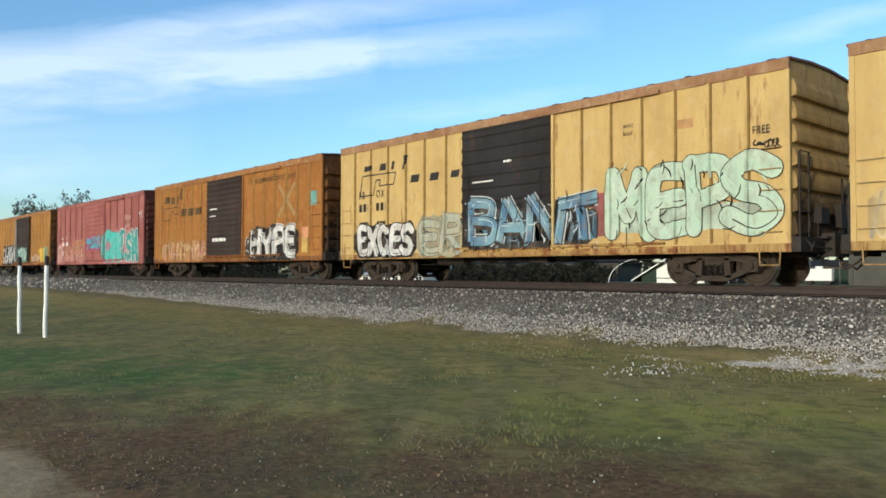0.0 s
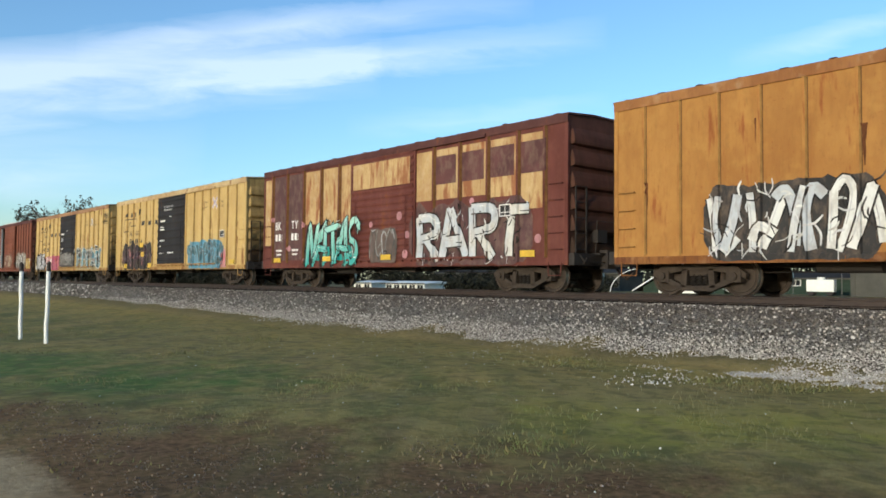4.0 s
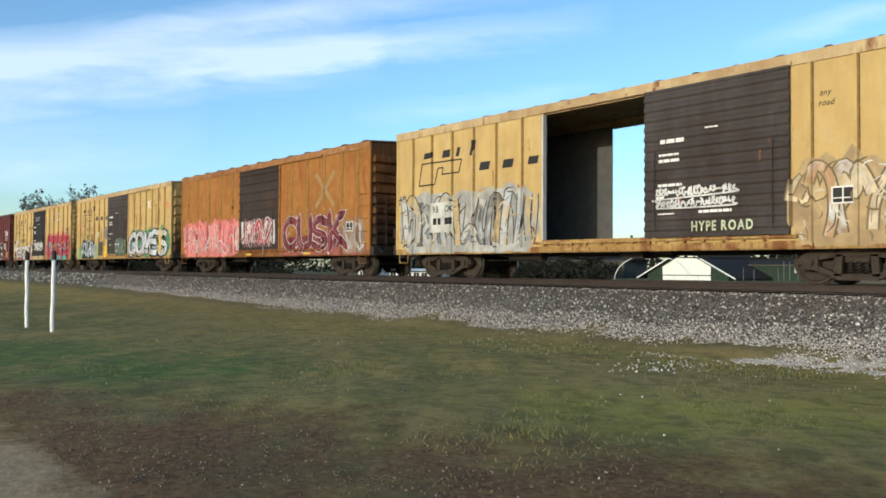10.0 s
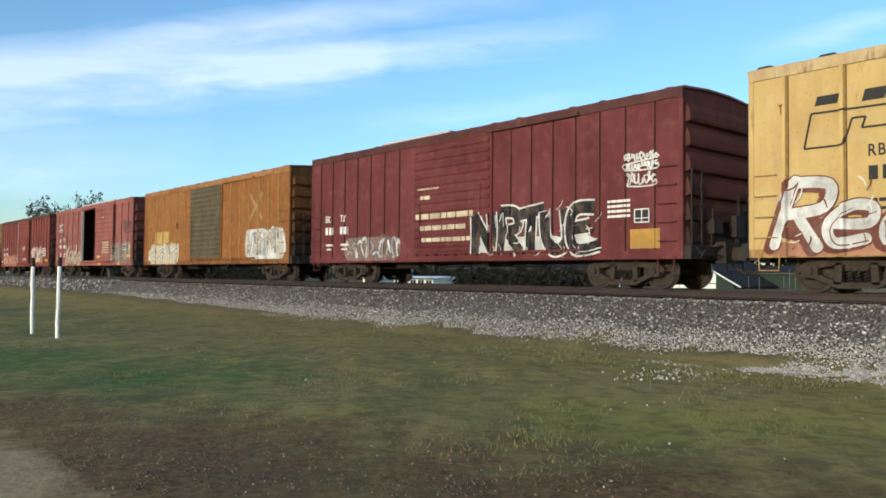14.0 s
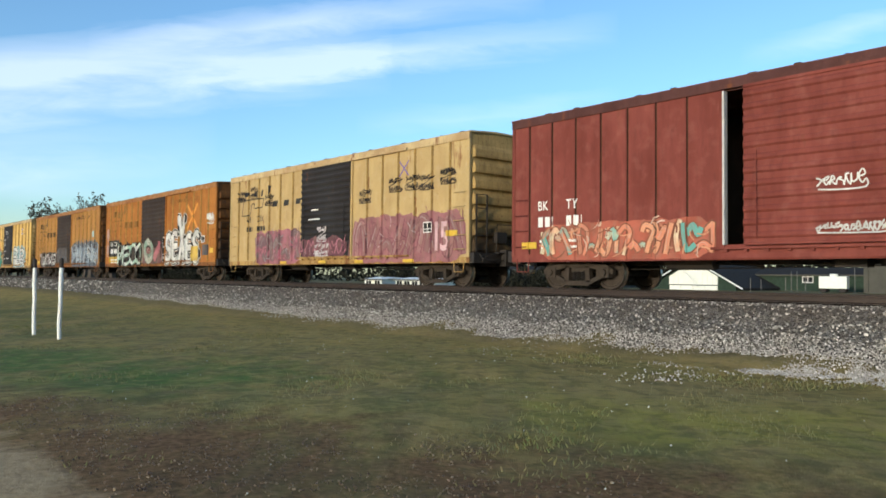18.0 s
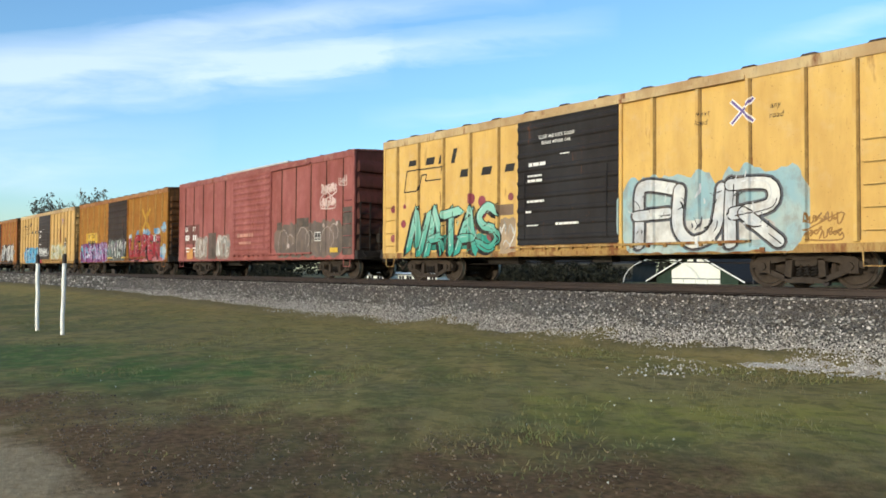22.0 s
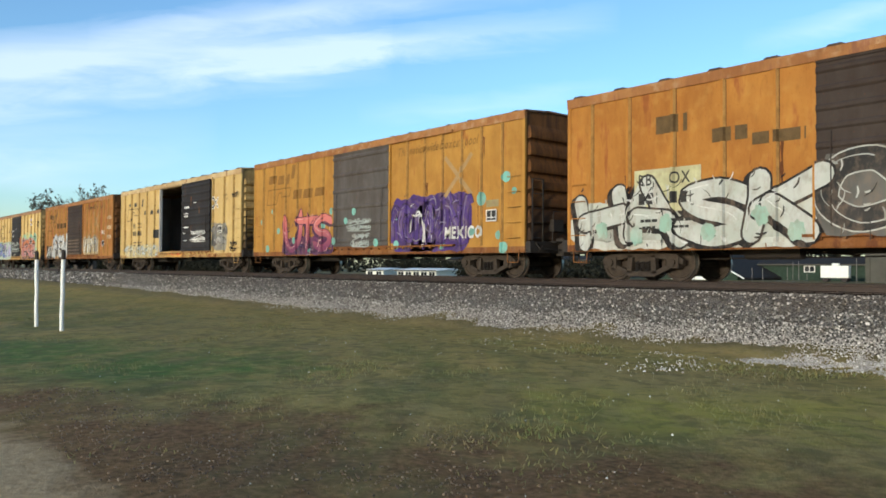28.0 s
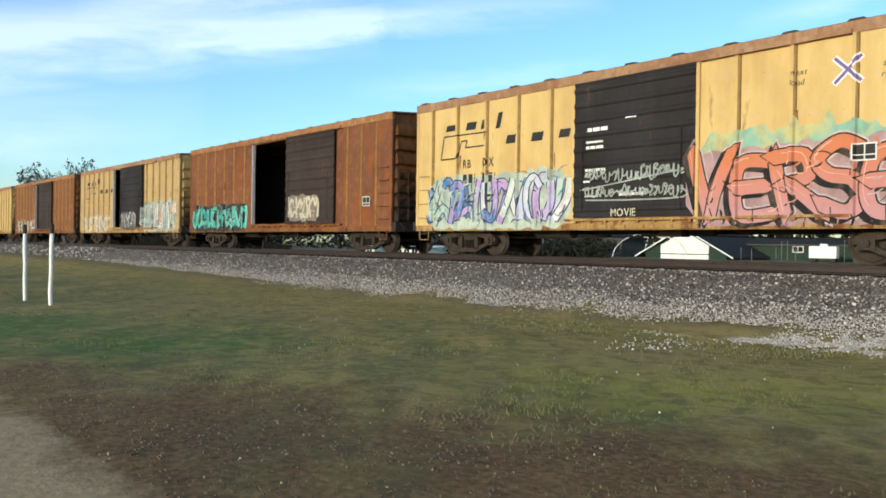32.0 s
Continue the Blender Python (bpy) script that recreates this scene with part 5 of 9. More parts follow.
def cloud(bm, x0, x1, z0, z1, rough, seed, layer, mat=0, spiky=0.0):
    """A patch with an uneven rim."""
    n = max(12, int((x1 - x0) * 9))
    lo, hi = [], []
    for i in range(n + 1):
        u = i / n
        x = x0 + (x1 - x0) * u
        end = 1 - max(0.0, abs(2 * u - 1) - 0.86) / 0.14 * 0.55
        top = rough * (noise.noise((x * 1.7, seed, 1)) + 0.6 * noise.noise((x * 4.6, seed, 2)))
        top += spiky * ((i * 7 + seed) % 5) / 4
        bot = 0.4 * rough * noise.noise((x * 2.9, seed, 3))
        mid = (z0 + z1) / 2
        hi.append((x, mid + (z1 + top - mid) * end))
        lo.append((x, max(0.715, mid + (z0 + bot - mid) * end)))
    strip(bm, lo, hi, layer, mat)


def curve_through(pts, n=4):
    """A rounded line through a few points."""
    out = []
    for i in range(len(pts) - 1):
        p0, p1, p2, p3 = pts[max(i - 1, 0)], pts[i], pts[i + 1], pts[min(i + 2, len(pts) - 1)]
        for k in range(n):
            t = k / n
            out.append(tuple(0.5 * (2 * b + (c - a) * t + (2 * a - 5 * b + 4 * c - d) * t * t + (3 * b - a - 3 * c + d) * t ** 3) for a, b, c, d in zip(p0, p1, p2, p3)))
    return out + [pts[-1]]


# hand-drawn letters: the bars of each in a unit square; a leading 1 marks a bent bar, 0 straight ones
BARS = {
    "A": ((0, (0.02, 0), (0.45, 1)), (0, (0.45, 1), (0.98, 0)), (0, (0.22, 0.33), (0.78, 0.33))),
    "B": ((0, (0.12, 0), (0.12, 1)), (1, (0.12, 0.96), (0.75, 0.92), (0.76, 0.62), (0.2, 0.53)), (1, (0.2, 0.53), (0.95, 0.46), (0.9, 0.08), (0.12, 0.03))),
    "C": ((1, (0.95, 0.82), (0.6, 1), (0.12, 0.8), (0.08, 0.25), (0.5, 0), (0.97, 0.2)),),
    "D": ((0, (0.12, 0), (0.12, 1)), (1, (0.1, 0.98), (0.75, 0.9), (0.95, 0.5), (0.75, 0.08), (0.1, 0.02))),
    "E": ((1, (0.97, 0.96), (0.35, 1), (0.1, 0.8), (0.1, 0.2), (0.35, 0), (0.97, 0.05)), (0, (0.12, 0.52), (0.78, 0.54))),
    "F": ((1, (1.0, 0.92), (0.4, 1), (0.2, 0.8), (0.16, 0.0)), (0, (0.1, 0.48), (0.85, 0.52))),
    "G": ((1, (0.95, 0.85), (0.55, 1), (0.1, 0.75), (0.1, 0.22), (0.55, 0), (0.92, 0.2), (0.92, 0.45)), (0, (0.55, 0.45), (0.98, 0.45))),
    "H": ((0, (0.1, 0), (0.12, 1)), (0, (0.88, 0), (0.9, 1)), (0, (0.12, 0.48), (0.88, 0.54))),
    "I": ((0, (0.5, 0), (0.5, 1)), (0, (0.2, 0.97), (0.8, 0.97)), (0, (0.2, 0.03), (0.8, 0.03))),
    "J": ((1, (0.8, 1), (0.78, 0.3), (0.45, 0), (0.05, 0.22)), (0, (0.45, 1), (1, 1))),
    "K": ((0, (0.12, 0), (0.12, 1)), (0, (0.15, 0.45), (0.95, 1)), (0, (0.3, 0.55), (0.98, 0))),
    "L": ((1, (0.15, 1), (0.12, 0.2), (0.35, 0.03), (1, 0.05)),),
    "M": ((0, (0.06, 0), (0.14, 1)), (0, (0.14, 1), (0.5, 0.3)), (0, (0.5, 0.3), (0.88, 1)), (0, (0.88, 1), (0.96, 0))),
    "N": ((0, (0.1, 0), (0.12, 1)), (0, (0.12, 1), (0.88, 0.02)), (0, (0.88, 0), (0.9, 1))),
    "O": ((1, (0.5, 1), (0.1, 0.75), (0.1, 0.25), (0.5, 0), (0.9, 0.25), (0.9, 0.75), (0.5, 1)),),
    "P": ((0, (0.15, 0), (0.15, 1)), (1, (0.12, 0.97), (0.85, 0.95), (0.92, 0.6), (0.2, 0.42))),
    "R": ((0, (0.14, 0), (0.14, 1)), (1, (0.12, 0.97), (0.85, 0.94), (0.88, 0.6), (0.2, 0.48)), (0, (0.4, 0.48), (0.98, 0))),
    "S": ((1, (0.95, 0.85), (0.55, 1), (0.12, 0.8), (0.3, 0.56), (0.75, 0.45), (0.92, 0.2), (0.5, 0), (0.03, 0.15)),),
    "T": ((0, (0.5, 0), (0.5, 1)), (0, (0.0, 0.95), (1.0, 0.97))),
    "U": ((1, (0.1, 1), (0.1, 0.3), (0.45, 0), (0.85, 0.25), (0.9, 1)),),
    "V": ((0, (0.02, 1), (0.5, 0)), (0, (0.5, 0), (0.98, 1))),
    "W": ((0, (0.0, 1), (0.25, 0)), (0, (0.25, 0), (0.5, 0.75)), (0, (0.5, 0.75), (0.75, 0)), (0, (0.75, 0), (1, 1))),
    "X": ((0, (0.05, 0), (0.95, 1)), (0, (0.05, 1), (0.95, 0))),
    "Y": ((0, (0.5, 0), (0.5, 0.5)), (0, (0.5, 0.48), (0.02, 1)), (0, (0.5, 0.48), (0.98, 1))),
    "e": ((1, (0.1, 0.32), (0.85, 0.36), (0.75, 0.62), (0.3, 0.62), (0.08, 0.3), (0.4, 0.0), (0.95, 0.1)),),
    "a": ((1, (0.85, 0.6), (0.35, 0.64), (0.08, 0.3), (0.35, 0.0), (0.82, 0.25)), (0, (0.85, 0.64), (0.92, 0.0))),
    "p": ((0, (0.15, -0.3), (0.18, 0.62)), (1, (0.16, 0.55), (0.6, 0.66), (0.92, 0.35), (0.6, 0.02), (0.18, 0.08))),
    "r": ((0, (0.2, 0.0), (0.2, 0.64)), (1, (0.22, 0.42), (0.5, 0.62), (0.95, 0.58))),
    "d": ((1, (0.8, 0.55), (0.35, 0.62), (0.08, 0.3), (0.4, 0.0), (0.8, 0.15)), (0, (0.84, 1.0), (0.9, 0.0))),
}


def bar(bm, pts, w0, w1, layer, mat=0, cap="round", floor=0.715):
    """A fat line that swells or thins from one end to the other, with round, flat or pointed ends."""
    n = len(pts)
    lo, hi = [], []

    def at(x, z, k):
        return bm.verts.new((x, -layer - 0.00001 * k, max(floor, z)))
    for k, p in enumerate(pts):
        q, r = pts[max(k - 1, 0)], pts[min(k + 1, n - 1)]
        dx, dz = r[0] - q[0], r[1] - q[1]
        ln = math.hypot(dx, dz) or 1
        w = w0 + (w1 - w0) * k / (n - 1)
        nx, nz = dz / ln * w / 2, -dx / ln * w / 2
        lo.append(at(p[0] + nx, p[1] + nz, k))
        hi.append(at(p[0] - nx, p[1] - nz, k))
    for k in range(n - 1):
        bm.faces.new((lo[k], lo[k + 1], hi[k + 1], hi[k])).material_index = mat
    if cap == "flat":
        return
    for end, nxt, w, k in ((0, 1, w0, 0), (n - 1, n - 2, w1, n - 1)):
        p, q = pts[end], pts[nxt]
        dx, dz = p[0] - q[0], p[1] - q[1]
        ln = math.hypot(dx, dz) or 1
        dx, dz = dx / ln * w / 2, dz / ln * w / 2
        if cap == "point":
            rim = [(p[0] + dx * 1.7 + dz * 0.5, p[1] + dz * 1.7 - dx * 0.5)]
        else:
            rim = [(p[0] + dx * math.sin(a) + dz * math.cos(a), p[1] + dz * math.sin(a) - dx * math.cos(a)) for a in (0.52, 1.05, 1.57, 2.09, 2.62)]
        # the rim runs from the right of the way out to its left
        ring = [at(x, z, k) for x, z in rim]
        first, last = (hi[end], lo[end]) if end == 0 else (lo[end], hi[end])
        try:
            bm.faces.new([first] + ring + [last]).material_index = mat
        except ValueError:
            pass


def piece(car, text, x0, x1, z0, z1, fill, line, label, back=None, fat=0.03, rim=0.04, wob=4, lean=0.0, seed=1, tall=None, halo=None, grow=0.10, drop=None, calm=1.0, fade=False, pen=None, cap="round", lap=False, shine=None):
    """Sprayed letters: a backing patch, and each letter drawn bar by bar with its outline, shadow and shine."""
    rng = random.Random(seed * 31 + len(text))
    fill = fill if isinstance(fill[0], tuple) else (fill, None)
    bm = bmesh.new()
    h = z1 - z0
    if back:
        cloud(bm, x0 - 0.15, x1 + 0.12, z0 - 0.02, z1 + 0.02, 0.16 * h, seed, 0.004)
    else:
        cloud(bm, x0 + 0.1, x1 - 0.1, z0 + 0.12 * h, z0 + 0.42 * h, 0.05 * h, seed, 0.004)
    root = drape(bm, car, "graffiti", [sp(back or fill[1] or line)], car, label)
    cell = (x1 - x0) / len(text)
    pen = (pen or 0.22 + 2.2 * fat) * min(cell, 0.62 * h)
    pale = shine or tuple(min(0.66, 0.25 + 0.75 * v) for v in fill[0])
    mats = [fading(*fill, z0, z1) if fade else sp(*fill), sp(line), sp(halo or line), sp(pale)]
    for i, ch in enumerate(text):
        cx = x0 + cell * (i + 0.5)
        w = (cell * (1.0 + grow) - 0.72 * pen) * rng.uniform(0.92, 1.08)
        hh = (h * rng.uniform(0.90, 1.04) if not (tall and i in tall) else h * tall[i]) - pen
        zb = z0 + pen / 2 + rng.uniform(0, 0.05) * h
        ang = radians(rng.uniform(-1.4 * wob, 1.4 * wob)) * calm
        curl, flare = calm * rng.uniform(-0.12, 0.12), calm * rng.uniform(-0.2, 0.25)
        ca, sa = math.cos(ang), math.sin(ang)

        def to(p):
            x, z = (p[0] - 0.5) * w, p[1] * hh
            x *= 1 + flare * (p[1] - 0.5)
            x += lean * (z - hh / 2) + curl * w * math.sin(2.4 * p[1] + cx)
            zz = z - hh / 2
            return cx + x * ca - zz * sa, max(0.72 + pen * 0.4, zb + hh / 2 + x * sa + zz * ca)
        bm = bmesh.new()
        strokes = []
        for bent, *pts in BARS[ch]:
            pts = curve_through(pts, 5) if bent else [tuple(a + (b - a) * t / 3 for a, b in zip(pts[0], pts[1])) for t in range(4)]
            strokes.append([to(p) for p in pts])
        base = 0.0290 + 0.0022 * i
        for k, pts in enumerate(strokes):
            f0, f1 = rng.uniform(0.88, 1.12), rng.uniform(0.88, 1.12)
            up = base + (0.0006 * k if lap else 0.0001 * k)
            if drop:
                bar(bm, [(a - 0.10, b - 0.06) for a, b in pts], pen * f0 + 2 * rim, pen * f1 + 2 * rim, 0.0262 + 0.0001 * k, 1, cap)
            if halo:
                bar(bm, pts, pen * f0 + 2 * rim + 0.075, pen * f1 + 2 * rim + 0.075, 0.0248 + 0.0001 * k, 2, cap)
            bar(bm, pts, pen * f0 + 2 * rim, pen * f1 + 2 * rim, up, 1, cap)
            bar(bm, pts, pen * f0, pen * f1, up + (0.0003 if lap else 0.0007), 0, cap)
            m = len(pts)
            if pen > 0.14 and m > 3:
                part_of = pts[m // 6:max(m // 6 + 2, m - m // 3)]
                bar(bm, [(a - 0.24 * pen, b + 0.20 * pen) for a, b in part_of], 0.025, 0.012, up + 0.0011, 3)
                if rng.random() < 0.5:
                    bar(bm, [(a + 0.22 * pen, b - 0.18 * pen) for a, b in pts[m // 2:]], 0.016, 0.03, up + 0.0012, 1)
        if rng.random() < 0.6:
            x = cx + rng.uniform(-0.3, 0.3) * cell
            bar(bm, [(x, z0 + 0.2 * h), (x + 0.005, max(0.73, z0 - rng.uniform(0, 0.25)))], 0.024, 0.012, base + 0.0018, rng.choice((0, 1)), "flat")
        drape(bm, car, "letter", mats, root)
    # chips, slivers and strokes over and round the letters
    bm = bmesh.new()
    for i in range(int(7 * h * (x1 - x0)) + 4):
        x, z = rng.uniform(x0, x1), z0 + h * rng.uniform(0.02, 0.98)
        a, ln = rng.gauss(1.2, 0.7), rng.uniform(0.04, 0.17)
        p, q = (x - ln * math.cos(a), max(0.76, z - ln * math.sin(a))), (x + ln * math.cos(a), max(0.76, z + ln * math.sin(a)))
        mid = (x + 0.25 * ln * math.sin(a), max(0.76, z - 0.25 * ln * math.cos(a)))
        ribbon(bm, curve_through([p, mid, q]), rng.uniform(0.014, 0.045), 0.0300 + 0.0022 * len(text) + 0.00003 * i, rng.choice((0, 1, 1, 2, 3)), True)
    tagged(drape(bm, car, "paint_detail", mats, root), kind="stuff")
    return root


# single strokes, across -1 to 1 and up 0 to 1
FORMS = (
    ((-0.7, 0.0), (-0.2, 0.5), (0.5, 1.0)),
    ((0.9, 0.75), (0.2, 1.0), (-0.6, 0.8), (-0.4, 0.35), (0.1, 0.0)),
    ((-0.9, 0.55), (-0.3, 0.9), (0.4, 0.55), (0.9, 0.8)),
    ((-0.4, 1.0), (-0.5, 0.45), (0.1, 0.05), (0.9, 0.25)),
    ((0.3, 0.0), (0.5, 0.6), (-0.1, 1.0), (-0.9, 0.85)),
    ((-0.9, 0.2), (0.0, 0.35), (0.9, 0.1)),
    ((0.1, 0.0), (0.0, 0.5), (0.25, 1.0)),
    ((-0.6, 0.95), (0.0, 0.5), (0.8, 0.05)),
)


# straight blades
BLADES = (((-0.9, 0.0), (0.9, 1.0)), ((-0.9, 1.0), (0.6, 0.1)), ((-0.5, 0.0), (0.2, 0.9)), ((-1.0, 0.35), (1.0, 0.75)), ((-0.9, 0.8), (0.9, 0.3)), ((0.2, 0.0), (-0.3, 1.0)))


def shapes(car, x0, x1, z0, z1, colours, label, n=14, seed=1, back=None, thick=0.10, rough=0.12, spiky=0.0, line=None):
    """A sprayed piece with no letters to be read: thick bent bars that lock into each other, outlined, on a patch."""
    rng = random.Random(seed * 17 + 5)
    h = z1 - z0
    bm = bmesh.new()
    cloud(bm, x0, x1, z0, z1 - 0.05 * h, rough * h, seed, 0.004, 0, spiky * h)
    if line == K and thick > 0.11:
        back = (0.035, 0.033, 0.032)
    root = drape(bm, car, "graffiti", [sp(back or colours[0])], car, label)
    edge = line or (tuple(0.4 * c for c in colours[0]) if thick > 0.11 else None)
    heavy = thick > 0.11
    cells = max(2, round((x1 - x0) / max(0.2, (0.14 if spiky > 0.1 else 0.19 if heavy else 0.18) * min(h, 1.5))))
    cw = (x1 - x0) / cells
    order = list(range(cells))
    rng.shuffle(order)
    for j, i in enumerate(order):
        cx = x0 + cw * (i + 0.5) + rng.uniform(-0.2, 0.2) * cw
        c = colours[rng.randrange(len(colours))]
        c2 = colours[rng.randrange(len(colours))]
        w = (0.085 + 0.18 * thick) * min(h, 1.6) * rng.uniform(0.8, 1.2) if heavy else max(0.03, thick * 0.6)
        zb, zt = z0 + rng.uniform(0.03, 0.12) * h, z1 - rng.uniform(0.02, 0.18) * h
        dx = cw * rng.uniform(0.8, 1.25) * (1.5 if spiky > 0.1 else 1)
        lean = rng.uniform(-0.10, 0.16)
        flip = rng.choice((-1, 1))
        lay = 0.005 + 0.0014 * ((i * 5) % 12)
        pts = [(cx + flip * p * dx + lean * (q - 0.5) * h + rng.uniform(-0.05, 0.05), zb + w / 2 + q * (zt - zb - w)) for p, q in (BLADES if spiky > 0.1 else FORMS)[rng.randrange(6 if spiky > 0.1 else 8)]]
        pts = curve_through([(min(max(p, x0 + 0.05), x1 - 0.05), max(0.80, q)) for p, q in pts])
        bm = bmesh.new()
        if edge:
            ribbon(bm, pts, w + (0.075 if heavy else 0.03), lay, 1, spiky > 0.1)
        ribbon(bm, pts, w, lay + 0.0004, 0, not heavy or spiky > 0.1)
        if heavy:
            m = len(pts)
            ribbon(bm, [(p - 0.2 * w, q + 0.16 * w) for p, q in pts[m // 5:m - m // 4]], w * 0.13, lay + 0.0008, 2)
        pale = tuple(min(0.55, 0.15 + 0.8 * v) for v in c)
        drape(bm, car, "stroke", [sp(c, c2), sp(edge or c), sp(pale)], root)
    # slivers and arrowheads over the bars
    bm = bmesh.new()
    for i in range(int((9 if heavy else 4) * h * (x1 - x0)) + n // 4):
        x = x0 + 0.1 + (x1 - x0 - 0.2) * rng.random()
        zc = z0 + h * rng.uniform(0.08, 0.95)
        a, ln = rng.uniform(0, 6.28), rng.uniform(0.06, 0.22)
        p = (x - ln * math.cos(a), max(0.76, zc - ln * math.sin(a)))
        q = (x + ln * math.cos(a), max(0.76, zc + ln * math.sin(a)))
        mid = (x + 0.3 * ln * math.sin(a), max(0.76, zc - 0.3 * ln * math.cos(a)))
        ribbon(bm, curve_through([p, mid, q]), rng.uniform(0.018, 0.05), 0.0225 + 0.00004 * i, rng.choice((0, 1, 2, 2, 3)), True)
    pick = [colours[rng.randrange(len(colours))] for _ in range(2)]
    tagged(drape(bm, car, "paint_detail", [sp(pick[0]), sp(pick[1]), sp(edge or tuple(0.35 * v for v in pick[0])), sp(tuple(min(0.6, 0.2 + 0.8 * v) for v in pick[0]))], root), kind="stuff")
    if heavy:
        # runs of paint below the piece and specks of overspray round it
        for i in range(max(2, int(h * (x1 - x0) * 0.5))):
            x = x0 + (x1 - x0) * rng.uniform(0.03, 0.97)
            zt = z0 + h * rng.uniform(0.1, 0.5)
            bm = bmesh.new()
            ribbon(bm, [(x, zt), (x + 0.005, max(0.73, zt - rng.uniform(0.2, 0.6)))], rng.uniform(0.012, 0.025), 0.0232)
            drape(bm, car, "paint_run", [sp(edge if rng.random() < 0.5 else colours[0])], root)
    return root


def zigzag(car, x0, x1, z0, z1, n, colour, shade, label):
    """A row of leaning spikes, each a dark blade with a pale upper edge."""
    w = (x1 - x0) / n
    bm = bmesh.new()
    for k in range(n):
        a, tip, b = (x0 + k * w, z0 + 0.75 * (z1 - z0)), (x0 + (k + 0.9) * w, z0 + 0.1 * (z1 - z0)), (x0 + (k + 0.82) * w, z1 - 0.3 * (z1 - z0) * (k % 2))
        vs = [bm.verts.new((x, -0.006 - 0.0002 * k, z)) for x, z in (a, tip, b)]
        bm.faces.new(vs).material_index = 1
        ribbon(bm, [a, ((a[0] + tip[0]) / 2, (a[1] + tip[1]) / 2 + 0.03), tip], 0.05, 0.008 + 0.0002 * k, 0)
        ribbon(bm, [tip, ((b[0] + tip[0]) / 2 + 0.02, (b[1] + tip[1]) / 2), b], 0.05, 0.009 + 0.0002 * k, 0)
    drape(bm, car, "graffiti", [sp(colour), sp(shade)], car, label)


def haze(car, x0, x1, z0, z1, colour, label, seed=1, rough=0.4):
    """A plain cloud of overspray."""
    bm = bmesh.new()
    cloud(bm, x0, x1, z0, z1, rough * (z1 - z0), seed, 0.0035)
    return drape(bm, car, "graffiti", [sp(*colour)], car, label)


def puff(car, x, z, rx, rz, colour, label, seed=1, layer=0.0036):
    """A ragged blot of spray paint."""
    rng = random.Random(seed)
    bm = bmesh.new()
    ring = []
    for k in range(18):
        a, r = 6.2832 * k / 18, rng.uniform(0.72, 1.12)
        ring.append(bm.verts.new((x + rx * r * math.cos(a), -layer, max(0.725, z + rz * r * math.sin(a)))))
    mid = bm.verts.new((x, -layer, z))
    for k in range(18):
        bm.faces.new((mid, ring[k], ring[(k + 1) % 18]))
    return drape(bm, car, "graffiti", [sp(*colour)], car, label)


def eaves_plate(car, x0, x1):
    """A bare galvanised strip along the eaves."""
    bm = bmesh.new()
    box(bm, x0 - LEN / 2, x1 - LEN / 2, -HALF - 0.05, -HALF + 0.25, EAVE + 0.140, EAVE + 0.200)
    part("eaves_plate", bm, M_PLATE, car, "pale galvanised strip")


def rust_stains(car, kind, seed, count, mat):
    """Rust that has run down beside the posts and off the seams."""
    rng = random.Random(seed * 7 + 3)
    for _ in range(count):
        x = rng.choice(POSTS[kind]) + rng.choice((-1, 1)) * rng.uniform(0.06, 0.14)
        zt = rng.choice((rng.uniform(1.5, 4.2), rng.uniform(1.8, 3.2)))
        ln = rng.uniform(0.12, 0.8)
        w = rng.uniform(0.02, 0.06)
        bm = bmesh.new()
        n = 7
        lo = [(x - w * (1 - 0.8 * k / n) * rng.uniform(0.5, 1.2), zt - ln * k / n) for k in range(n + 1)]
        hi = [(x + w * (1 - 0.8 * k / n) * rng.uniform(0.5, 1.2), zt - ln * k / n) for k in range(n + 1)]
        strip(bm, lo, hi, 0.0028)
        drape(bm, car, "rust_stain", [mat], car)


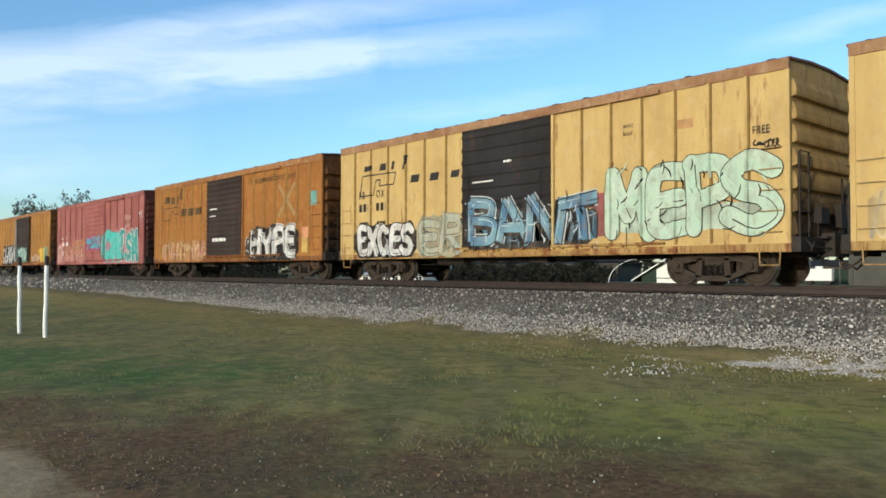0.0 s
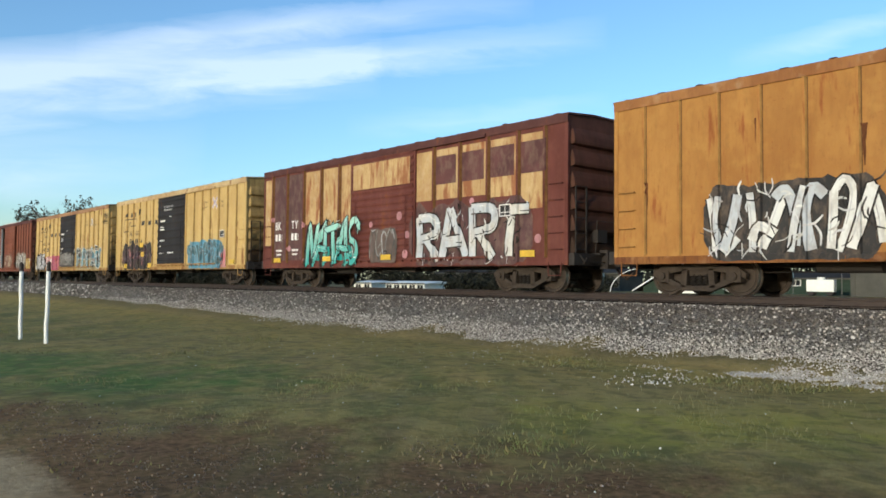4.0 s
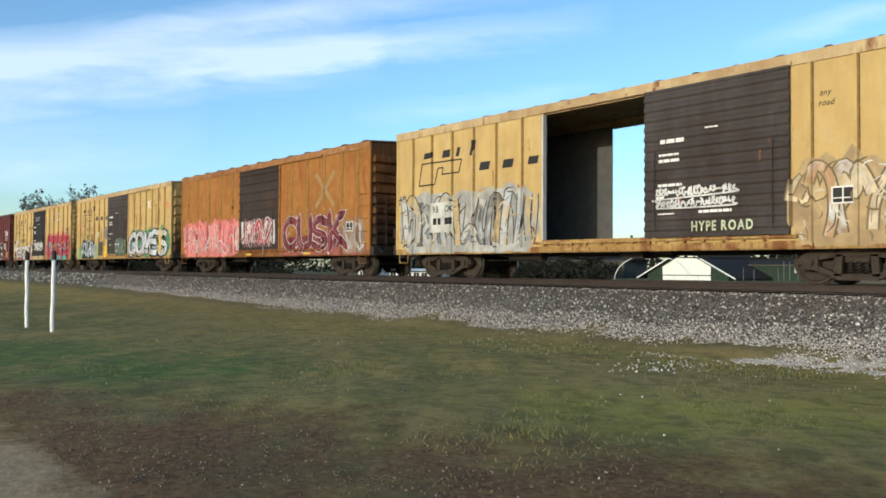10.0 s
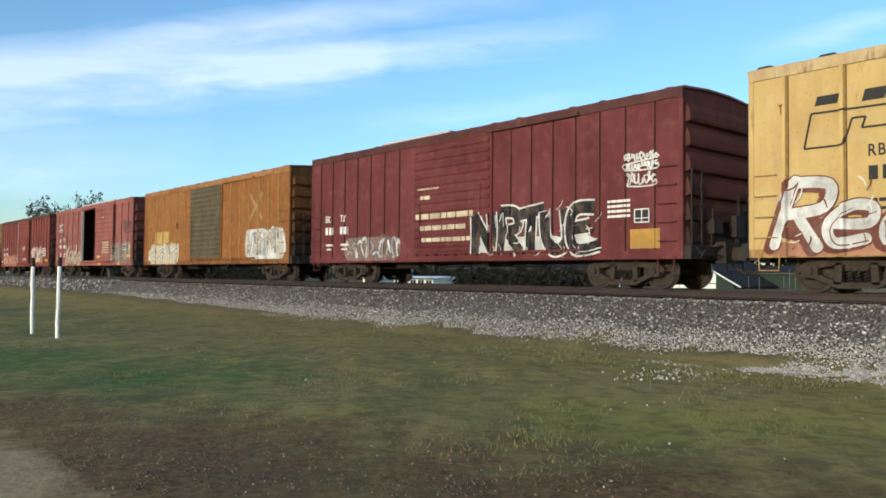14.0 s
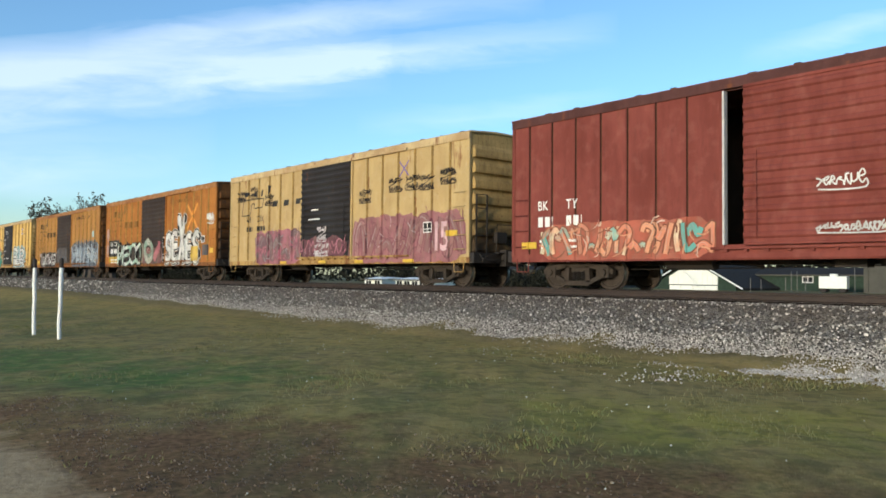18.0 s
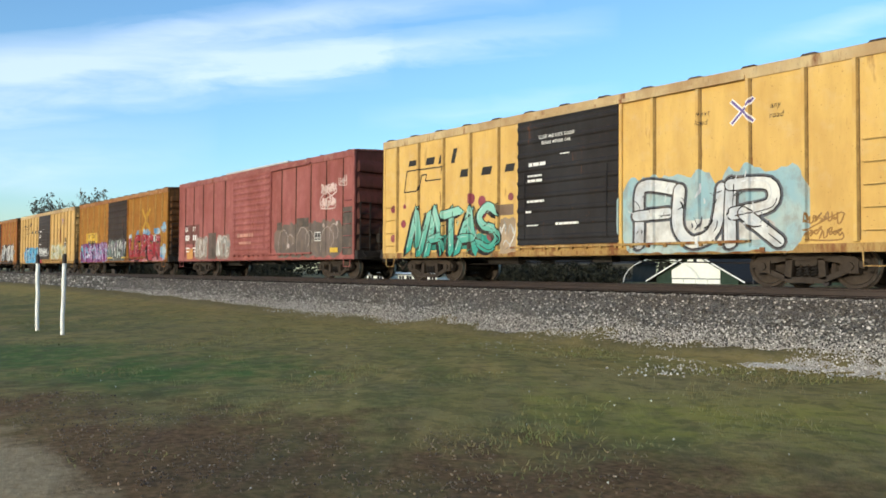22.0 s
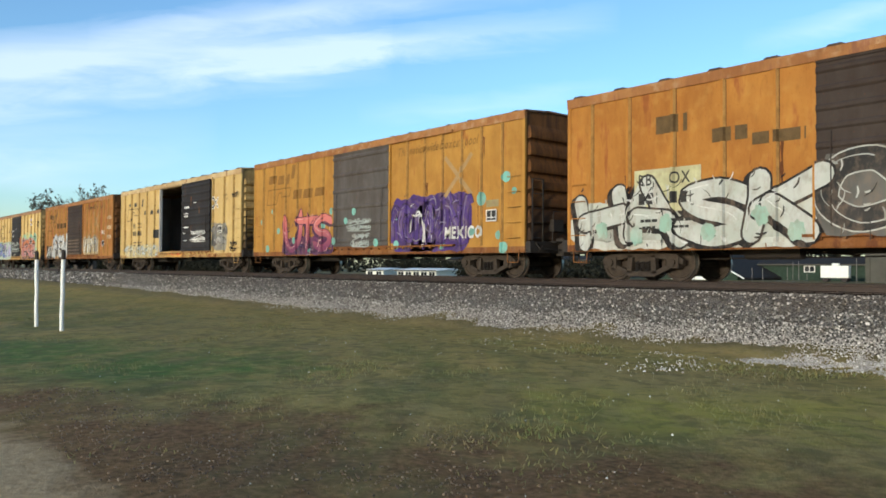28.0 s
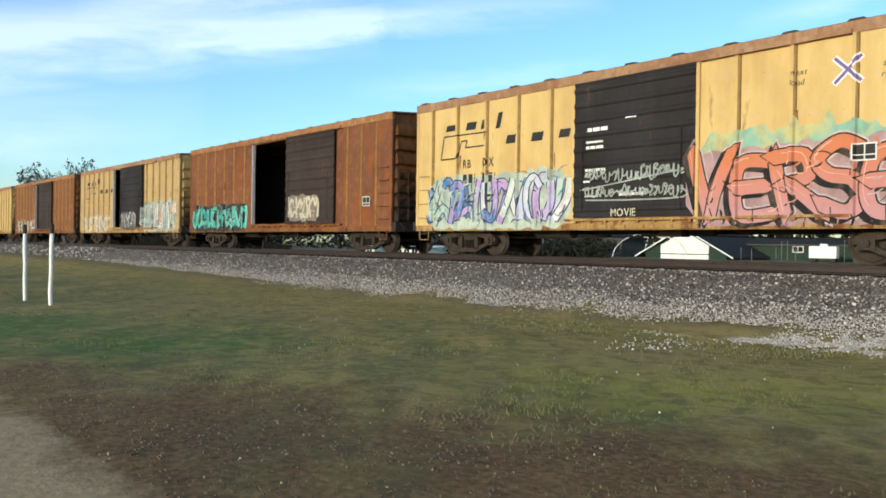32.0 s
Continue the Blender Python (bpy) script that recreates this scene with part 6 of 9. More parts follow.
def tag(car, x0, x1, z0, z1, colour, label, seed=1, n=6, w=0.028):
    """A thin hand-style scrawl: one line of loops and strokes."""
    rng = random.Random(seed * 101)
    pts = []
    rows = 2 if z1 - z0 > 0.42 and w < 0.05 else 1
    z_top, full = z1, (z1 - z0) / rows
    n = max(n, int((x1 - x0) / full * 3.5))
    hw, h = (x1 - x0) / n, full
    passes = 2 if w > 0.04 else 1
    for r in range(n * rows * passes):
        x = x0 + hw * (r % n) + (0.4 * hw if r >= n * rows else 0)
        z1 = z_top - full * (r // n % rows)
        z0 = z1 - 0.85 * full
        top, low, mid = z1 - rng.uniform(0, 0.45) * h, z0 + rng.uniform(0, 0.4) * h, z0 + rng.uniform(0.3, 0.7) * h
        pts += rng.choice((
            [(x, low), (x + 0.3 * hw, top), (x + 0.7 * hw, mid), (x + 0.2 * hw, mid - 0.05 * h), (x + 0.9 * hw, low)],
            [(x, top), (x + 0.1 * hw, low), (x + 0.8 * hw, low + 0.1 * h), (x + 0.9 * hw, top)],
            [(x + 0.7 * hw, top), (x, mid + 0.1 * h), (x + 0.8 * hw, mid), (x + 0.1 * hw, low)],
            [(x + 0.2 * hw, mid), (x + 0.9 * hw, mid + 0.1 * h), (x + 0.5 * hw, top), (x, mid), (x + 0.5 * hw, low), (x + 1.0 * hw, low + 0.2 * h)]))
    pts += [(x1, z0), ((x0 + x1) / 2, z0 - 0.05 * h), (x0 + 0.3 * hw, z0 + 0.02 * h)]
    line = curve_through(pts, 3)
    bm = bmesh.new()
    lo, hi = [], []
    for i, p in enumerate(line):
        q, r = line[max(i - 1, 0)], line[min(i + 1, len(line) - 1)]
        dx, dz = r[0] - q[0], r[1] - q[1]
        ln = math.hypot(dx, dz) or 1
        lo.append(bm.verts.new((p[0] + dz / ln * w / 2, -0.009 - 0.00003 * i, p[1] - dx / ln * w / 2)))
        hi.append(bm.verts.new((p[0] - dz / ln * w / 2, -0.009 - 0.00003 * i, p[1] + dx / ln * w / 2)))
    for i in range(len(line) - 1):
        bm.faces.new((lo[i], lo[i + 1], hi[i + 1], hi[i]))
    return drape(bm, car, "tag", [sp(colour)], car, label)


def words(car, text, x, z, h, mat, name="stencil", label="", slant=0.0, squeeze=0.85, thin=0.0):
    """Lettering; large letters are parts of their own."""
    bm = bmesh.new()
    pen = x
    big = h >= 0.16
    for ch in text:
        if ch == " ":
            pen += 0.45 * h
            continue
        pts, _ = glyph(ch, thin)
        gx0, gx1 = min(p[0] for p in pts), max(p[0] for p in pts)
        s = h / 0.70
        put_glyph(bm, ch, thin, lambda p: (pen + (p[0] - gx0) * s * squeeze + slant * p[1] * s, z + p[1] * s), 0.046 if name in ("graffiti", "tag") else 0.010 + LIFT[0], 0)
        pen += (gx1 - gx0) * s * squeeze + 0.13 * h
        if big:
            drape(bm, car, "letter", [mat], car, label)
            bm = bmesh.new()
    if big:
        bm.free()
        return
    tagged(drape(bm, car, name, [mat], car, label), kind="stuff")


def patch(car, x0, x1, z0, z1, mat, name="paint_patch", label="", layer=0.003, frame=None):
    bm = bmesh.new()
    layer += LIFT[0]
    strip(bm, [(x0, z0), (x1, z0)], [(x0, z1), (x1, z1)], layer)
    mats = [mat]
    if frame:
        for a, b, c, d in ((x0, x1, z0, z0 + 0.028), (x0, x1, z1 - 0.028, z1), (x0, x0 + 0.028, z0, z1), (x1 - 0.028, x1, z0, z1), ((x0 + x1) / 2 - 0.012, (x0 + x1) / 2 + 0.012, z0, z1), (x0, x1, z0 + 0.10, z0 + 0.12)):
            strip(bm, [(a, c), (b, c)], [(a, d), (b, d)], layer + 0.002, 1)
        mats.append(frame)
    return drape(bm, car, name, mats, car, label)


def bars(car, rows, mat, name="stencil", label=""):
    """Lines of small writing that cannot be read."""
    bm = bmesh.new()
    for x0, x1, z, h in rows:
        x = x0
        k = 0
        while x < x1 - 0.01:
            w = min(x1 - x, (0.9 + 0.5 * ((k * 7) % 3)) * max(h, 0.05) * 1.6)
            if name == "number_bars":
                w = min(x1 - x, 0.16)
            strip(bm, [(x, z), (x + w, z)], [(x, z + h), (x + w, z + h)], 0.009 + LIFT[0])
            x += w + 0.3 * h
            k += 1
            if h > 0.15:
                drape(bm, car, "bar", [mat], car)
                bm = bmesh.new()
    if bm.verts:
        tagged(drape(bm, car, "stencil", [mat], car, label), kind="stuff")
    else:
        bm.free()


def dots(car, places, mat, name="sprayed_dot", label=""):
    for x, z, r in places:
        bm = bmesh.new()
        c = bm.verts.new((x, -0.0095, z))
        ring = [bm.verts.new((x + r * math.cos(k * 0.5236), -0.0095, z + r * math.sin(k * 0.5236))) for k in range(12)]
        for k in range(12):
            bm.faces.new((c, ring[k], ring[(k + 1) % 12]))
        drape(bm, car, name, [mat], car, label)


def slab(bm, x0, x1, z0, z1, s=0.28, layer=0.008):
    k = s * (z1 - z0)
    strip(bm, [(x0 - k / 2, z0), (x1 - k / 2, z0)], [(x0 + k / 2, z1), (x1 + k / 2, z1)], layer)


def new_emblem(car, mat, marks=True):
    """The pool's emblem as plain slanted blocks and a bent outline."""
    for x0, x1, z0, z1 in ((1.36, 1.78, 3.62, 3.80), (2.22, 2.62, 3.58, 3.80), (2.84, 2.98, 3.56, 3.82), (3.45, 3.62, 3.52, 3.95), (3.82, 4.22, 3.06, 3.29), (4.74, 5.13, 3.04, 3.27), (5.68, 6.03, 3.05, 3.26)):
        bm = bmesh.new()
        slab(bm, x0, x1, z0, z1, 0.28, 0.008)
        drape(bm, car, "emblem_block", [mat], car)
    bm = bmesh.new()
    path = [(1.27, 3.48), (3.07, 3.46), (2.95, 3.09), (2.19, 3.09), (2.26, 3.29), (2.02, 3.29), (1.87, 2.81), (1.13, 2.81), (1.27, 3.48)]
    for a, b in zip(path, path[1:]):
        ribbon(bm, [a, b], 0.04, 0.008 + 0.0004 * len(bm.faces))
    drape(bm, car, "emblem_outline", [mat], car, "black bent outline emblem")


def old_emblem(car, mat, slogan=True):
    """The pool's older emblem, faded: heavy slanted blocks."""
    for x0, x1, z0, z1 in ((1.28, 1.92, 3.62, 3.95), (2.05, 2.60, 3.56, 3.90), (2.74, 2.94, 3.53, 3.92), (3.10, 3.36, 3.72, 4.25), (3.24, 3.88, 2.90, 3.26), (4.02, 4.68, 2.89, 3.24), (4.86, 5.54, 2.91, 3.23)):
        bm = bmesh.new()
        slab(bm, x0, x1, z0, z1, 0.22, 0.008)
        drape(bm, car, "emblem_block", [mat], car)
    bm = bmesh.new()
    path = [(1.22, 3.38), (3.06, 3.38), (2.95, 3.05), (2.3, 3.05), (2.36, 3.22), (2.1, 3.22), (1.9, 2.78), (1.12, 2.78), (1.22, 3.38)]
    for a, b in zip(path, path[1:]):
        ribbon(bm, [a, b], 0.045, 0.008 + 0.0004 * len(bm.faces))
    drape(bm, car, "emblem_outline", [mat], car)
    if slogan:
        words(car, "The nationwide boxcar pool", 9.95, 3.86, 0.27, mat, "slogan", "faded dark slanted slogan", 0.25, 0.72, 0.01)


def cross(car, mat, x=12.6, z=3.67, r=0.24, w=0.07, back=None, label="crossed strokes mark"):
    bm = bmesh.new()
    for s in (-1, 1):
        ribbon(bm, [(x - r, z - s * r), (x, z), (x + r, z + s * r)], w, 0.009 + 0.0004 * s)
    if back:
        for s in (-1, 1):
            ribbon(bm, [(x - r * 1.05, z - s * r * 1.05), (x, z), (x + r * 1.05, z + s * r * 1.05)], w * 2.1, 0.0055 + 0.0004 * s, 1)
    drape(bm, car, "cross_mark", [mat] + ([back] if back else []), car, label)


def slogans(car, mat):
    words(car, "next", 11.58, 3.70, 0.12, mat, slant=0.2)
    words(car, "load", 11.56, 3.50, 0.12, mat, slant=0.2)
    words(car, "any", 13.22, 3.64, 0.12, mat, slant=0.2)
    words(car, "road", 13.20, 3.44, 0.12, mat, slant=0.2)


def door_signs(car, slide=0.0, full=True):
    s = slide
    if full:
        words(car, "CLOSE AND LOCK DOORS", 7.02 + s, 3.78, 0.085, M_WHT, squeeze=0.72, thin=0.012)
        words(car, "BEFORE MOVING CAR", 7.12 + s, 3.62, 0.085, M_WHT, squeeze=0.72, thin=0.012)
    bars(car, [(7.75 + s, 8.05 + s, 3.30, 0.03), (6.66 + s, 7.25 + s, 3.08, 0.09), (6.62 + s, 7.12 + s, 2.80, 0.05), (6.62 + s, 7.15 + s, 2.66, 0.07)], M_WHT)
    bars(car, [(6.60 + s, 7.20 + s, 2.12, 0.06), (6.55 + s, 6.75 + s, 1.85, 0.05), (6.6 + s, 7.0 + s, 1.50, 0.03), (7.60 + s, 8.35 + s, 1.50, 0.06)], M_WHT)


def marks(car, two, mat, x=0.95, z=2.16, gap=1.05, h=0.30, back=None):
    """Owner's letters, with the car's number as bars under them."""
    if back:
        patch(car, x - 0.12, x + gap + 0.75, z - 0.62, z + h + 0.1, back, layer=0.0045)
    words(car, two[:2], x, z, h, mat, squeeze=0.8, thin=0.015)
    words(car, two[2:], x + gap, z, h, mat, squeeze=0.8, thin=0.015)
    bars(car, [(x, x + 0.50, z - 0.44, 0.26), (x + gap, x + gap + 0.50, z - 0.44, 0.26)], mat, "number_bars")
    bars(car, [(x + 0.05, x + 0.5, z - 0.85, 0.07), (x + gap + 0.05, x + gap + 0.5, z - 0.85, 0.07), (x + 0.1, x + 0.45, z - 1.0, 0.06), (x + gap + 0.1, x + gap + 0.45, z - 1.0, 0.06)], mat)


def data_panel(car, x, z=1.75):
    patch(car, x + 0.04, x + 0.46, z + 0.04, z + 0.37, M_BLK, "data_panel", "black data panel with a white frame", 0.050, M_WHT)


def reflectors(car, xs, z=0.93, w=0.52, h=0.17):
    for x in xs:
        patch(car, x, x + w, z, z + h, M_YEL, "reflector", "yellow reflector plate", 0.047)


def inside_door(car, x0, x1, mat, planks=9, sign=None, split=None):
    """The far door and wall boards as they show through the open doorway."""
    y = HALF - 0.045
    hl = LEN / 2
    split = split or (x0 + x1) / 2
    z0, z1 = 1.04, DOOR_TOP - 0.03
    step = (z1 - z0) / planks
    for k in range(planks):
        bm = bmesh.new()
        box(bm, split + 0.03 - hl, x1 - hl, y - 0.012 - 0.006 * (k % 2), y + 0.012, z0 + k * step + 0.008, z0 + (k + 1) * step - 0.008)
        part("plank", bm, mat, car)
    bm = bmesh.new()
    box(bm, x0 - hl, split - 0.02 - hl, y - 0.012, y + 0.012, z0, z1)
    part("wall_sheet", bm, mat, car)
    for px, pz in ((split + 0.45, 2.35), (split + 0.95, 2.35)):
        bm = bmesh.new()
        rod(bm, [(px - hl, y - 0.06, pz), (px - hl, y - 0.018, pz)], 0.03, 8)
        part("bolt", bm, M_STEEL, car)
    bm = bmesh.new()
    rod(bm, [(x1 - 0.22 - hl, y - 0.05, 1.5), (x1 - 0.22 - hl, y - 0.05, 3.3)], 0.016, 6)
    part("lock_rod", bm, M_STEEL, car)
    if sign:
        bm = bmesh.new()
        box(bm, sign - hl, sign + 0.5 - hl, y - 0.022, y - 0.013, 2.72, 3.0)
        part("sign", bm, M_BLK, car, "black sign on the inner wall")


# ---- the train, from the first car seen to the last ----
YEL, YEL2, ORG, ORG2 = (0.565, 0.405, 0.160), (0.49, 0.355, 0.160), (0.33, 0.145, 0.036), (0.36, 0.18, 0.048)
RED, RED2, BRN, MAR = (0.35, 0.115, 0.100), (0.215, 0.055, 0.042), (0.13, 0.043, 0.034), (0.155, 0.040, 0.042)
TEAL, MINT, CYAN, BLUE, NAVY = (0.03, 0.36, 0.32), (0.42, 0.58, 0.45), (0.10, 0.45, 0.66), (0.04, 0.19, 0.40), (0.03, 0.05, 0.14)
PINK, ROSE, CRIM, PURP, LILA = (0.46, 0.085, 0.17), (0.52, 0.24, 0.25), (0.42, 0.030, 0.045), (0.10, 0.05, 0.25), (0.42, 0.30, 0.55)
SILV, GREY, DGREY, CREAM, TAN = (0.44, 0.47, 0.50), (0.22, 0.22, 0.21), (0.06, 0.058, 0.055), (0.62, 0.52, 0.36), (0.48, 0.36, 0.18)
GRN, ORAN, SALM, GOLD = (0.03, 0.24, 0.09), (0.55, 0.16, 0.05), (0.52, 0.16, 0.13), (0.70, 0.45, 0.04)

DOOR_BLACK = car_paint("black_door", (0.026, 0.025, 0.026), 91, 0.10, 0.05, rough=0.75, pale=(0.08, 0.075, 0.07))
DOOR_DULL = car_paint("weathered_dark_door", (0.044, 0.034, 0.029), 92, 0.25, 0.08, rough=0.8, pale=(0.12, 0.10, 0.08), rust_col=(0.06, 0.024, 0.013))
DOOR_SLATE = car_paint("slate_door", (0.060, 0.054, 0.052), 99, 0.15, 0.08, rough=0.8, pale=(0.16, 0.15, 0.14))
DOOR_GREY = car_paint("grey_door", (0.085, 0.078, 0.072), 95, 0.15, 0.1, pale=(0.25, 0.24, 0.22))
ROOF_TAN = car_paint("tan_roof", (0.50, 0.38, 0.20), 94, 0.35, 0.2)
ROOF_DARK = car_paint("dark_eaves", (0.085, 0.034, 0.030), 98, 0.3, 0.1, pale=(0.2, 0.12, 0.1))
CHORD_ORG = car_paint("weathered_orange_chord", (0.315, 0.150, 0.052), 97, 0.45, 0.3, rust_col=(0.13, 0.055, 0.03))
ROOF_BROWN = car_paint("brown_rusted_roof", (0.135, 0.066, 0.036), 89, 0.55, 0.25)
ROOF_PINK = car_paint("faded_red_roof", (0.275, 0.098, 0.088), 88, 0.2, 0.2)
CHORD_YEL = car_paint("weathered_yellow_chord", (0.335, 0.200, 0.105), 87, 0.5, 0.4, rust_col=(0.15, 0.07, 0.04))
ROOF_RED = car_paint("red_roof", (0.22, 0.075, 0.062), 96, 0.3, 0.2)
# post flanks: sunlight painted in on orange cars, shade on yellow ones
SEAM_LIGHT = plain("lit_post_edge", (0.40, 0.23, 0.075), 0.85, 0, 0.35, 5)
SEAM_YEL = plain("shaded_yellow_post_edge", (0.36, 0.235, 0.085), 0.85, 0, 0.35, 5)
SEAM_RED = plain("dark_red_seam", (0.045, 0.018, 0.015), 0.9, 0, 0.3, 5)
RUST = plain("rust_stain", (0.20, 0.085, 0.035), 0.9, 0, 0.4, 3)
RUST_DARK = plain("dark_rust_stain", (0.11, 0.042, 0.018), 0.9, 0, 0.4, 3)
SILL_YEL = car_paint("dirty_yellow_sill", (0.42, 0.29, 0.105), 60, 0.75, 0.2)
SILL_ORG = car_paint("dirty_orange_sill", (0.23, 0.10, 0.028), 61, 0.7, 0.15, rust_col=(0.07, 0.026, 0.012))
FADED = plain("faded_lettering", (0.20, 0.105, 0.030), 0.8, 0, 0.35, 4)
FADED2 = plain("dark_faded_lettering", (0.10, 0.065, 0.030), 0.8, 0, 0.35, 4)
PALE_X = plain("pale_mark", (0.31, 0.205, 0.095), 0.8, 0, 0.2, 4)
BLUE_X = plain("blue_violet_mark", (0.14, 0.10, 0.28), 0.7)


def yellow(i, left, seed, label, **kw):
    p = car_paint("yellow_car_paint", tuple(0.895 * v for v in kw.pop("col", YEL)), seed, kw.pop("rust", 0.16), 0.22, dirt=kw.pop("dirt", 0.5))
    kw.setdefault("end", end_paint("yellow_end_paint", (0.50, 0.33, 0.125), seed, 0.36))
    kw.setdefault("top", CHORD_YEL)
    kw.setdefault("sill", SILL_YEL)
    kw.setdefault("seam", SEAM_YEL)
    car = boxcar(i, left, p, label, door=kw.pop("door", DOOR_BLACK), roof=kw.pop("roof", ROOF_BROWN if kw["top"] is CHORD_YEL else ROOF_TAN), **kw)
    rust_stains(car, kw.get("kind", "close"), seed, 8 if i < 33 else 0, RUST)
    return car


def orange(i, left, seed, label, **kw):
    p = car_paint("orange_car_paint", kw.pop("col", ORG), seed, kw.pop("rust", 0.38), 0.30, rust_col=(0.14, 0.045, 0.014), pale=(0.46, 0.26, 0.07), dirt=0.8)
    # base colour about half the side's, to stand for the end's shade
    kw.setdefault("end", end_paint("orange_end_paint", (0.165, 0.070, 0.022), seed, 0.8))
    kw.setdefault("top", CHORD_ORG)
    kw.setdefault("sill", SILL_ORG)
    kw.setdefault("seam", SEAM_LIGHT)
    car = boxcar(i, left, p, label, door=kw.pop("door", DOOR_DULL), roof=kw.pop("roof", ROOF_BROWN), **kw)
    rust_stains(car, kw.get("kind", "close"), seed, 8 if i < 33 else 0, RUST_DARK)
    return car


def red(i, left, seed, label, **kw):
    p = car_paint("red_car_paint", kw.pop("col", RED), seed, kw.pop("rust", 0.12), kw.pop("fade", 0.12), rust_col=(0.10, 0.035, 0.022), pale=(0.45, 0.22, 0.18))
    # darker than the side paint, with the end's shade in it
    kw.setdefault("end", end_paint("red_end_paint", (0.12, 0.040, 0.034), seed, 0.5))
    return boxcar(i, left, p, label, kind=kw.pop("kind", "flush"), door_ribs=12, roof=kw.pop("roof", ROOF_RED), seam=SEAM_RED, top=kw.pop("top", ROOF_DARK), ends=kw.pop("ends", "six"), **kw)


# leading cars
c = yellow(0, -5.48, 0, "yellow boxcar with a rusty roof edge, leading the others")
new_emblem(c, M_BLK)
shapes(c, 0.3, 5.5, 0.8, 2.0, [TAN, CREAM, GREY], "dull sprayed patches", 8, 3)

c = yellow(1, -22.19, 1, "yellow boxcar with pale green and blue bubble graffiti", rust=0.28)
new_emblem(c, M_BLK)
marks(c, "RBOX", M_BLK, 1.08, 2.72, 0.95, 0.24)
piece(c, "EXCES", 1.0, 4.0, 0.76, 1.80, W, K, "white bubble letters with thick black outlines", K, 0.05, 0.035, 3, seed=2, pen=0.34)
piece(c, "ER", 4.25, 6.15, 0.76, 1.95, ((0.30, 0.34, 0.28), (0.38, 0.36, 0.26)), (0.10, 0.12, 0.10), "grey-green faded letters", (0.36, 0.33, 0.22), 0.07, 0.02, 3, seed=5, pen=0.34)
shapes(c, 6.6, 10.9, 0.92, 2.0, [(0.03, 0.06, 0.09), (0.06, 0.16, 0.22)], "dark blue ground of a blue piece", 8, 6, (0.04, 0.08, 0.11), 0.2, 0.06, line=K)
piece(c, "BANT", 6.5, 11.0, 0.92, 2.3, ((0.17, 0.30, 0.36), (0.07, 0.16, 0.26)), K, "blue block letters with black outlines and white edges", None, 0.05, 0.035, 4, seed=6, grow=0.22, halo=(0.50, 0.55, 0.55), drop=True, pen=0.30, cap="flat", lap=True, shine=(0.52, 0.60, 0.62))
patch(c, 10.75, 11.35, 1.15, 2.2, sp((0.28, 0.08, 0.08)))
piece(c, "MEPS", 11.35, 15.3, 0.98, 2.8, ((0.38, 0.52, 0.40), (0.44, 0.54, 0.43)), K, "pale green bubble letters with black outlines", None, 0.045, 0.020, 4, seed=4, grow=0.30, pen=0.40, shine=(0.50, 0.62, 0.52))
words(c, "next", 11.68, 3.66, 0.12, M_BLK, slant=0.2)
words(c, "load", 11.68, 3.48, 0.12, M_BLK, slant=0.2)
patch(c, 13.1, 13.5, 3.45, 3.65, sp((0.45, 0.25, 0.10)))
words(c, "FREE", 14.86, 3.1, 0.17, M_BLK, "tag", squeeze=0.7)
tag(c, 14.85, 15.4, 2.75, 3.0, K, "black scrawl", 3, 5)
tag(c, 14.9, 15.3, 2.3, 2.5, K, "black scrawl", 4, 3)
bars(c, [(7.9, 8.2, 3.25, 0.06), (6.7, 7.5, 2.78, 0.04)], M_WHT)

c = orange(2, -38.99, 2, "weathered orange boxcar with white and black block letters", door_ribs=14)
old_emblem(c, FADED2)
cross(c, PALE_X, 13.1, 3.05, 0.62, 0.16)
piece(c, "HYPE", 10.25, 13.9, 0.76, 2.05, W, K, "white block letters on a black shadow", K, 0.03, 0.035, 3, seed=3, drop=True, halo=W, pen=0.28, cap="flat")
shapes(c, 9.75, 10.2, 0.9, 1.7, [W, GREY], "white sprayed strokes", 3, 9, K)
shapes(c, 1.0, 6.0, 0.75, 1.75, [CREAM, ROSE, TAN, (0.55, 0.40, 0.22)], "faded cream and pink letters", 14, 8, (0.38, 0.19, 0.07))
patch(c, 14.82, 15.22, 2.72, 3.25, sp((0.16, 0.42, 0.40)))
patch(c, 14.2, 14.7, 1.0, 1.55, sp((0.52, 0.36, 0.10)))
patch(c, 14.2, 14.75, 1.55, 1.95, sp((0.60, 0.28, 0.14)))
bars(c, [(6.6, 7.3, 3.0, 0.06), (6.6, 7.2, 2.7, 0.05), (6.9, 8.2, 1.6, 0.14)], M_WHT)

c = red(3, -56.1, 3, "pinkish red boxcar with orange and teal graffiti letters", col=(0.330, 0.120, 0.106), ends="nine", top=ROOF_PINK, roof=ROOF_PINK)
marks(c, "BKTY", M_WHT, 1.15, 2.35, 0.85, 0.16)
piece(c, "HYPE", 1.55, 5.9, 0.76, 2.15, ((0.36, 0.13, 0.05), (0.50, 0.22, 0.20)), (0.10, 0.03, 0.025), "orange and pink block letters with dark edges", None, 0.0, 0.03, 2, seed=7, halo=(0.50, 0.36, 0.26), calm=0.5, fade=True, pen=0.28, cap="flat", shine=(0.62, 0.50, 0.36))
shapes(c, 0.15, 1.2, 0.8, 2.1, [W, CREAM, ROSE], "small white sprayed patch", 6, 11, ROSE)
shapes(c, 6.5, 9.15, 1.55, 2.4, [CYAN, (0.08, 0.45, 0.50)], "cyan letters on pink", 16, 12, (0.45, 0.06, 0.16), 0.12, 0.1)
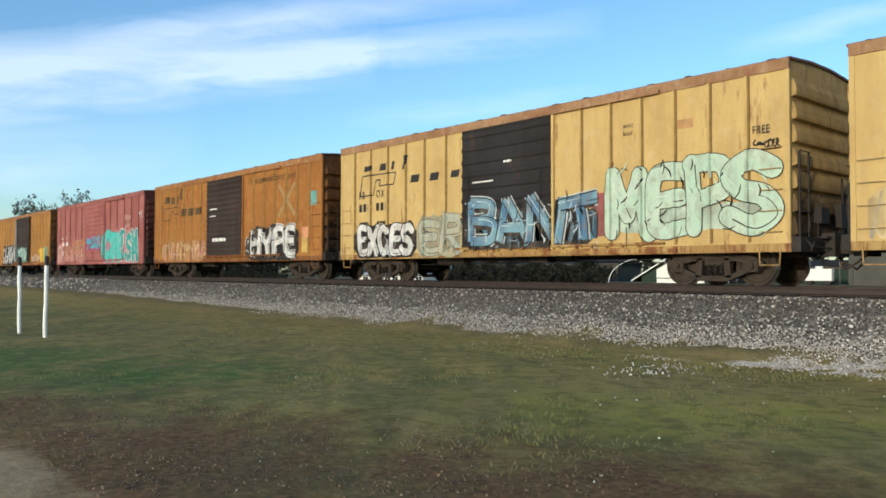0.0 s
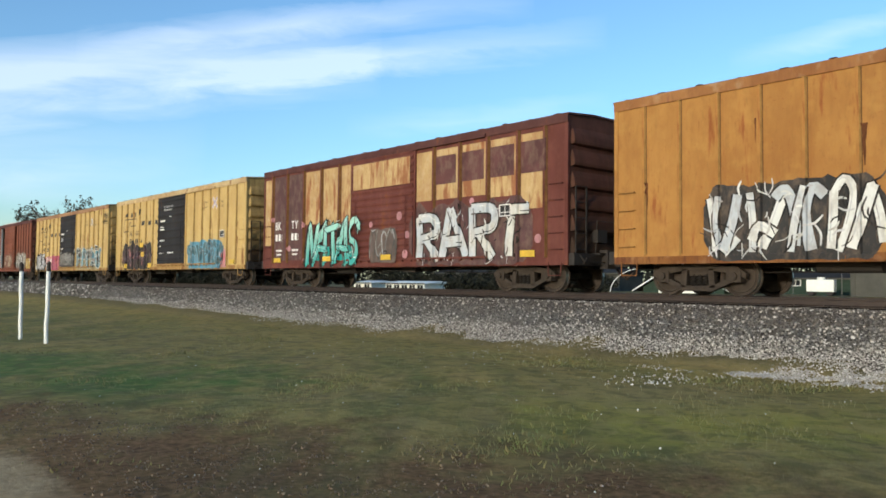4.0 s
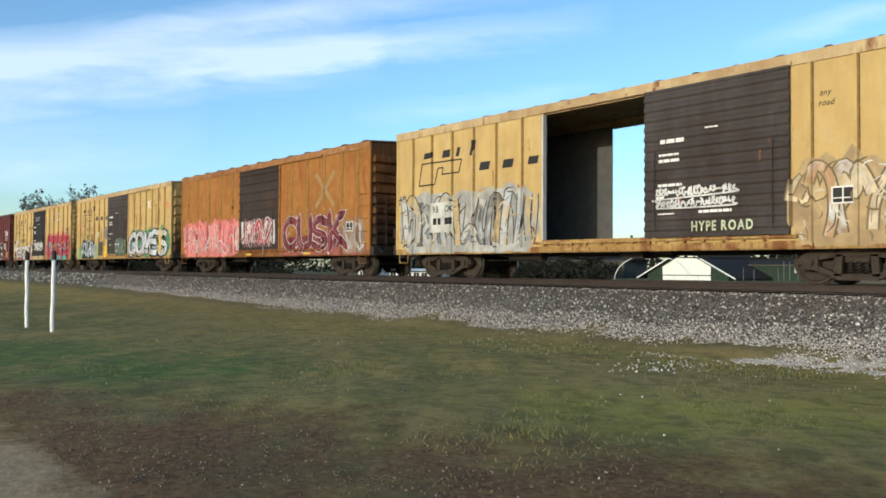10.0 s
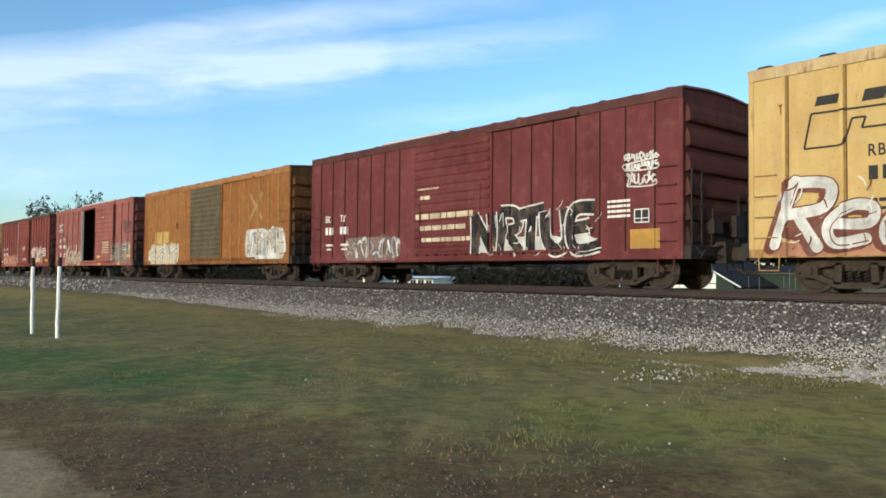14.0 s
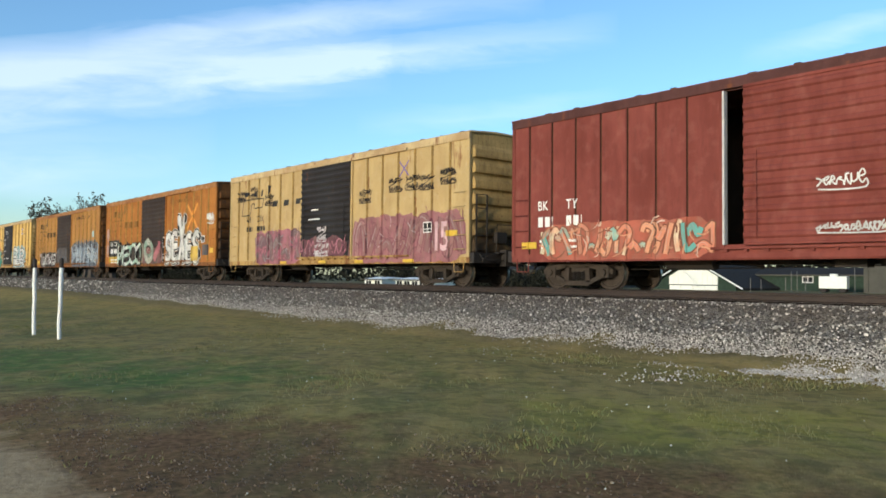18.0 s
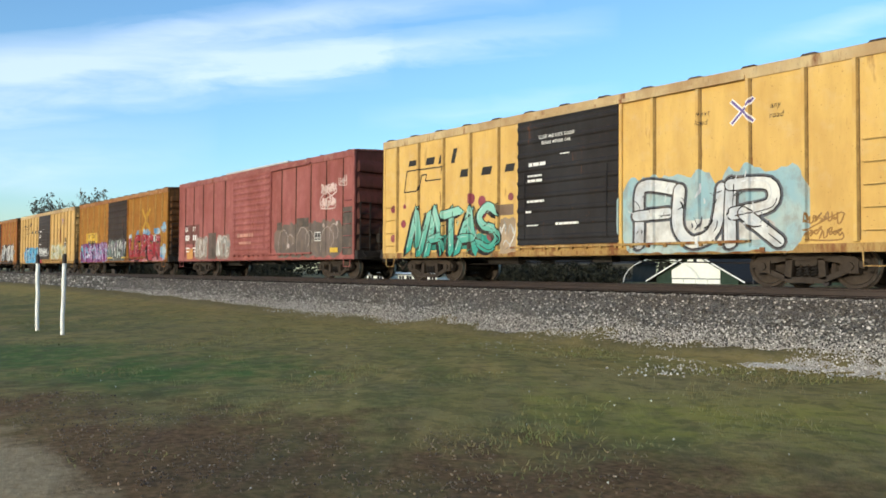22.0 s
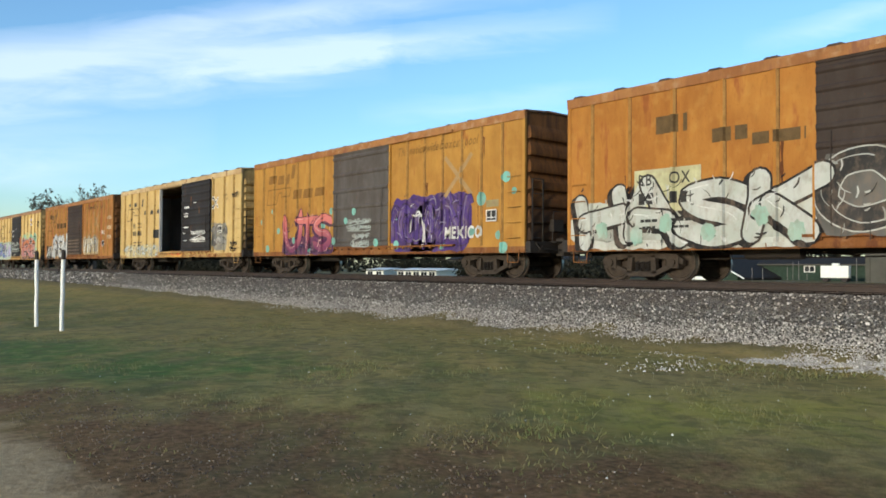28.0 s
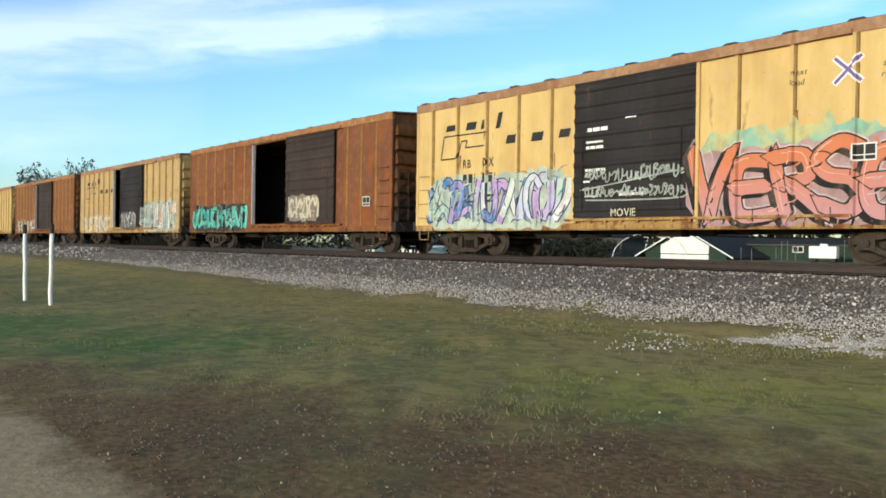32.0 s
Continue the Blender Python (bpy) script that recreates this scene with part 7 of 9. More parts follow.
piece(c, "CR", 9.5, 12.1, 0.76, 2.55, ((0.06, 0.42, 0.38), (0.10, 0.48, 0.43)), (0.03, 0.27, 0.26), "big bright teal letters with pink edges", (0.46, 0.20, 0.24), 0.06, 0.03, 3, seed=13, grow=0.25, pen=0.5, shine=(0.20, 0.55, 0.50))
piece(c, "ISM", 12.0, 14.85, 0.76, 2.5, ((0.015, 0.24, 0.23), (0.03, 0.30, 0.28)), W, "teal letters with white outlines", (0.55, 0.20, 0.24), 0.06, 0.05, 3, seed=5, pen=0.38)
tag(c, 12.75, 13.65, 2.45, 3.45, (0.62, 0.36, 0.30), "pale pink scrawl", 6, 7, 0.03)
tag(c, 14.9, 15.4, 3.1, 3.5, W, "small white scrawl", 8, 4, 0.022)

c = orange(4, -73.47, 4, "rusty orange boxcar with its dark door partly open", slide=1.05, col=ORG2, door_ribs=14)
shapes(c, 2.3, 5.9, 0.75, 2.4, [W, SILV, W], "white outlined letters", 14, 14, K, 0.14, 0.1, line=K)
shapes(c, 7.4, 10.3, 0.95, 2.1, [TEAL, MINT, W], "teal sprayed letters on the door", 9, 15, (0.10, 0.26, 0.22), 0.18)
shapes(c, 10.9, 13.2, 0.8, 1.6, [CREAM, W], "cream scrawl", 6, 16, (0.42, 0.20, 0.06))
patch(c, 12.9, 14.1, 0.95, 1.9, M_YEL, label="yellow painted patch")
patch(c, 14.15, 15.0, 0.95, 2.0, sp((0.20, 0.36, 0.26)))

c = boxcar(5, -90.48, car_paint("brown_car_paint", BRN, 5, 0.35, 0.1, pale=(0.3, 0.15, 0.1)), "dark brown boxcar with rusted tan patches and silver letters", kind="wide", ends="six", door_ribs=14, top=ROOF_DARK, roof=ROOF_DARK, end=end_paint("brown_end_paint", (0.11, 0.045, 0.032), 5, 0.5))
tanp = car_paint("rusted_tan_paint", (0.50, 0.36, 0.17), 55, 0.62, 0.3, rust_col=(0.15, 0.055, 0.025))
for x0, x1 in ((0.86, 1.78), (1.94, 2.96)):
    patch(c, x0, x1, 1.0, 4.25, sp((0.085, 0.040, 0.040), (0.075, 0.038, 0.036)), label="dark maroon panel")
for x0, x1, z0, z1 in ((0.12, 0.66, 1.6, 4.2), (3.15, 4.15, 2.3, 4.25), (4.35, 5.32, 2.2, 4.25), (5.5, 6.1, 2.3, 4.25), (9.62, 10.36, 2.7, 4.2), (10.55, 11.5, 2.7, 4.2), (11.7, 12.65, 2.7, 4.2), (12.85, 13.8, 2.6, 4.2), (14.0, 14.75, 2.2, 4.2)):
    patch(c, x0, x1, z0, z1, tanp, label="rust-streaked tan paint patch")
patch(c, 6.35, 9.4, 3.3, 4.15, tanp, label="rust-streaked tan paint patch", layer=0.004)
for i in range(4):
    patch(c, 10.52 + 1.16 * i, 11.42 + 1.16 * i, 3.15, 4.0, sp((0.11, 0.045, 0.042)), layer=0.006)
marks(c, "BKTY", M_WHT, 0.95, 2.2, 1.2, 0.30)
piece(c, "NATAS", 3.35, 6.75, 0.76, 2.4, ((0.34, 0.60, 0.52), (0.02, 0.30, 0.27)), K, "mint and teal pointed letters with black outlines", None, 0.02, 0.035, 8, seed=9, lean=0.14, grow=0.22, drop=True, fade=True, pen=0.30, cap="point", lap=True)
piece(c, "RART", 9.55, 14.3, 0.76, 2.5, (SILV, (0.55, 0.54, 0.50)), K, "silver block letters with dark shadows", (0.10, 0.05, 0.05), 0.015, 0.04, 2, seed=10, pen=0.27, cap="flat", shine=(0.66, 0.66, 0.64), lap=True)
shapes(c, 7.3, 8.8, 0.85, 2.0, [GREY, SILV, DGREY], "grey sprayed shape", 8, 18, (0.12, 0.09, 0.08))
dots(c, ((3.0, 2.3, 0.13), (2.0, 1.45, 0.12), (0.8, 2.6, 0.09), (8.9, 2.3, 0.14), (9.3, 1.7, 0.12), (7.4, 2.1, 0.10), (9.2, 1.1, 0.14), (3.2, 1.0, 0.12), (12.1, 2.55, 0.10), (14.6, 1.4, 0.12)), sp((0.46, 0.22, 0.24)), label="pink sprayed dot")
reflectors(c, (0.9, 4.4, 8.0, 14.0))
data_panel(c, 13.2, 2.0)

c = yellow(6, -107.62, 6, "yellow boxcar with black splotches and a blue piece", rust=0.20, top=ROOF_TAN)
new_emblem(c, M_BLK)
marks(c, "RBOX", M_BLK, 2.1, 2.56, 0.85, 0.24)
shapes(c, 1.0, 5.4, 0.74, 2.1, [(0.035, 0.018, 0.03), (0.045, 0.02, 0.035), K, (0.05, 0.03, 0.05), (0.36, 0.16, 0.15)], "black and pink ragged letters", 22, 19, (0.30, 0.15, 0.11), 0.5, 0.16, 0.12, line=K)
for x, z in ((1.4, 0.8), (3.9, 1.4), (3.7, 1.9), (4.9, 0.8)):
    patch(c, x, x + 0.5, z, z + 0.25, M_YEL, layer=0.048)
shapes(c, 9.8, 13.5, 0.74, 2.05, [(0.04, 0.10, 0.13), (0.05, 0.13, 0.16), (0.04, 0.09, 0.10)], "dark slate letters with light blue edges", 13, 20, (0.10, 0.27, 0.38), 0.5, 0.1, line=(0.17, 0.36, 0.47))
shapes(c, 13.0, 13.9, 0.78, 1.6, [ROSE, W, CRIM], "pink sprayed patch", 5, 21, ROSE)
cross(c, BLUE_X, 12.62, 3.67, 0.22, 0.06, M_WHT)
slogans(c, M_BLK)
door_signs(c)
data_panel(c, 13.2, 2.05)
reflectors(c, (14.2,))

c = yellow(7, -124.65, 7, "yellow boxcar with white letters and grey scrawled graffiti", rust=0.30)
new_emblem(c, M_BLK)
marks(c, "RBOX", M_BLK, 2.0, 2.5, 0.95, 0.22)
piece(c, "JKUB", 0.2, 2.6, 0.75, 1.9, ((0.42, 0.43, 0.46), (0.52, 0.52, 0.52)), K, "white and lilac letters with black outlines", K, 0.05, 0.04, 4, seed=11, pen=0.34, cap="flat", lap=True)
shapes(c, 2.7, 4.2, 0.75, 1.75, [W, ROSE, W], "white letters with pink edges", 7, 22, ROSE, 0.14, line=CRIM)
shapes(c, 4.1, 6.15, 0.75, 1.8, [PINK, CRIM, ROSE], "pink and crimson sprayed letters", 9, 23, PINK, 0.22)
shapes(c, 6.4, 9.4, 0.95, 1.9, [(0.03, 0.03, 0.03), (0.05, 0.05, 0.05), (0.08, 0.08, 0.075)], "white outlined letters on the black door", 8, 24, (0.03, 0.03, 0.03), 0.4, 0.1, line=(0.42, 0.42, 0.40))
shapes(c, 9.6, 14.4, 0.74, 2.2, [DGREY, (0.08, 0.22, 0.28), (0.10, 0.10, 0.09), (0.09, 0.09, 0.08), (0.12, 0.28, 0.33)], "dark grey and blue letters with white edges", 18, 25, (0.36, 0.27, 0.13), 0.45, 0.16, line=W)
cross(c, M_BLK, 12.62, 3.67, 0.22, 0.06, M_WHT)
slogans(c, M_BLK)
tag(c, 14.75, 15.45, 3.4, 3.75, K, "black scrawl", 12, 5)
tag(c, 14.75, 15.45, 3.75, 4.1, K, "black scrawl", 13, 5)
door_signs(c, full=False)
data_panel(c, 13.35, 1.85)
for i in range(4):
    patch(c, 10.9 + 0.95 * i, 11.0 + 0.95 * i, 2.2, 3.0, RUST, label="rust stain")

c = red(8, -141.67, 8, "dark brown-red boxcar with its door standing open", slide=1.6, col=(0.180, 0.062, 0.035), kind="seven", inner=M_INNER_S)
eaves_plate(c, 7.2, 11.6)
inside_door(c, DOOR_L + 0.15, DOOR_R - 0.06, M_INNER_S, 6, 7.3, 7.2)
marks(c, "BKTY", M_WHT, 0.85, 2.5, 0.95, 0.28)
shapes(c, 0.1, 2.7, 0.74, 1.85, [PINK, ROSE, GREY, (0.62, 0.26, 0.30)], "pink and grey bubble graffiti", 14, 26, (0.10, 0.05, 0.055), 0.20, 0.15, line=(0.04, 0.03, 0.035))
shapes(c, 2.35, 3.5, 0.90, 2.25, [(0.07, 0.42, 0.30), TEAL, MINT], "green bubble letter", 6, 126, (0.06, 0.30, 0.22), 0.30, 0.2, line=(0.03, 0.05, 0.05))
shapes(c, 3.35, 4.75, 0.74, 2.1, [GREY, (0.44, 0.04, 0.06), SILV, W], "grey and red sprayed letters", 10, 27, (0.09, 0.05, 0.05), 0.18, line=(0.04, 0.03, 0.035))
shapes(c, 4.5, 5.5, 0.74, 1.40, [(0.42, 0.56, 0.66), W, (0.30, 0.48, 0.62)], "pale blue sprayed shape", 6, 127, (0.34, 0.46, 0.56), 0.12, 0.2)
shapes(c, 5.75, 6.15, 1.0, 2.3, [(0.46, 0.38, 0.28), CREAM], "bare pale patches beside the doorway", 4, 128, (0.30, 0.18, 0.12), 0.06, 0.3)
shapes(c, 8.1, 10.6, 1.0, 2.1, [CREAM, (0.42, 0.40, 0.30), (0.20, 0.09, 0.06)], "pale outlined letters on the door", 9, 28, (0.165, 0.060, 0.040), 0.13, 0.1, line=(0.10, 0.04, 0.03))
shapes(c, 11.2, 14.2, 0.85, 2.2, [GREY, (0.32, 0.30, 0.25), W], "dull grey bubble letters", 11, 29, (0.24, 0.20, 0.16), 0.22, 0.1)
shapes(c, 14.2, 15.5, 0.9, 1.7, [GOLD, CREAM, W], "yellow and white sprayed shape", 6, 30, (0.45, 0.30, 0.08))
tag(c, 0.3, 0.9, 3.0, 3.7, W, "white scrawl", 14, 6)

c = red(9, -158.87, 9, "red boxcar with a teal and blue band of graffiti", col=(0.212, 0.043, 0.038))
eaves_plate(c, 5.2, 9.6)
marks(c, "BKTY", M_WHT, 0.95, 2.15, 0.95, 0.26)
patch(c, 0.05, 1.9, 0.73, 1.35, sp(PURP), layer=0.003)
shapes(c, 2.2, 6.9, 0.74, 2.2, [TEAL, (0.10, 0.52, 0.48), CYAN, BLUE, (0.50, 0.55, 0.20)], "teal letters with blue and yellow shading", 22, 31, (0.06, 0.38, 0.38), 0.30, 0.14, line=(0.05, 0.30, 0.34))
patch(c, 6.9, 9.4, 0.73, 1.4, sp(PURP), layer=0.0035)
piece(c, "CREEPS", 6.95, 9.25, 1.72, 2.14, (0.70, 0.56, 0.30), (0.14, 0.05, 0.03), "cream and orange lettering", None, 0.0, 0.022, 4, seed=41, pen=0.24, grow=0.2)
piece(c, "KULT", 7.2, 9.1, 1.22, 1.66, (0.72, 0.55, 0.24), (0.14, 0.05, 0.03), "cream and orange lettering", None, 0.0, 0.022, 4, seed=42, pen=0.24, grow=0.2)
shapes(c, 9.4, 14.0, 0.74, 2.35, [(0.05, 0.48, 0.48), CYAN, BLUE, GOLD, TEAL], "turquoise and blue piece with yellow lines", 20, 32, (0.04, 0.42, 0.45), 0.28, 0.08, line=BLUE)
zigzag(c, 9.6, 14.2, 2.28, 2.85, 5, W, (0.10, 0.035, 0.03), "white zigzag edge over dark spikes")
shapes(c, 7.5, 14.0, 0.72, 1.02, [CYAN, GOLD, W], "blue and yellow lower band", 10, 37, (0.06, 0.28, 0.46), 0.10, 0.05)
patch(c, 13.8, 15.55, 0.73, 1.55, sp(PURP), layer=0.003)
shapes(c, 14.15, 15.55, 1.55, 2.65, [CREAM], "cream sprayed patch", 3, 38, CREAM, 0.3)
data_panel(c, 14.1, 1.05)
tag(c, 0.1, 0.7, 2.9, 3.4, W, "white scrawl", 15, 4)
tag(c, 0.9, 1.6, 3.0, 3.9, W, "white scrawl", 16, 6)

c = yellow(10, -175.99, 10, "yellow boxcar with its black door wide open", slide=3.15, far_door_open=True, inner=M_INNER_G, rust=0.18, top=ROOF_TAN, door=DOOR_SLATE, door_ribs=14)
new_emblem(c, M_BLK)
shapes(c, 0.2, 6.1, 0.74, 2.6, [SILV, (0.44, 0.45, 0.43), (0.36, 0.38, 0.38), TAN, (0.46, 0.46, 0.43), (0.17, 0.22, 0.23), (0.10, 0.10, 0.10), (0.24, 0.25, 0.24)], "silver and grey wild letters", 26, 39, (0.42, 0.42, 0.39), 0.30, 0.16, line=(0.045, 0.043, 0.04))
patch(c, 1.75, 2.75, 1.35, 2.25, sp((0.56, 0.56, 0.50)), layer=0.046)
LIFT[0] = 0.044
words(c, "RB", 1.85, 1.95, 0.2, M_BLK, squeeze=0.8)
words(c, "OX", 2.38, 1.95, 0.2, M_BLK, squeeze=0.8)
bars(c, [(1.85, 2.2, 1.58, 0.2), (2.38, 2.7, 1.58, 0.2)], M_BLK, "number_bars")
LIFT[0] = 0.0
tag(c, 9.7, 11.6, 1.6, 2.1, W, "white scrawl on the door", 17, 8, 0.035)
shapes(c, 12.65, 15.5, 0.76, 2.5, [TAN, CREAM, (0.42, 0.25, 0.12), W, (0.30, 0.20, 0.12)], "tan and cream wild letters", 20, 40, (0.46, 0.33, 0.17), 0.16, 0.2)
shapes(c, 14.6, 15.5, 1.1, 2.2, [MINT, GRN], "pale green patch", 4, 41, (0.36, 0.50, 0.30))
words(c, "any", 13.22, 3.64, 0.12, M_BLK, slant=0.2)
words(c, "road", 13.20, 3.44, 0.12, M_BLK, slant=0.2)
door_signs(c, 3.15, False)
data_panel(c, 13.4, 1.5)
words(c, "HYPE ROAD", 10.6, 1.12, 0.2, sp((0.55, 0.60, 0.40)), "tag", "", 0, 0.75, 0.03)

c = orange(11, -193.03, 11, "rusty orange boxcar with dark red outlined letters", kind="wide", ends="nine", bumps=True)
cross(c, PALE_X, 12.8, 3.1, 0.62, 0.18)
shapes(c, 0.3, 6.2, 0.74, 2.35, [SALM, (0.70, 0.16, 0.16), ROSE, CRIM], "salmon pink ragged letters", 24, 42, (0.68, 0.20, 0.18), 0.26, 0.14, 0.08, line=W)
shapes(c, 6.45, 9.3, 1.1, 2.3, [CRIM, W, (0.25, 0.05, 0.08)], "dark red and white letters on the door", 11, 43, (0.12, 0.06, 0.06), 0.13, 0.15, line=W)
haze(c, 9.7, 15.4, 0.74, 1.15, ((0.30, 0.08, 0.07), (0.22, 0.07, 0.04)), "dull red haze under the letters", 141, 0.4)
piece(c, "CUSK", 9.9, 14.1, 0.85, 2.25, ((0.11, 0.016, 0.028), (0.17, 0.02, 0.035)), (0.05, 0.012, 0.016), "dark red letters with white outlines", None, 0.01, 0.020, 5, seed=13, grow=0.15, calm=0.5, pen=0.26, cap="point", halo=(0.58, 0.50, 0.50), shine=(0.5, 0.30, 0.32))
shapes(c, 13.9, 15.3, 0.78, 2.0, [(0.40, 0.42, 0.38), (0.26, 0.32, 0.28), (0.30, 0.10, 0.10)], "pale grey-green scrawl", 8, 143, (0.30, 0.20, 0.14), 0.08, 0.35, line=(0.52, 0.50, 0.48))
data_panel(c, 14.2, 1.5)
reflectors(c, (7.0, 11.5), 0.76, 0.5, 0.08)

c = yellow(12, -209.92, 12, "yellow boxcar with white and black letters on green", rust=0.30, door=DOOR_SLATE, door_ribs=14, top=ROOF_TAN)
new_emblem(c, M_BLK)
marks(c, "RBOX", M_BLK, 2.1, 2.42, 0.85, 0.26)
haze(c, 0.15, 1.3, 0.76, 1.5, ((0.16, 0.30, 0.14), (0.30, 0.36, 0.16)), "green sprayed patch", 144, 0.25)
haze(c, 3.3, 4.4, 0.76, 1.6, ((0.12, 0.30, 0.14), (0.30, 0.34, 0.16)), "green sprayed patch", 145, 0.3)
shapes(c, 1.05, 3.7, 0.74, 1.95, [(0.40, 0.47, 0.58), W, (0.30, 0.36, 0.46), (0.44, 0.48, 0.54)], "pale blue and white letters with black lines", 14, 44, (0.36, 0.41, 0.46), 0.22, 0.14, line=K)
for x0, x1, z0, z1, cl in ((4.5, 5.4, 0.9, 1.75, DGREY), (4.0, 4.6, 2.0, 2.35, (0.62, 0.54, 0.34)), (5.5, 6.0, 1.9, 2.6, GREY), (5.3, 5.9, 0.8, 1.5, GOLD)):
    patch(c, x0, x1, z0, z1, sp(cl))
haze(c, 9.7, 15.45, 0.8, 2.22, ((0.04, 0.21, 0.09), (0.05, 0.27, 0.12)), "green cloud behind the letters", 45, 0.30)
shapes(c, 7.6, 9.5, 0.9, 1.9, [GRN, GREY, W], "white line drawing on the door", 8, 46, (0.06, 0.10, 0.07), 0.06, 0.15)
piece(c, "GOMES", 9.75, 15.1, 0.80, 2.2, ((0.58, 0.60, 0.62), (0.42, 0.44, 0.48)), K, "white and silver slanting letters with black outlines", None, 0.035, 0.042, 8, lean=0.16, seed=14, grow=0.2, drop=True, pen=0.34, cap="flat", lap=True, shine=(0.66, 0.68, 0.70), halo=(0.045, 0.045, 0.055))
patch(c, 14.1, 14.4, 1.0, 2.2, M_YEL, layer=0.048)
cross(c, M_WHT, 12.62, 3.55, 0.2, 0.08)
slogans(c, M_BLK)
for x0, z0, z1 in ((10.7, 2.4, 3.1), (12.0, 2.3, 3.5), (12.9, 2.4, 3.2), (13.5, 2.4, 3.5), (13.95, 2.4, 3.3), (3.6, 1.7, 2.9), (4.5, 1.7, 2.8)):
    patch(c, x0, x0 + 0.09, z0, z1, RUST, label="rust stain")
tag(c, 14.75, 15.35, 3.2, 3.6, (0.66, 0.24, 0.10), "orange scrawl", 18, 5, 0.035)
tag(c, 0.3, 1.1, 2.4, 3.0, (0.62, 0.28, 0.14), "orange scrawl", 19, 6, 0.03)
door_signs(c, full=False)

c = yellow(13, -226.88, 13, "yellow boxcar with white script and a red and pink piece", kind="wide", ends="nine", bumps=True, top=ROOF_TAN)
new_emblem(c, M_BLK)
marks(c, "RBOX", M_BLK, 2.3, 2.55, 0.8, 0.22)
patch(c, 0.4, 6.2, 0.73, 1.0, sp((0.42, 0.20, 0.12)))
piece(c, "Reaper", 0.62, 6.4, 0.80, 2.25, W, (0.15, 0.05, 0.035), "white script letters shaded brown", None, 0.0, 0.026, 6, seed=15, lean=0.25, drop=True, pen=0.24)
tag(c, 6.85, 9.15, 1.35, 2.1, W, "white scrawl on the black door", 20, 9, 0.05)
shapes(c, 6.3, 9.4, 0.74, 1.02, [CREAM, TAN], "cream scrawl on the door sill", 8, 47, TAN, 0.08)
shapes(c, 9.7, 15.5, 0.74, 2.35, [(0.42, 0.025, 0.03), PINK, (0.40, 0.08, 0.18), CRIM, CRIM], "red and pink piece with flame tops", 26, 48, (0.42, 0.04, 0.075), 0.30, 0.16, 0.22)
shapes(c, 10.0, 14.9, 1.25, 1.95, [(0.05, 0.40, 0.36), TEAL, W, MINT, GOLD], "teal and white striped lettering", 20, 49, (0.58, 0.10, 0.18), 0.12, 0.1, line=K)
for x in (11.2, 12.7, 14.1):
    dots(c, ((x, 0.86, 0.2), (x + 0.35, 0.86, 0.16)), sp((0.05, 0.36, 0.36)), label="teal striped dot")
cross(c, BLUE_X, 12.62, 3.67, 0.24, 0.05, M_WHT)
slogans(c, M_BLK)
door_signs(c)
tag(c, 14.7, 15.2, 2.3, 2.9, (0.10, 0.12, 0.18), "dark blue scrawl", 21, 6)

c = red(14, -244.01, 14, "maroon boxcar with black and white jagged letters", col=tuple(0.88 * v for v in MAR), kind="seven")
eaves_plate(c, 4.4, 7.8)
marks(c, "BKTY", M_WHT, 0.95, 2.15, 0.95, 0.24)
piece(c, "NRTUE", 8.9, 13.3, 0.76, 2.15, K, W, "black jagged letters with white outlines", None, 0.045, 0.05, 5, seed=16, grow=0.2, pen=0.36, cap="flat", shine=(0.05, 0.05, 0.05))
shapes(c, 2.2, 5.4, 0.76, 1.6, [GREY, (0.34, 0.28, 0.26), W], "worn grey letters", 10, 50, (0.22, 0.13, 0.12), 0.16)
bars(c, [(6.4, 7.4, 2.9, 0.05), (6.5, 7.0, 2.6, 0.12), (6.3, 8.9, 2.0, 0.16), (6.5, 8.6, 1.65, 0.14), (6.6, 8.8, 1.3, 0.12)], sp(CREAM))
tag(c, 14.05, 14.95, 2.75, 3.2, W, "white scrawl", 22, 6, 0.035)
tag(c, 14.1, 14.9, 2.35, 2.75, W, "white scrawl", 23, 5, 0.035)
bars(c, [(13.55, 14.2, 1.7 + 0.12 * i, 0.06) for i in range(4)], M_WHT)
data_panel(c, 14.3, 1.5)
patch(c, 14.2, 15.0, 0.95, 1.4, sp((0.50, 0.28, 0.06)))

c = orange(15, -261.29, 15, "rusty orange-brown boxcar with an olive door", col=(0.262, 0.115, 0.035), door=car_paint("olive_door", (0.10, 0.085, 0.05), 97, 0.25, 0.1), door_ribs=14, rust=0.5)
cross(c, PALE_X, 12.8, 3.1, 0.55, 0.14)
shapes(c, 0.8, 4.7, 0.74, 1.8, [W, CREAM, (0.55, 0.48, 0.36)], "white sprayed letters", 12, 51, CREAM, 0.16)
patch(c, 1.6, 3.4, 1.8, 2.4, sp((0.52, 0.34, 0.10)))
shapes(c, 11.9, 15.3, 0.9, 2.2, [W, CREAM, GREY], "white sprayed patch with dark marks", 12, 52, W, 0.2)

c = red(16, -278.78, 16, "faded red boxcar with its door wide open", slide=3.05, col=(0.270, 0.098, 0.084), fade=0.25, inner=M_INNER_T, top=ROOF_PINK, roof=ROOF_PINK)
eaves_plate(c, 6.1, 12.6)
marks(c, "BKTY", M_WHT, 0.95, 2.35, 0.95, 0.28, back=sp((0.20, 0.055, 0.05)))
inside_door(c, DOOR_L + 0.15, DOOR_R - 0.06, M_INNER_T, 7, None, 7.9)
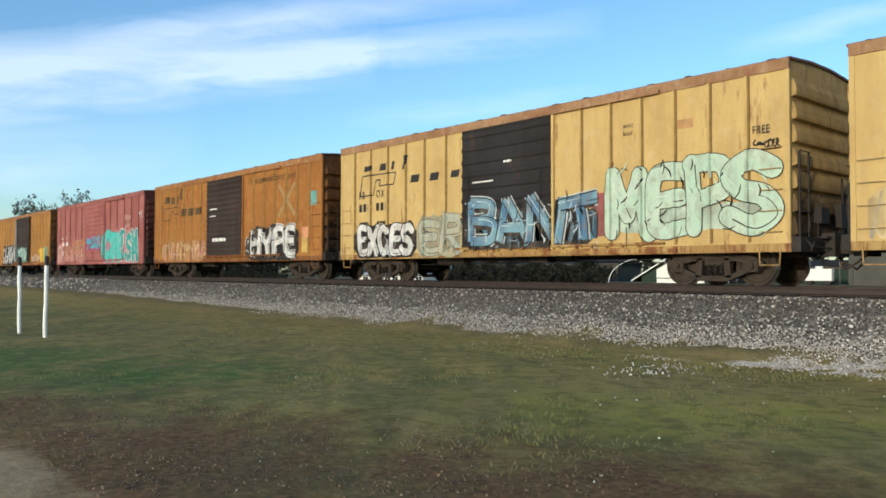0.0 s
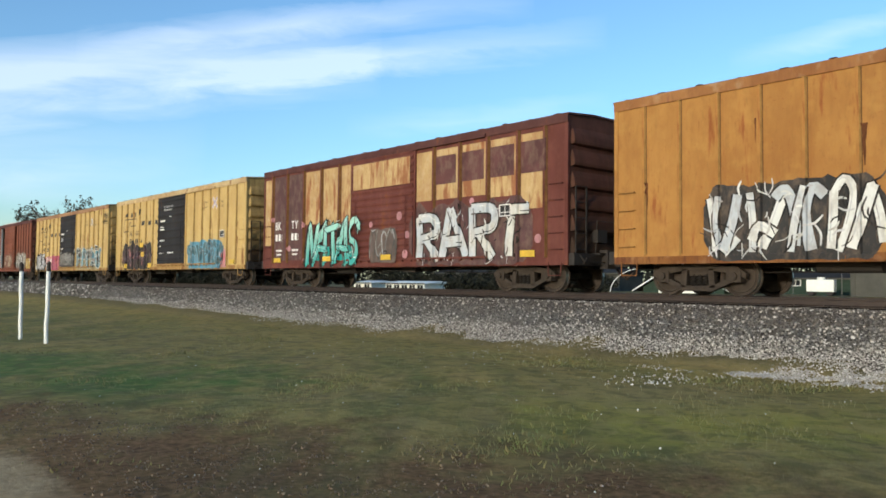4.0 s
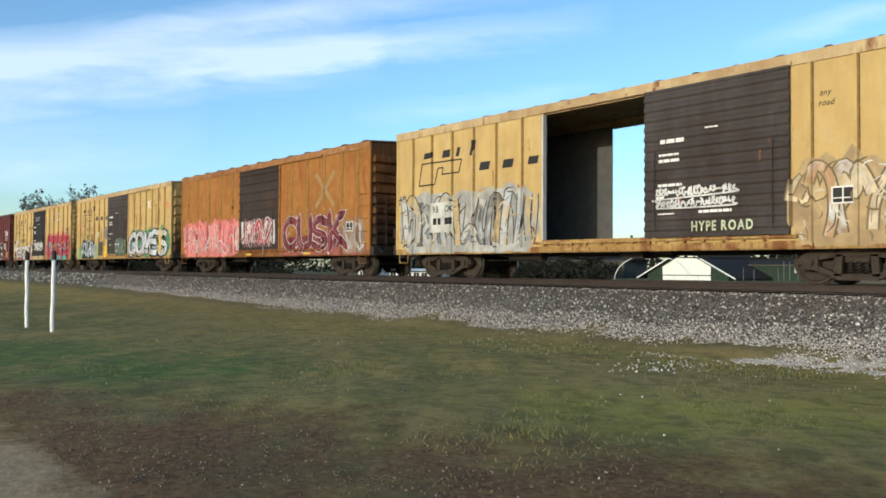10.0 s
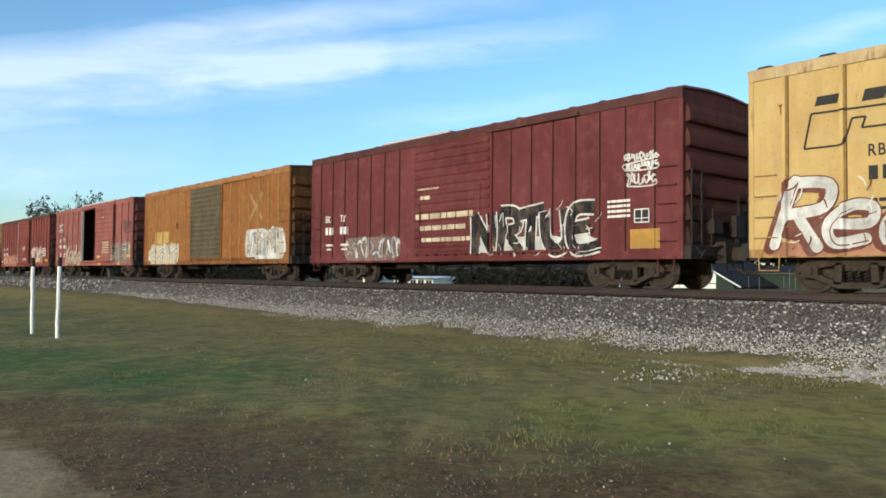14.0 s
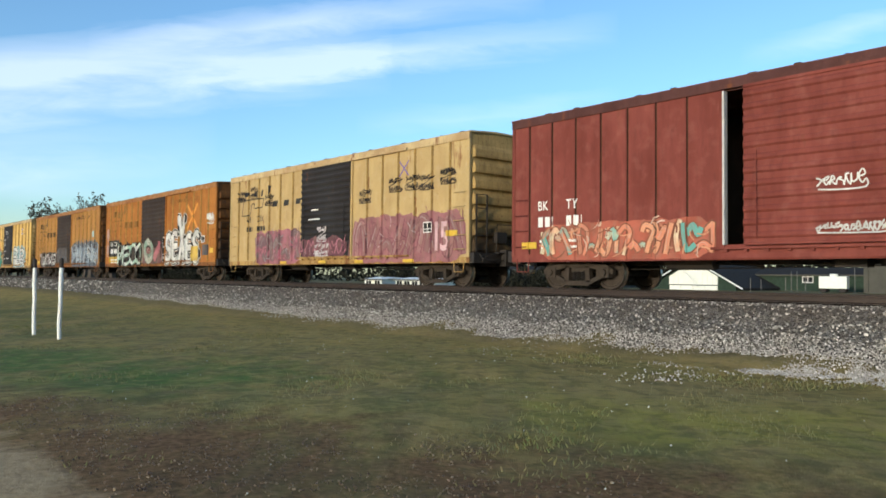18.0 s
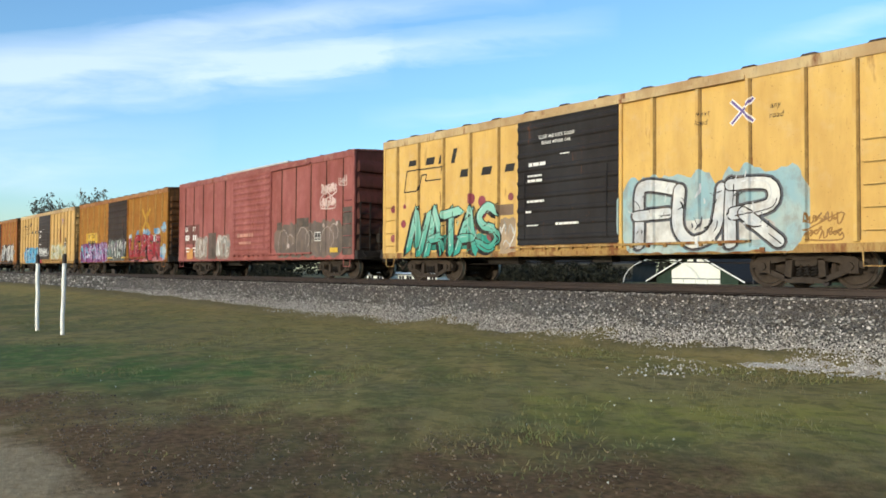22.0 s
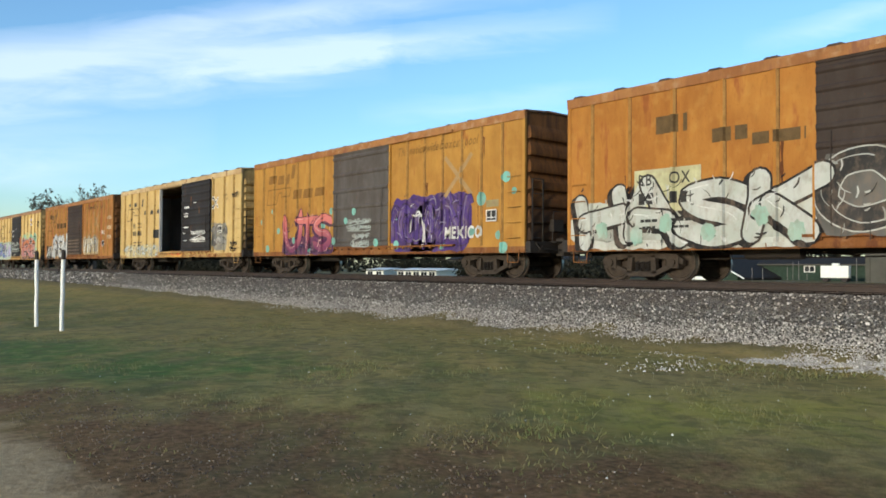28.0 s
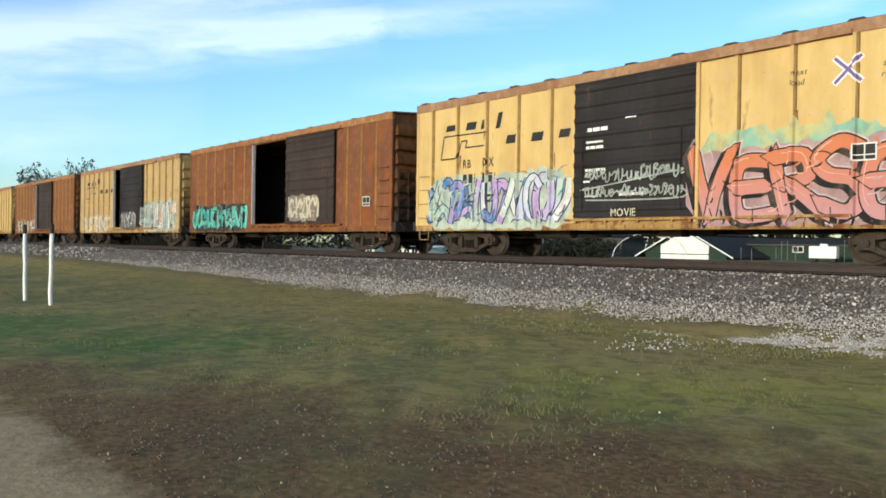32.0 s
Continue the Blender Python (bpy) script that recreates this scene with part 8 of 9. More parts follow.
piece(c, "Kade", 2.55, 6.1, 0.76, 2.05, ((0.46, 0.41, 0.33), (0.40, 0.33, 0.23)), (0.16, 0.06, 0.05), "cream rounded letters", None, 0.06, 0.03, 4, seed=17, pen=0.26)
shapes(c, 12.4, 15.3, 0.82, 2.1, [GREY, (0.35, 0.28, 0.22), (0.24, 0.14, 0.11), CREAM], "grey bubble letters", 11, 53, (0.30, 0.18, 0.15), 0.22)
tag(c, 14.1, 15.4, 2.5, 3.3, (0.12, 0.05, 0.045), "dark brushed scrawl", 24, 6, 0.08)
tag(c, 0.8, 1.7, 3.0, 3.7, W, "white scrawl", 25, 6, 0.035)
data_panel(c, 14.2, 1.55)
bars(c, [(10.8, 12.0, 2.05 - 0.15 * i, 0.07) for i in range(5)] + [(10.6, 11.0, 3.6, 0.05)], sp(CREAM))
reflectors(c, (0.4, 10.0, 14.8), 1.15)
reflectors(c, (2.6, 5.6, 10.2, 13.2), 0.74, 0.5, 0.10)

c = red(17, -296.22, 17, "bright red boxcar with its door a little open", slide=0.5, col=tuple(0.9 * v for v in RED2), ends="six", kind="seven")
marks(c, "BKTY", M_WHT, 0.95, 2.05, 0.95, 0.24)
shapes(c, 1.0, 6.0, 0.74, 1.7, [(0.55, 0.20, 0.12), CREAM, (0.60, 0.28, 0.16), (0.12, 0.34, 0.30)], "faded orange and cream letters", 16, 54, (0.40, 0.11, 0.07), 0.16)
shapes(c, 10.4, 13.8, 0.9, 2.25, [W, CREAM, (0.38, 0.10, 0.07)], "white dripping letters", 11, 55, (0.33, 0.075, 0.055), 0.13)
bars(c, [(14.0, 14.7, 2.0 - 0.13 * i, 0.06) for i in range(5)], M_WHT)
tag(c, 8.2, 9.1, 1.95, 2.35, W, "white scrawl on the door", 57, 5, 0.03)
tag(c, 8.2, 9.5, 1.15, 1.4, W, "white scrawl on the door", 58, 5, 0.03)
data_panel(c, 13.3, 1.35)
reflectors(c, (0.4, 14.85), 1.05)
reflectors(c, (12.0,), 1.0)

c = yellow(18, -313.55, 18, "dirty yellow boxcar with a wide band of dull pink graffiti", col=YEL2, rust=0.22, top=ROOF_TAN, door_ribs=14)
new_emblem(c, M_BLK)
words(c, "AB", 1.6, 2.5, 0.26, M_BLK, squeeze=0.8)
words(c, "OX", 2.6, 2.5, 0.26, M_BLK, squeeze=0.8)
bars(c, [(1.6, 2.1, 2.12, 0.2), (2.6, 3.2, 2.12, 0.2)], M_BLK, "number_bars")
shapes(c, 2.4, 6.1, 0.74, 2.15, [(0.34, 0.11, 0.15), (0.15, 0.09, 0.10), (0.38, 0.12, 0.17), (0.18, 0.13, 0.13)], "dull pink and purple letters", 16, 56, (0.34, 0.13, 0.16), 0.24, 0.12, line=(0.18, 0.08, 0.10))
shapes(c, 6.2, 9.4, 1.0, 1.7, [(0.22, 0.07, 0.10), (0.35, 0.14, 0.18)], "pink streaks on the door", 10, 57, (0.14, 0.055, 0.07), 0.10, 0.3)
tag(c, 7.3, 8.2, 0.98, 1.5, (0.50, 0.46, 0.47), "white line drawing on the door", 58, 3, 0.04)
tag(c, 7.45, 8.05, 1.5, 2.1, (0.50, 0.46, 0.47), "white line drawing on the door", 59, 3, 0.04)
shapes(c, 9.6, 15.45, 0.74, 2.35, [(0.26, 0.12, 0.12), (0.22, 0.11, 0.11), (0.30, 0.15, 0.15)], "dull pink bubble letters with dark lines", 16, 59, (0.31, 0.13, 0.14), 0.34, 0.12, line=(0.20, 0.07, 0.09))
for x, z, s in ((10.0, 2.75, 26), (11.7, 3.0, 27), (12.6, 3.0, 28), (13.3, 2.95, 29), (14.3, 3.05, 30), (0.8, 3.4, 31), (3.2, 3.1, 32), (1.9, 3.5, 33)):
    tag(c, x, x + 0.7, z, z + 0.5, K, "black written scrawl", s, 4, 0.03)
cross(c, BLUE_X, 12.5, 3.75, 0.24, 0.05)
data_panel(c, 13.5, 1.6)
bars(c, [(7.0, 7.5, 2.7, 0.05), (6.8, 7.6, 2.35, 0.05)], M_WHT)
reflectors(c, (4.6, 7.6, 9.9, 12.6), 0.74, 0.5, 0.10)
reflectors(c, (14.6,), 1.5)
words(c, "NOPE", 14.35, 3.35, 0.2, M_BLK, "tag", squeeze=0.75)
words(c, "15", 14.1, 1.1, 0.85, sp((0.62, 0.40, 0.42)), "graffiti", "pale pink numerals", 0, 0.8, 0.02)

c = orange(19, -330.62, 19, "weathered orange boxcar with tall white letters", door_ribs=14, col=(0.360, 0.144, 0.029))
old_emblem(c, FADED)
cross(c, plain("orange_mark", (0.60, 0.26, 0.06), 0.8), 12.9, 3.1, 0.6, 0.16)
piece(c, "SEXES", 9.55, 13.9, 0.76, 2.35, W, K, "tall white letters with black shadows", None, 0.02, 0.070, 1, seed=18, tall={2: 1.5}, calm=0.25, grow=0.02, pen=0.33, halo=W)
piece(c, "MECO", 2.3, 6.3, 0.76, 2.0, ((0.30, 0.46, 0.36), W), K, "mint and black angular letters", K, 0.03, 0.05, 6, seed=19, lean=0.1, pen=0.26, cap="point", lap=True)
haze(c, 6.4, 9.4, 0.85, 1.7, ((0.085, 0.055, 0.048), (0.16, 0.06, 0.06)), "dull red haze on the door", 60, 0.15)
piece(c, "O", 6.8, 8.05, 0.80, 2.2, ((0.34, 0.36, 0.30), (0.17, 0.26, 0.20)), (0.10, 0.08, 0.07), "pale green round letter on the door", None, 0.03, 0.02, 3, seed=60, pen=0.36, grow=0.1)
puff(c, 7.42, 1.45, 0.26, 0.3, ((0.22, 0.05, 0.05), (0.14, 0.05, 0.05)), "red heart of the round letter", 61)
puff(c, 6.45, 1.5, 0.24, 0.6, ((0.26, 0.24, 0.19), (0.16, 0.13, 0.10)), "pale end of a letter", 63)
for k in range(4):
    puff(c, 8.35 + 0.2 * k, 1.2 + 0.2 * k, 0.24, 0.26, ((0.42, 0.15, 0.17), (0.28, 0.09, 0.10)), "pink splash on the door", 162 + k, 0.0036 + 0.0004 * k)
tag(c, 0.2, 0.75, 1.2, 3.0, (0.46, 0.30, 0.26), "pale pink scrawl", 66, 7, 0.045)
patch(c, 0.75, 2.2, 0.95, 1.7, sp((0.56, 0.36, 0.06)))
marks(c, "RBOX", M_WHT, 0.9, 1.92, 0.75, 0.24, back=M_BLK)
patch(c, 12.9, 13.7, 0.95, 1.65, sp((0.55, 0.38, 0.08)), layer=0.048)
data_panel(c, 14.0, 1.75)
patch(c, 14.1, 14.8, 1.2, 1.7, sp((0.08, 0.08, 0.09)))
patch(c, 14.9, 15.3, 1.3, 1.55, M_YEL)
tag(c, 14.7, 15.3, 2.6, 3.2, W, "white scrawl", 34, 5, 0.05)

c = orange(20, -347.55, 20, "orange boxcar with shiny silver blade-like graffiti", door_ribs=14, col=ORG2, rust=0.3)
old_emblem(c, FADED2)
shapes(c, 9.6, 15.5, 0.74, 2.3, [(0.30, 0.36, 0.42), (0.40, 0.46, 0.50), (0.20, 0.25, 0.30), (0.26, 0.33, 0.40)], "silver-blue blade-like wild letters", 34, 62, (0.10, 0.12, 0.15), 0.22, 0.22, 0.18, line=(0.05, 0.055, 0.07))
shapes(c, 1.5, 6.0, 0.74, 1.85, [GREY, (0.40, 0.32, 0.32), (0.30, 0.24, 0.25), W], "grey and mauve letters with black lines", 16, 63, (0.28, 0.22, 0.21), 0.22, 0.12, line=K)
shapes(c, 6.4, 9.2, 1.0, 2.1, [(0.10, 0.13, 0.17), (0.06, 0.06, 0.07)], "dark blue streaks on the door", 10, 64, (0.075, 0.065, 0.06), 0.10)
data_panel(c, 13.3, 1.55)
patch(c, 14.1, 14.5, 2.6, 3.0, sp((0.30, 0.44, 0.44)))
marks(c, "RBOX", FADED, 1.1, 2.4, 0.9, 0.26)
reflectors(c, (0.9,), 1.0)

c = yellow(21, -364.73, 21, "clean yellow boxcar with teal and silver letters", kind="wide", ends="nine", bumps=True, rust=0.08, top=ROOF_TAN, col=(0.66, 0.435, 0.135))
new_emblem(c, M_BLK)
piece(c, "NATAS", 1.5, 5.4, 0.76, 2.2, ((0.28, 0.52, 0.42), (0.02, 0.26, 0.20)), K, "teal and green pointed letters with black outlines", None, 0.01, 0.03, 9, seed=21, lean=0.12, grow=0.2, drop=True, fade=True, pen=0.30, cap="point", lap=True)
dots(c, ((0.55, 2.3, 0.13), (0.55, 1.35, 0.13), (1.1, 1.8, 0.13), (1.15, 2.35, 0.08), (4.3, 2.4, 0.16), (4.75, 2.3, 0.16), (4.8, 1.95, 0.15), (2.2, 1.0, 0.12), (3.6, 1.1, 0.28), (5.1, 1.3, 0.15), (4.4, 1.45, 0.16), (5.9, 2.35, 0.11), (1.2, 0.95, 0.1)), sp((0.25, 0.055, 0.075)), label="dark red sprayed dot")
haze(c, 9.5, 14.0, 0.74, 2.45, ((0.26, 0.40, 0.44), (0.36, 0.44, 0.42)), "pale blue cloud behind letters", 65, 0.25)
piece(c, "FUR", 9.8, 13.4, 0.80, 2.35, (SILV, W), K, "silver bubble letters with dark outlines", None, 0.02, 0.03, 5, seed=22, grow=0.12, calm=0.5, pen=0.26, lap=True, shine=(0.60, 0.62, 0.64), halo=(0.10, 0.11, 0.13))
shapes(c, 5.45, 6.15, 0.8, 1.8, [W, GREY], "white line scrawl", 7, 66, (0.40, 0.30, 0.20), 0.07)
patch(c, 5.4, 6.0, 1.85, 2.15, sp((0.18, 0.12, 0.08)))
cross(c, BLUE_X, 12.62, 3.67, 0.24, 0.05, M_WHT)
slogans(c, M_BLK)
door_signs(c)
tag(c, 13.9, 14.6, 0.9, 1.5, (0.3, 0.16, 0.05), "brown scrawl", 35, 6)

c = red(22, -382.05, 22, "faded pinkish red boxcar with grey painted-over graffiti", col=(0.300, 0.104, 0.094), fade=0.2, ends="six", top=ROOF_PINK, roof=ROOF_PINK)
eaves_plate(c, 5.4, 11.0)
marks(c, "BKTY", M_WHT, 0.8, 2.15, 0.9, 0.22, back=sp((0.14, 0.045, 0.04)))
shapes(c, 2.0, 3.4, 0.78, 1.9, [GREY, (0.30, 0.24, 0.20), W], "grey and white pointed shapes", 7, 67, (0.26, 0.19, 0.16), 0.15, 0.2, line=(0.5, 0.45, 0.4))
patch(c, 3.5, 4.35, 0.80, 2.0, sp((0.09, 0.07, 0.06)), layer=0.012)
shapes(c, 4.4, 5.8, 0.78, 1.9, [GREY, (0.30, 0.24, 0.20), W], "grey and white pointed shapes", 7, 68, (0.26, 0.19, 0.16), 0.15, 0.2, line=(0.5, 0.45, 0.4))
haze(c, 9.85, 15.0, 0.80, 2.1, ((0.105, 0.085, 0.072), (0.15, 0.115, 0.10)), "brown-grey painted-over band", 69, 0.22)
bm = bmesh.new()
for k, (x, z, w, h) in enumerate(((10.2, 1.0, 0.8, 0.9), (10.9, 1.2, 0.5, 0.5), (11.6, 0.95, 1.0, 1.0), (12.3, 1.3, 0.6, 0.5), (13.4, 1.0, 0.9, 0.9), (14.0, 1.4, 0.6, 0.6))):
    ribbon(bm, curve_through([(x, z), (x + 0.1 * w, z + 0.7 * h), (x + 0.55 * w, z + h), (x + w, z + 0.6 * h), (x + 0.8 * w, z + 0.1 * h)]), 0.026, 0.012 + 0.0002 * k, 0, True)
drape(bm, c, "graffiti", [sp((0.46, 0.40, 0.37))], c, "thin pale curls on the painted-over band")
for x0, x1, z0, z1 in ((10.1, 10.5, 1.9, 2.2), (11.65, 12.55, 1.95, 2.3), (14.9, 15.5, 0.85, 2.55)):
    patch(c, x0, x1, z0, z1, sp((0.085, 0.07, 0.06)), layer=0.02)
tag(c, 13.4, 14.4, 2.5, 3.5, (0.66, 0.50, 0.46), "pale scrawl", 36, 5, 0.045)
tag(c, 14.6, 15.1, 3.3, 3.7, (0.66, 0.50, 0.46), "pale scrawl", 37, 4, 0.04)
dots(c, ((11.0, 1.25, 0.10), (13.6, 1.95, 0.08), (14.5, 2.0, 0.07)), sp((0.44, 0.36, 0.33)), label="pale sprayed dot")
bars(c, [(6.7, 8.2, 1.7, 0.14), (6.9, 8.0, 1.4, 0.1)], sp((0.52, 0.26, 0.20)))
data_panel(c, 13.0, 1.35)
reflectors(c, (14.1,), 0.95)
patch(c, 1.0, 1.7, 0.8, 1.3, sp((0.55, 0.26, 0.07)))

c = orange(23, -399.23, 23, "deep orange boxcar with crimson block letters", kind="wide", ends="nine", bumps=True, col=(0.315, 0.142, 0.022), rust=0.3)
cross(c, plain("yellow_mark", (0.42, 0.24, 0.045), 0.8), 12.5, 3.0, 0.6, 0.2)
patch(c, 1.8, 3.9, 1.95, 2.6, sp((0.62, 0.40, 0.06)))
marks(c, "RBOX", M_BLK, 2.1, 2.28, 0.85, 0.24)
haze(c, 0.25, 6.25, 0.74, 1.75, ((0.10, 0.36, 0.48), (0.26, 0.42, 0.50)), "cyan cloud behind lilac letters", 69, 0.3)
shapes(c, 0.4, 6.1, 0.74, 2.0, [(0.44, 0.36, 0.54), (0.54, 0.50, 0.62), (0.25, 0.05, 0.19), (0.10, 0.34, 0.46), (0.40, 0.30, 0.50)], "lilac and magenta letters with white edges", 40, 70, (0.22, 0.05, 0.18), 0.20, 0.14, line=(0.11, 0.03, 0.15))
shapes(c, 6.4, 9.5, 0.8, 2.1, [(0.40, 0.44, 0.42), (0.05, 0.055, 0.055), (0.10, 0.17, 0.15), (0.13, 0.10, 0.16), W], "blotchy green-grey letters on the door", 40, 71, (0.075, 0.085, 0.08), 0.15, 0.15)
for x0, x1, z0, z1, seed in ((9.75, 10.5, 1.95, 2.3, 72), (10.9, 11.6, 2.05, 2.5, 73), (12.0, 12.5, 2.1, 2.55, 74), (12.55, 13.2, 2.1, 2.5, 75), (13.75, 14.6, 2.15, 2.55, 76), (14.85, 15.4, 2.2, 2.85, 77), (14.7, 15.45, 0.8, 1.7, 78)):
    puff(c, (x0 + x1) / 2, (z0 + z1) / 2, (x1 - x0) / 2, (z1 - z0) / 2, ((0.09, 0.22, 0.38), (0.42, 0.52, 0.56)), "blue puff of paint over the letters", seed)
haze(c, 10.0, 15.3, 0.74, 1.05, ((0.44, 0.20, 0.22), (0.30, 0.04, 0.06)), "pink foot of the crimson letters", 79, 0.3)
piece(c, "LEPER", 9.9, 14.75, 0.80, 2.2, ((0.27, 0.018, 0.030), (0.33, 0.035, 0.05)), (0.03, 0.012, 0.015), "crimson block letters with white edges and black shadows", None, 0.04, 0.024, 5, seed=24, grow=0.15, drop=True, pen=0.36, cap="flat", lap=True, shine=(0.64, 0.54, 0.55))
data_panel(c, 13.7, 1.75)
reflectors(c, (6.4, 8.9), 0.93, 0.9, 0.08)

c = yellow(24, -416.0, 24, "yellow boxcar with bright blue and white letters", rust=0.12, top=ROOF_TAN, door=DOOR_SLATE, door_ribs=14, col=(0.62, 0.405, 0.15))
new_emblem(c, M_BLK)
shapes(c, 1.7, 6.1, 0.74, 2.0, [CYAN, BLUE, (0.20, 0.50, 0.74), W, (0.10, 0.34, 0.60)], "bright blue and white letters with a red edge", 18, 73, (0.10, 0.40, 0.66), 0.26, 0.12, line=NAVY)
patch(c, 6.1, 7.4, 0.73, 0.98, sp((0.42, 0.05, 0.06)))
tag(c, 6.6, 9.2, 1.2, 1.9, (0.55, 0.55, 0.54), "grey-white scrawl on the door", 39, 10, 0.05)
shapes(c, 9.6, 13.7, 0.86, 2.1, [(0.52, 0.50, 0.34), W, (0.56, 0.54, 0.40)], "pale green and white script letters", 14, 74, (0.56, 0.42, 0.16), 0.16, 0.2, line=(0.30, 0.34, 0.20))
cross(c, BLUE_X, 12.62, 3.67, 0.24, 0.05)
slogans(c, M_BLK)
door_signs(c, full=False)
patch(c, 13.3, 13.75, 2.2, 2.5, M_BLK)
data_panel(c, 13.25, 1.8)
for x in (12.2, 12.9, 11.6):
    patch(c, x, x + 0.1, 2.2, 3.2, RUST, label="rust stain")

c = orange(25, -433.0, 25, "reddish orange boxcar with grey-white letters", kind="wide", ends="nine", bumps=True, col=(0.324, 0.115, 0.029))
cross(c, PALE_X, 12.8, 3.2, 0.5, 0.12)
shapes(c, 0.2, 5.8, 0.76, 1.9, [TAN, CREAM, (0.50, 0.34, 0.10), GREY], "tan and grey painted-over patches", 14, 75, (0.48, 0.34, 0.14), 0.3)
shapes(c, 8.3, 10.0, 0.76, 1.7, [GREY, W], "grey letter edge", 6, 76, (0.18, 0.17, 0.16), 0.14)
shapes(c, 9.7, 14.6, 0.74, 2.45, [(0.50, 0.50, 0.48), W, SILV], "grey-white block letters with black lines", 16, 77, (0.46, 0.46, 0.44), 0.32, 0.1, line=K)
bars(c, [(6.4, 7.0, 2.6, 0.06), (6.4, 6.9, 2.3, 0.06), (6.4, 7.2, 1.9, 0.08)], M_WHT)
data_panel(c, 14.6, 1.5)

c = orange(26, -450.37, 26, "orange boxcar with silver letters and a pale crossed mark", kind="wide", ends="nine", bumps=True, col=(0.353, 0.155, 0.029))
cross(c, PALE_X, 12.6, 3.1, 0.62, 0.16)
haze(c, 12.0, 13.2, 2.7, 3.4, ((0.40, 0.10, 0.03), (0.36, 0.15, 0.04)), "faded red field", 78, 0.25)
haze(c, 0.1, 6.24, 0.74, 1.85, ((0.40, 0.42, 0.37), (0.46, 0.46, 0.42)), "silver cloud behind letters", 79, 0.3)
piece(c, "HASK", 0.35, 6.25, 0.76, 2.3, ((0.43, 0.44, 0.41), (0.35, 0.37, 0.33)), K, "silver letters with black curls and mint edges", None, 0.05, 0.050, 7, seed=79, grow=0.25, drop=True, pen=0.44, lap=True)
for x0, z0, seed in ((0.9, 1.0, 90), (1.9, 0.85, 91), (2.7, 1.1, 92), (3.7, 0.9, 93), (4.9, 1.2, 94), (5.6, 0.85, 95)):
    puff(c, x0 + 0.2, z0 + 0.2, 0.2, 0.22, ((0.24, 0.37, 0.30), (0.34, 0.41, 0.35)), "mint puff of paint", seed, 0.044)
LIFT[0] = 0.027
marks(c, "RBOX", M_BLK, 2.15, 2.2, 0.85, 0.26, back=sp((0.50, 0.48, 0.28)))
LIFT[0] = 0.0
piece(c, "CE", 6.35, 9.2, 0.95, 2.45, ((0.022, 0.021, 0.02), (0.04, 0.036, 0.033)), (0.42, 0.43, 0.40), "black curled letters outlined in white on the door", (0.11, 0.105, 0.095), 0.03, 0.028, 8, seed=80, grow=0.15, pen=0.42, cap="point", lap=True, shine=(0.34, 0.35, 0.33))
shapes(c, 9.8, 13.3, 1.05, 2.3, [(0.62, 0.34, 0.28), CREAM, (0.60, 0.46, 0.36)], "pale pink and cream letters", 12, 81, (0.58, 0.28, 0.18), 0.3, 0.15)
bars(c, [(9.9, 13.3, 0.74, 0.11)], M_WHT, "tag", "thin white row of signs")
bars(c, [(4.0, 4.8, 3.0, 0.3), (2.6, 3.4, 3.35, 0.4), (4.9, 6.0, 2.85, 0.25)], FADED2)
data_panel(c, 14.2, 1.85)
patch(c, 14.2, 14.75, 1.25, 1.8, sp((0.30, 0.36, 0.22)))
tag(c, 14.3, 15.0, 3.0, 3.6, CREAM, "cream scrawl", 40, 5, 0.05)
patch(c, 8.8, 9.4, 1.02, 1.06, M_YEL)

c = orange(27, -467.46, 27, "yellow-orange boxcar with purple letters and teal dots", col=(0.374, 0.198, 0.040), door=DOOR_GREY, door_ribs=6, rust=0.28)
old_emblem(c, FADED)
cross(c, PALE_X, 12.9, 3.0, 0.6, 0.14)
shapes(c, 2.4, 6.3, 0.74, 1.15, [(0.06, 0.03, 0.10), (0.10, 0.03, 0.08)], "dark purple haze under the letters", 4, 82, (0.09, 0.03, 0.09), 0.2, 0.3)
piece(c, "UTS", 2.7, 6.0, 0.78, 2.3, ((0.56, 0.17, 0.14), (0.10, 0.02, 0.08)), (0.06, 0.02, 0.06), "salmon letters that turn to purple below", None, 0.0, 0.03, 8, seed=31, grow=0.35, lean=0.1, drop=True, fade=True, pen=0.28, cap="point")
shapes(c, 9.6, 13.5, 0.78, 2.6, [(0.06, 0.03, 0.15), (0.05, 0.025, 0.12), (0.08, 0.045, 0.19)], "dark purple block letters", 14, 84, (0.06, 0.028, 0.15), 0.36, 0.08)
shapes(c, 10.6, 11.9, 0.78, 2.3, [W, K, LILA], "white and black pointed frame", 6, 85, (0.12, 0.06, 0.20), 0.09, 0.1)
words(c, "MEXICO", 12.35, 1.15, 0.34, sp(W), "graffiti", "white painted word", 0.05, 0.8, 0.03)
tag(c, 7.5, 8.5, 0.95, 1.45, (0.36, 0.40, 0.38), "pale scrawl on the grey door", 86, 3, 0.035)
tag(c, 7.2, 8.6, 1.5, 1.95, (0.33, 0.37, 0.35), "pale scrawl on the grey door", 186, 4, 0.03)
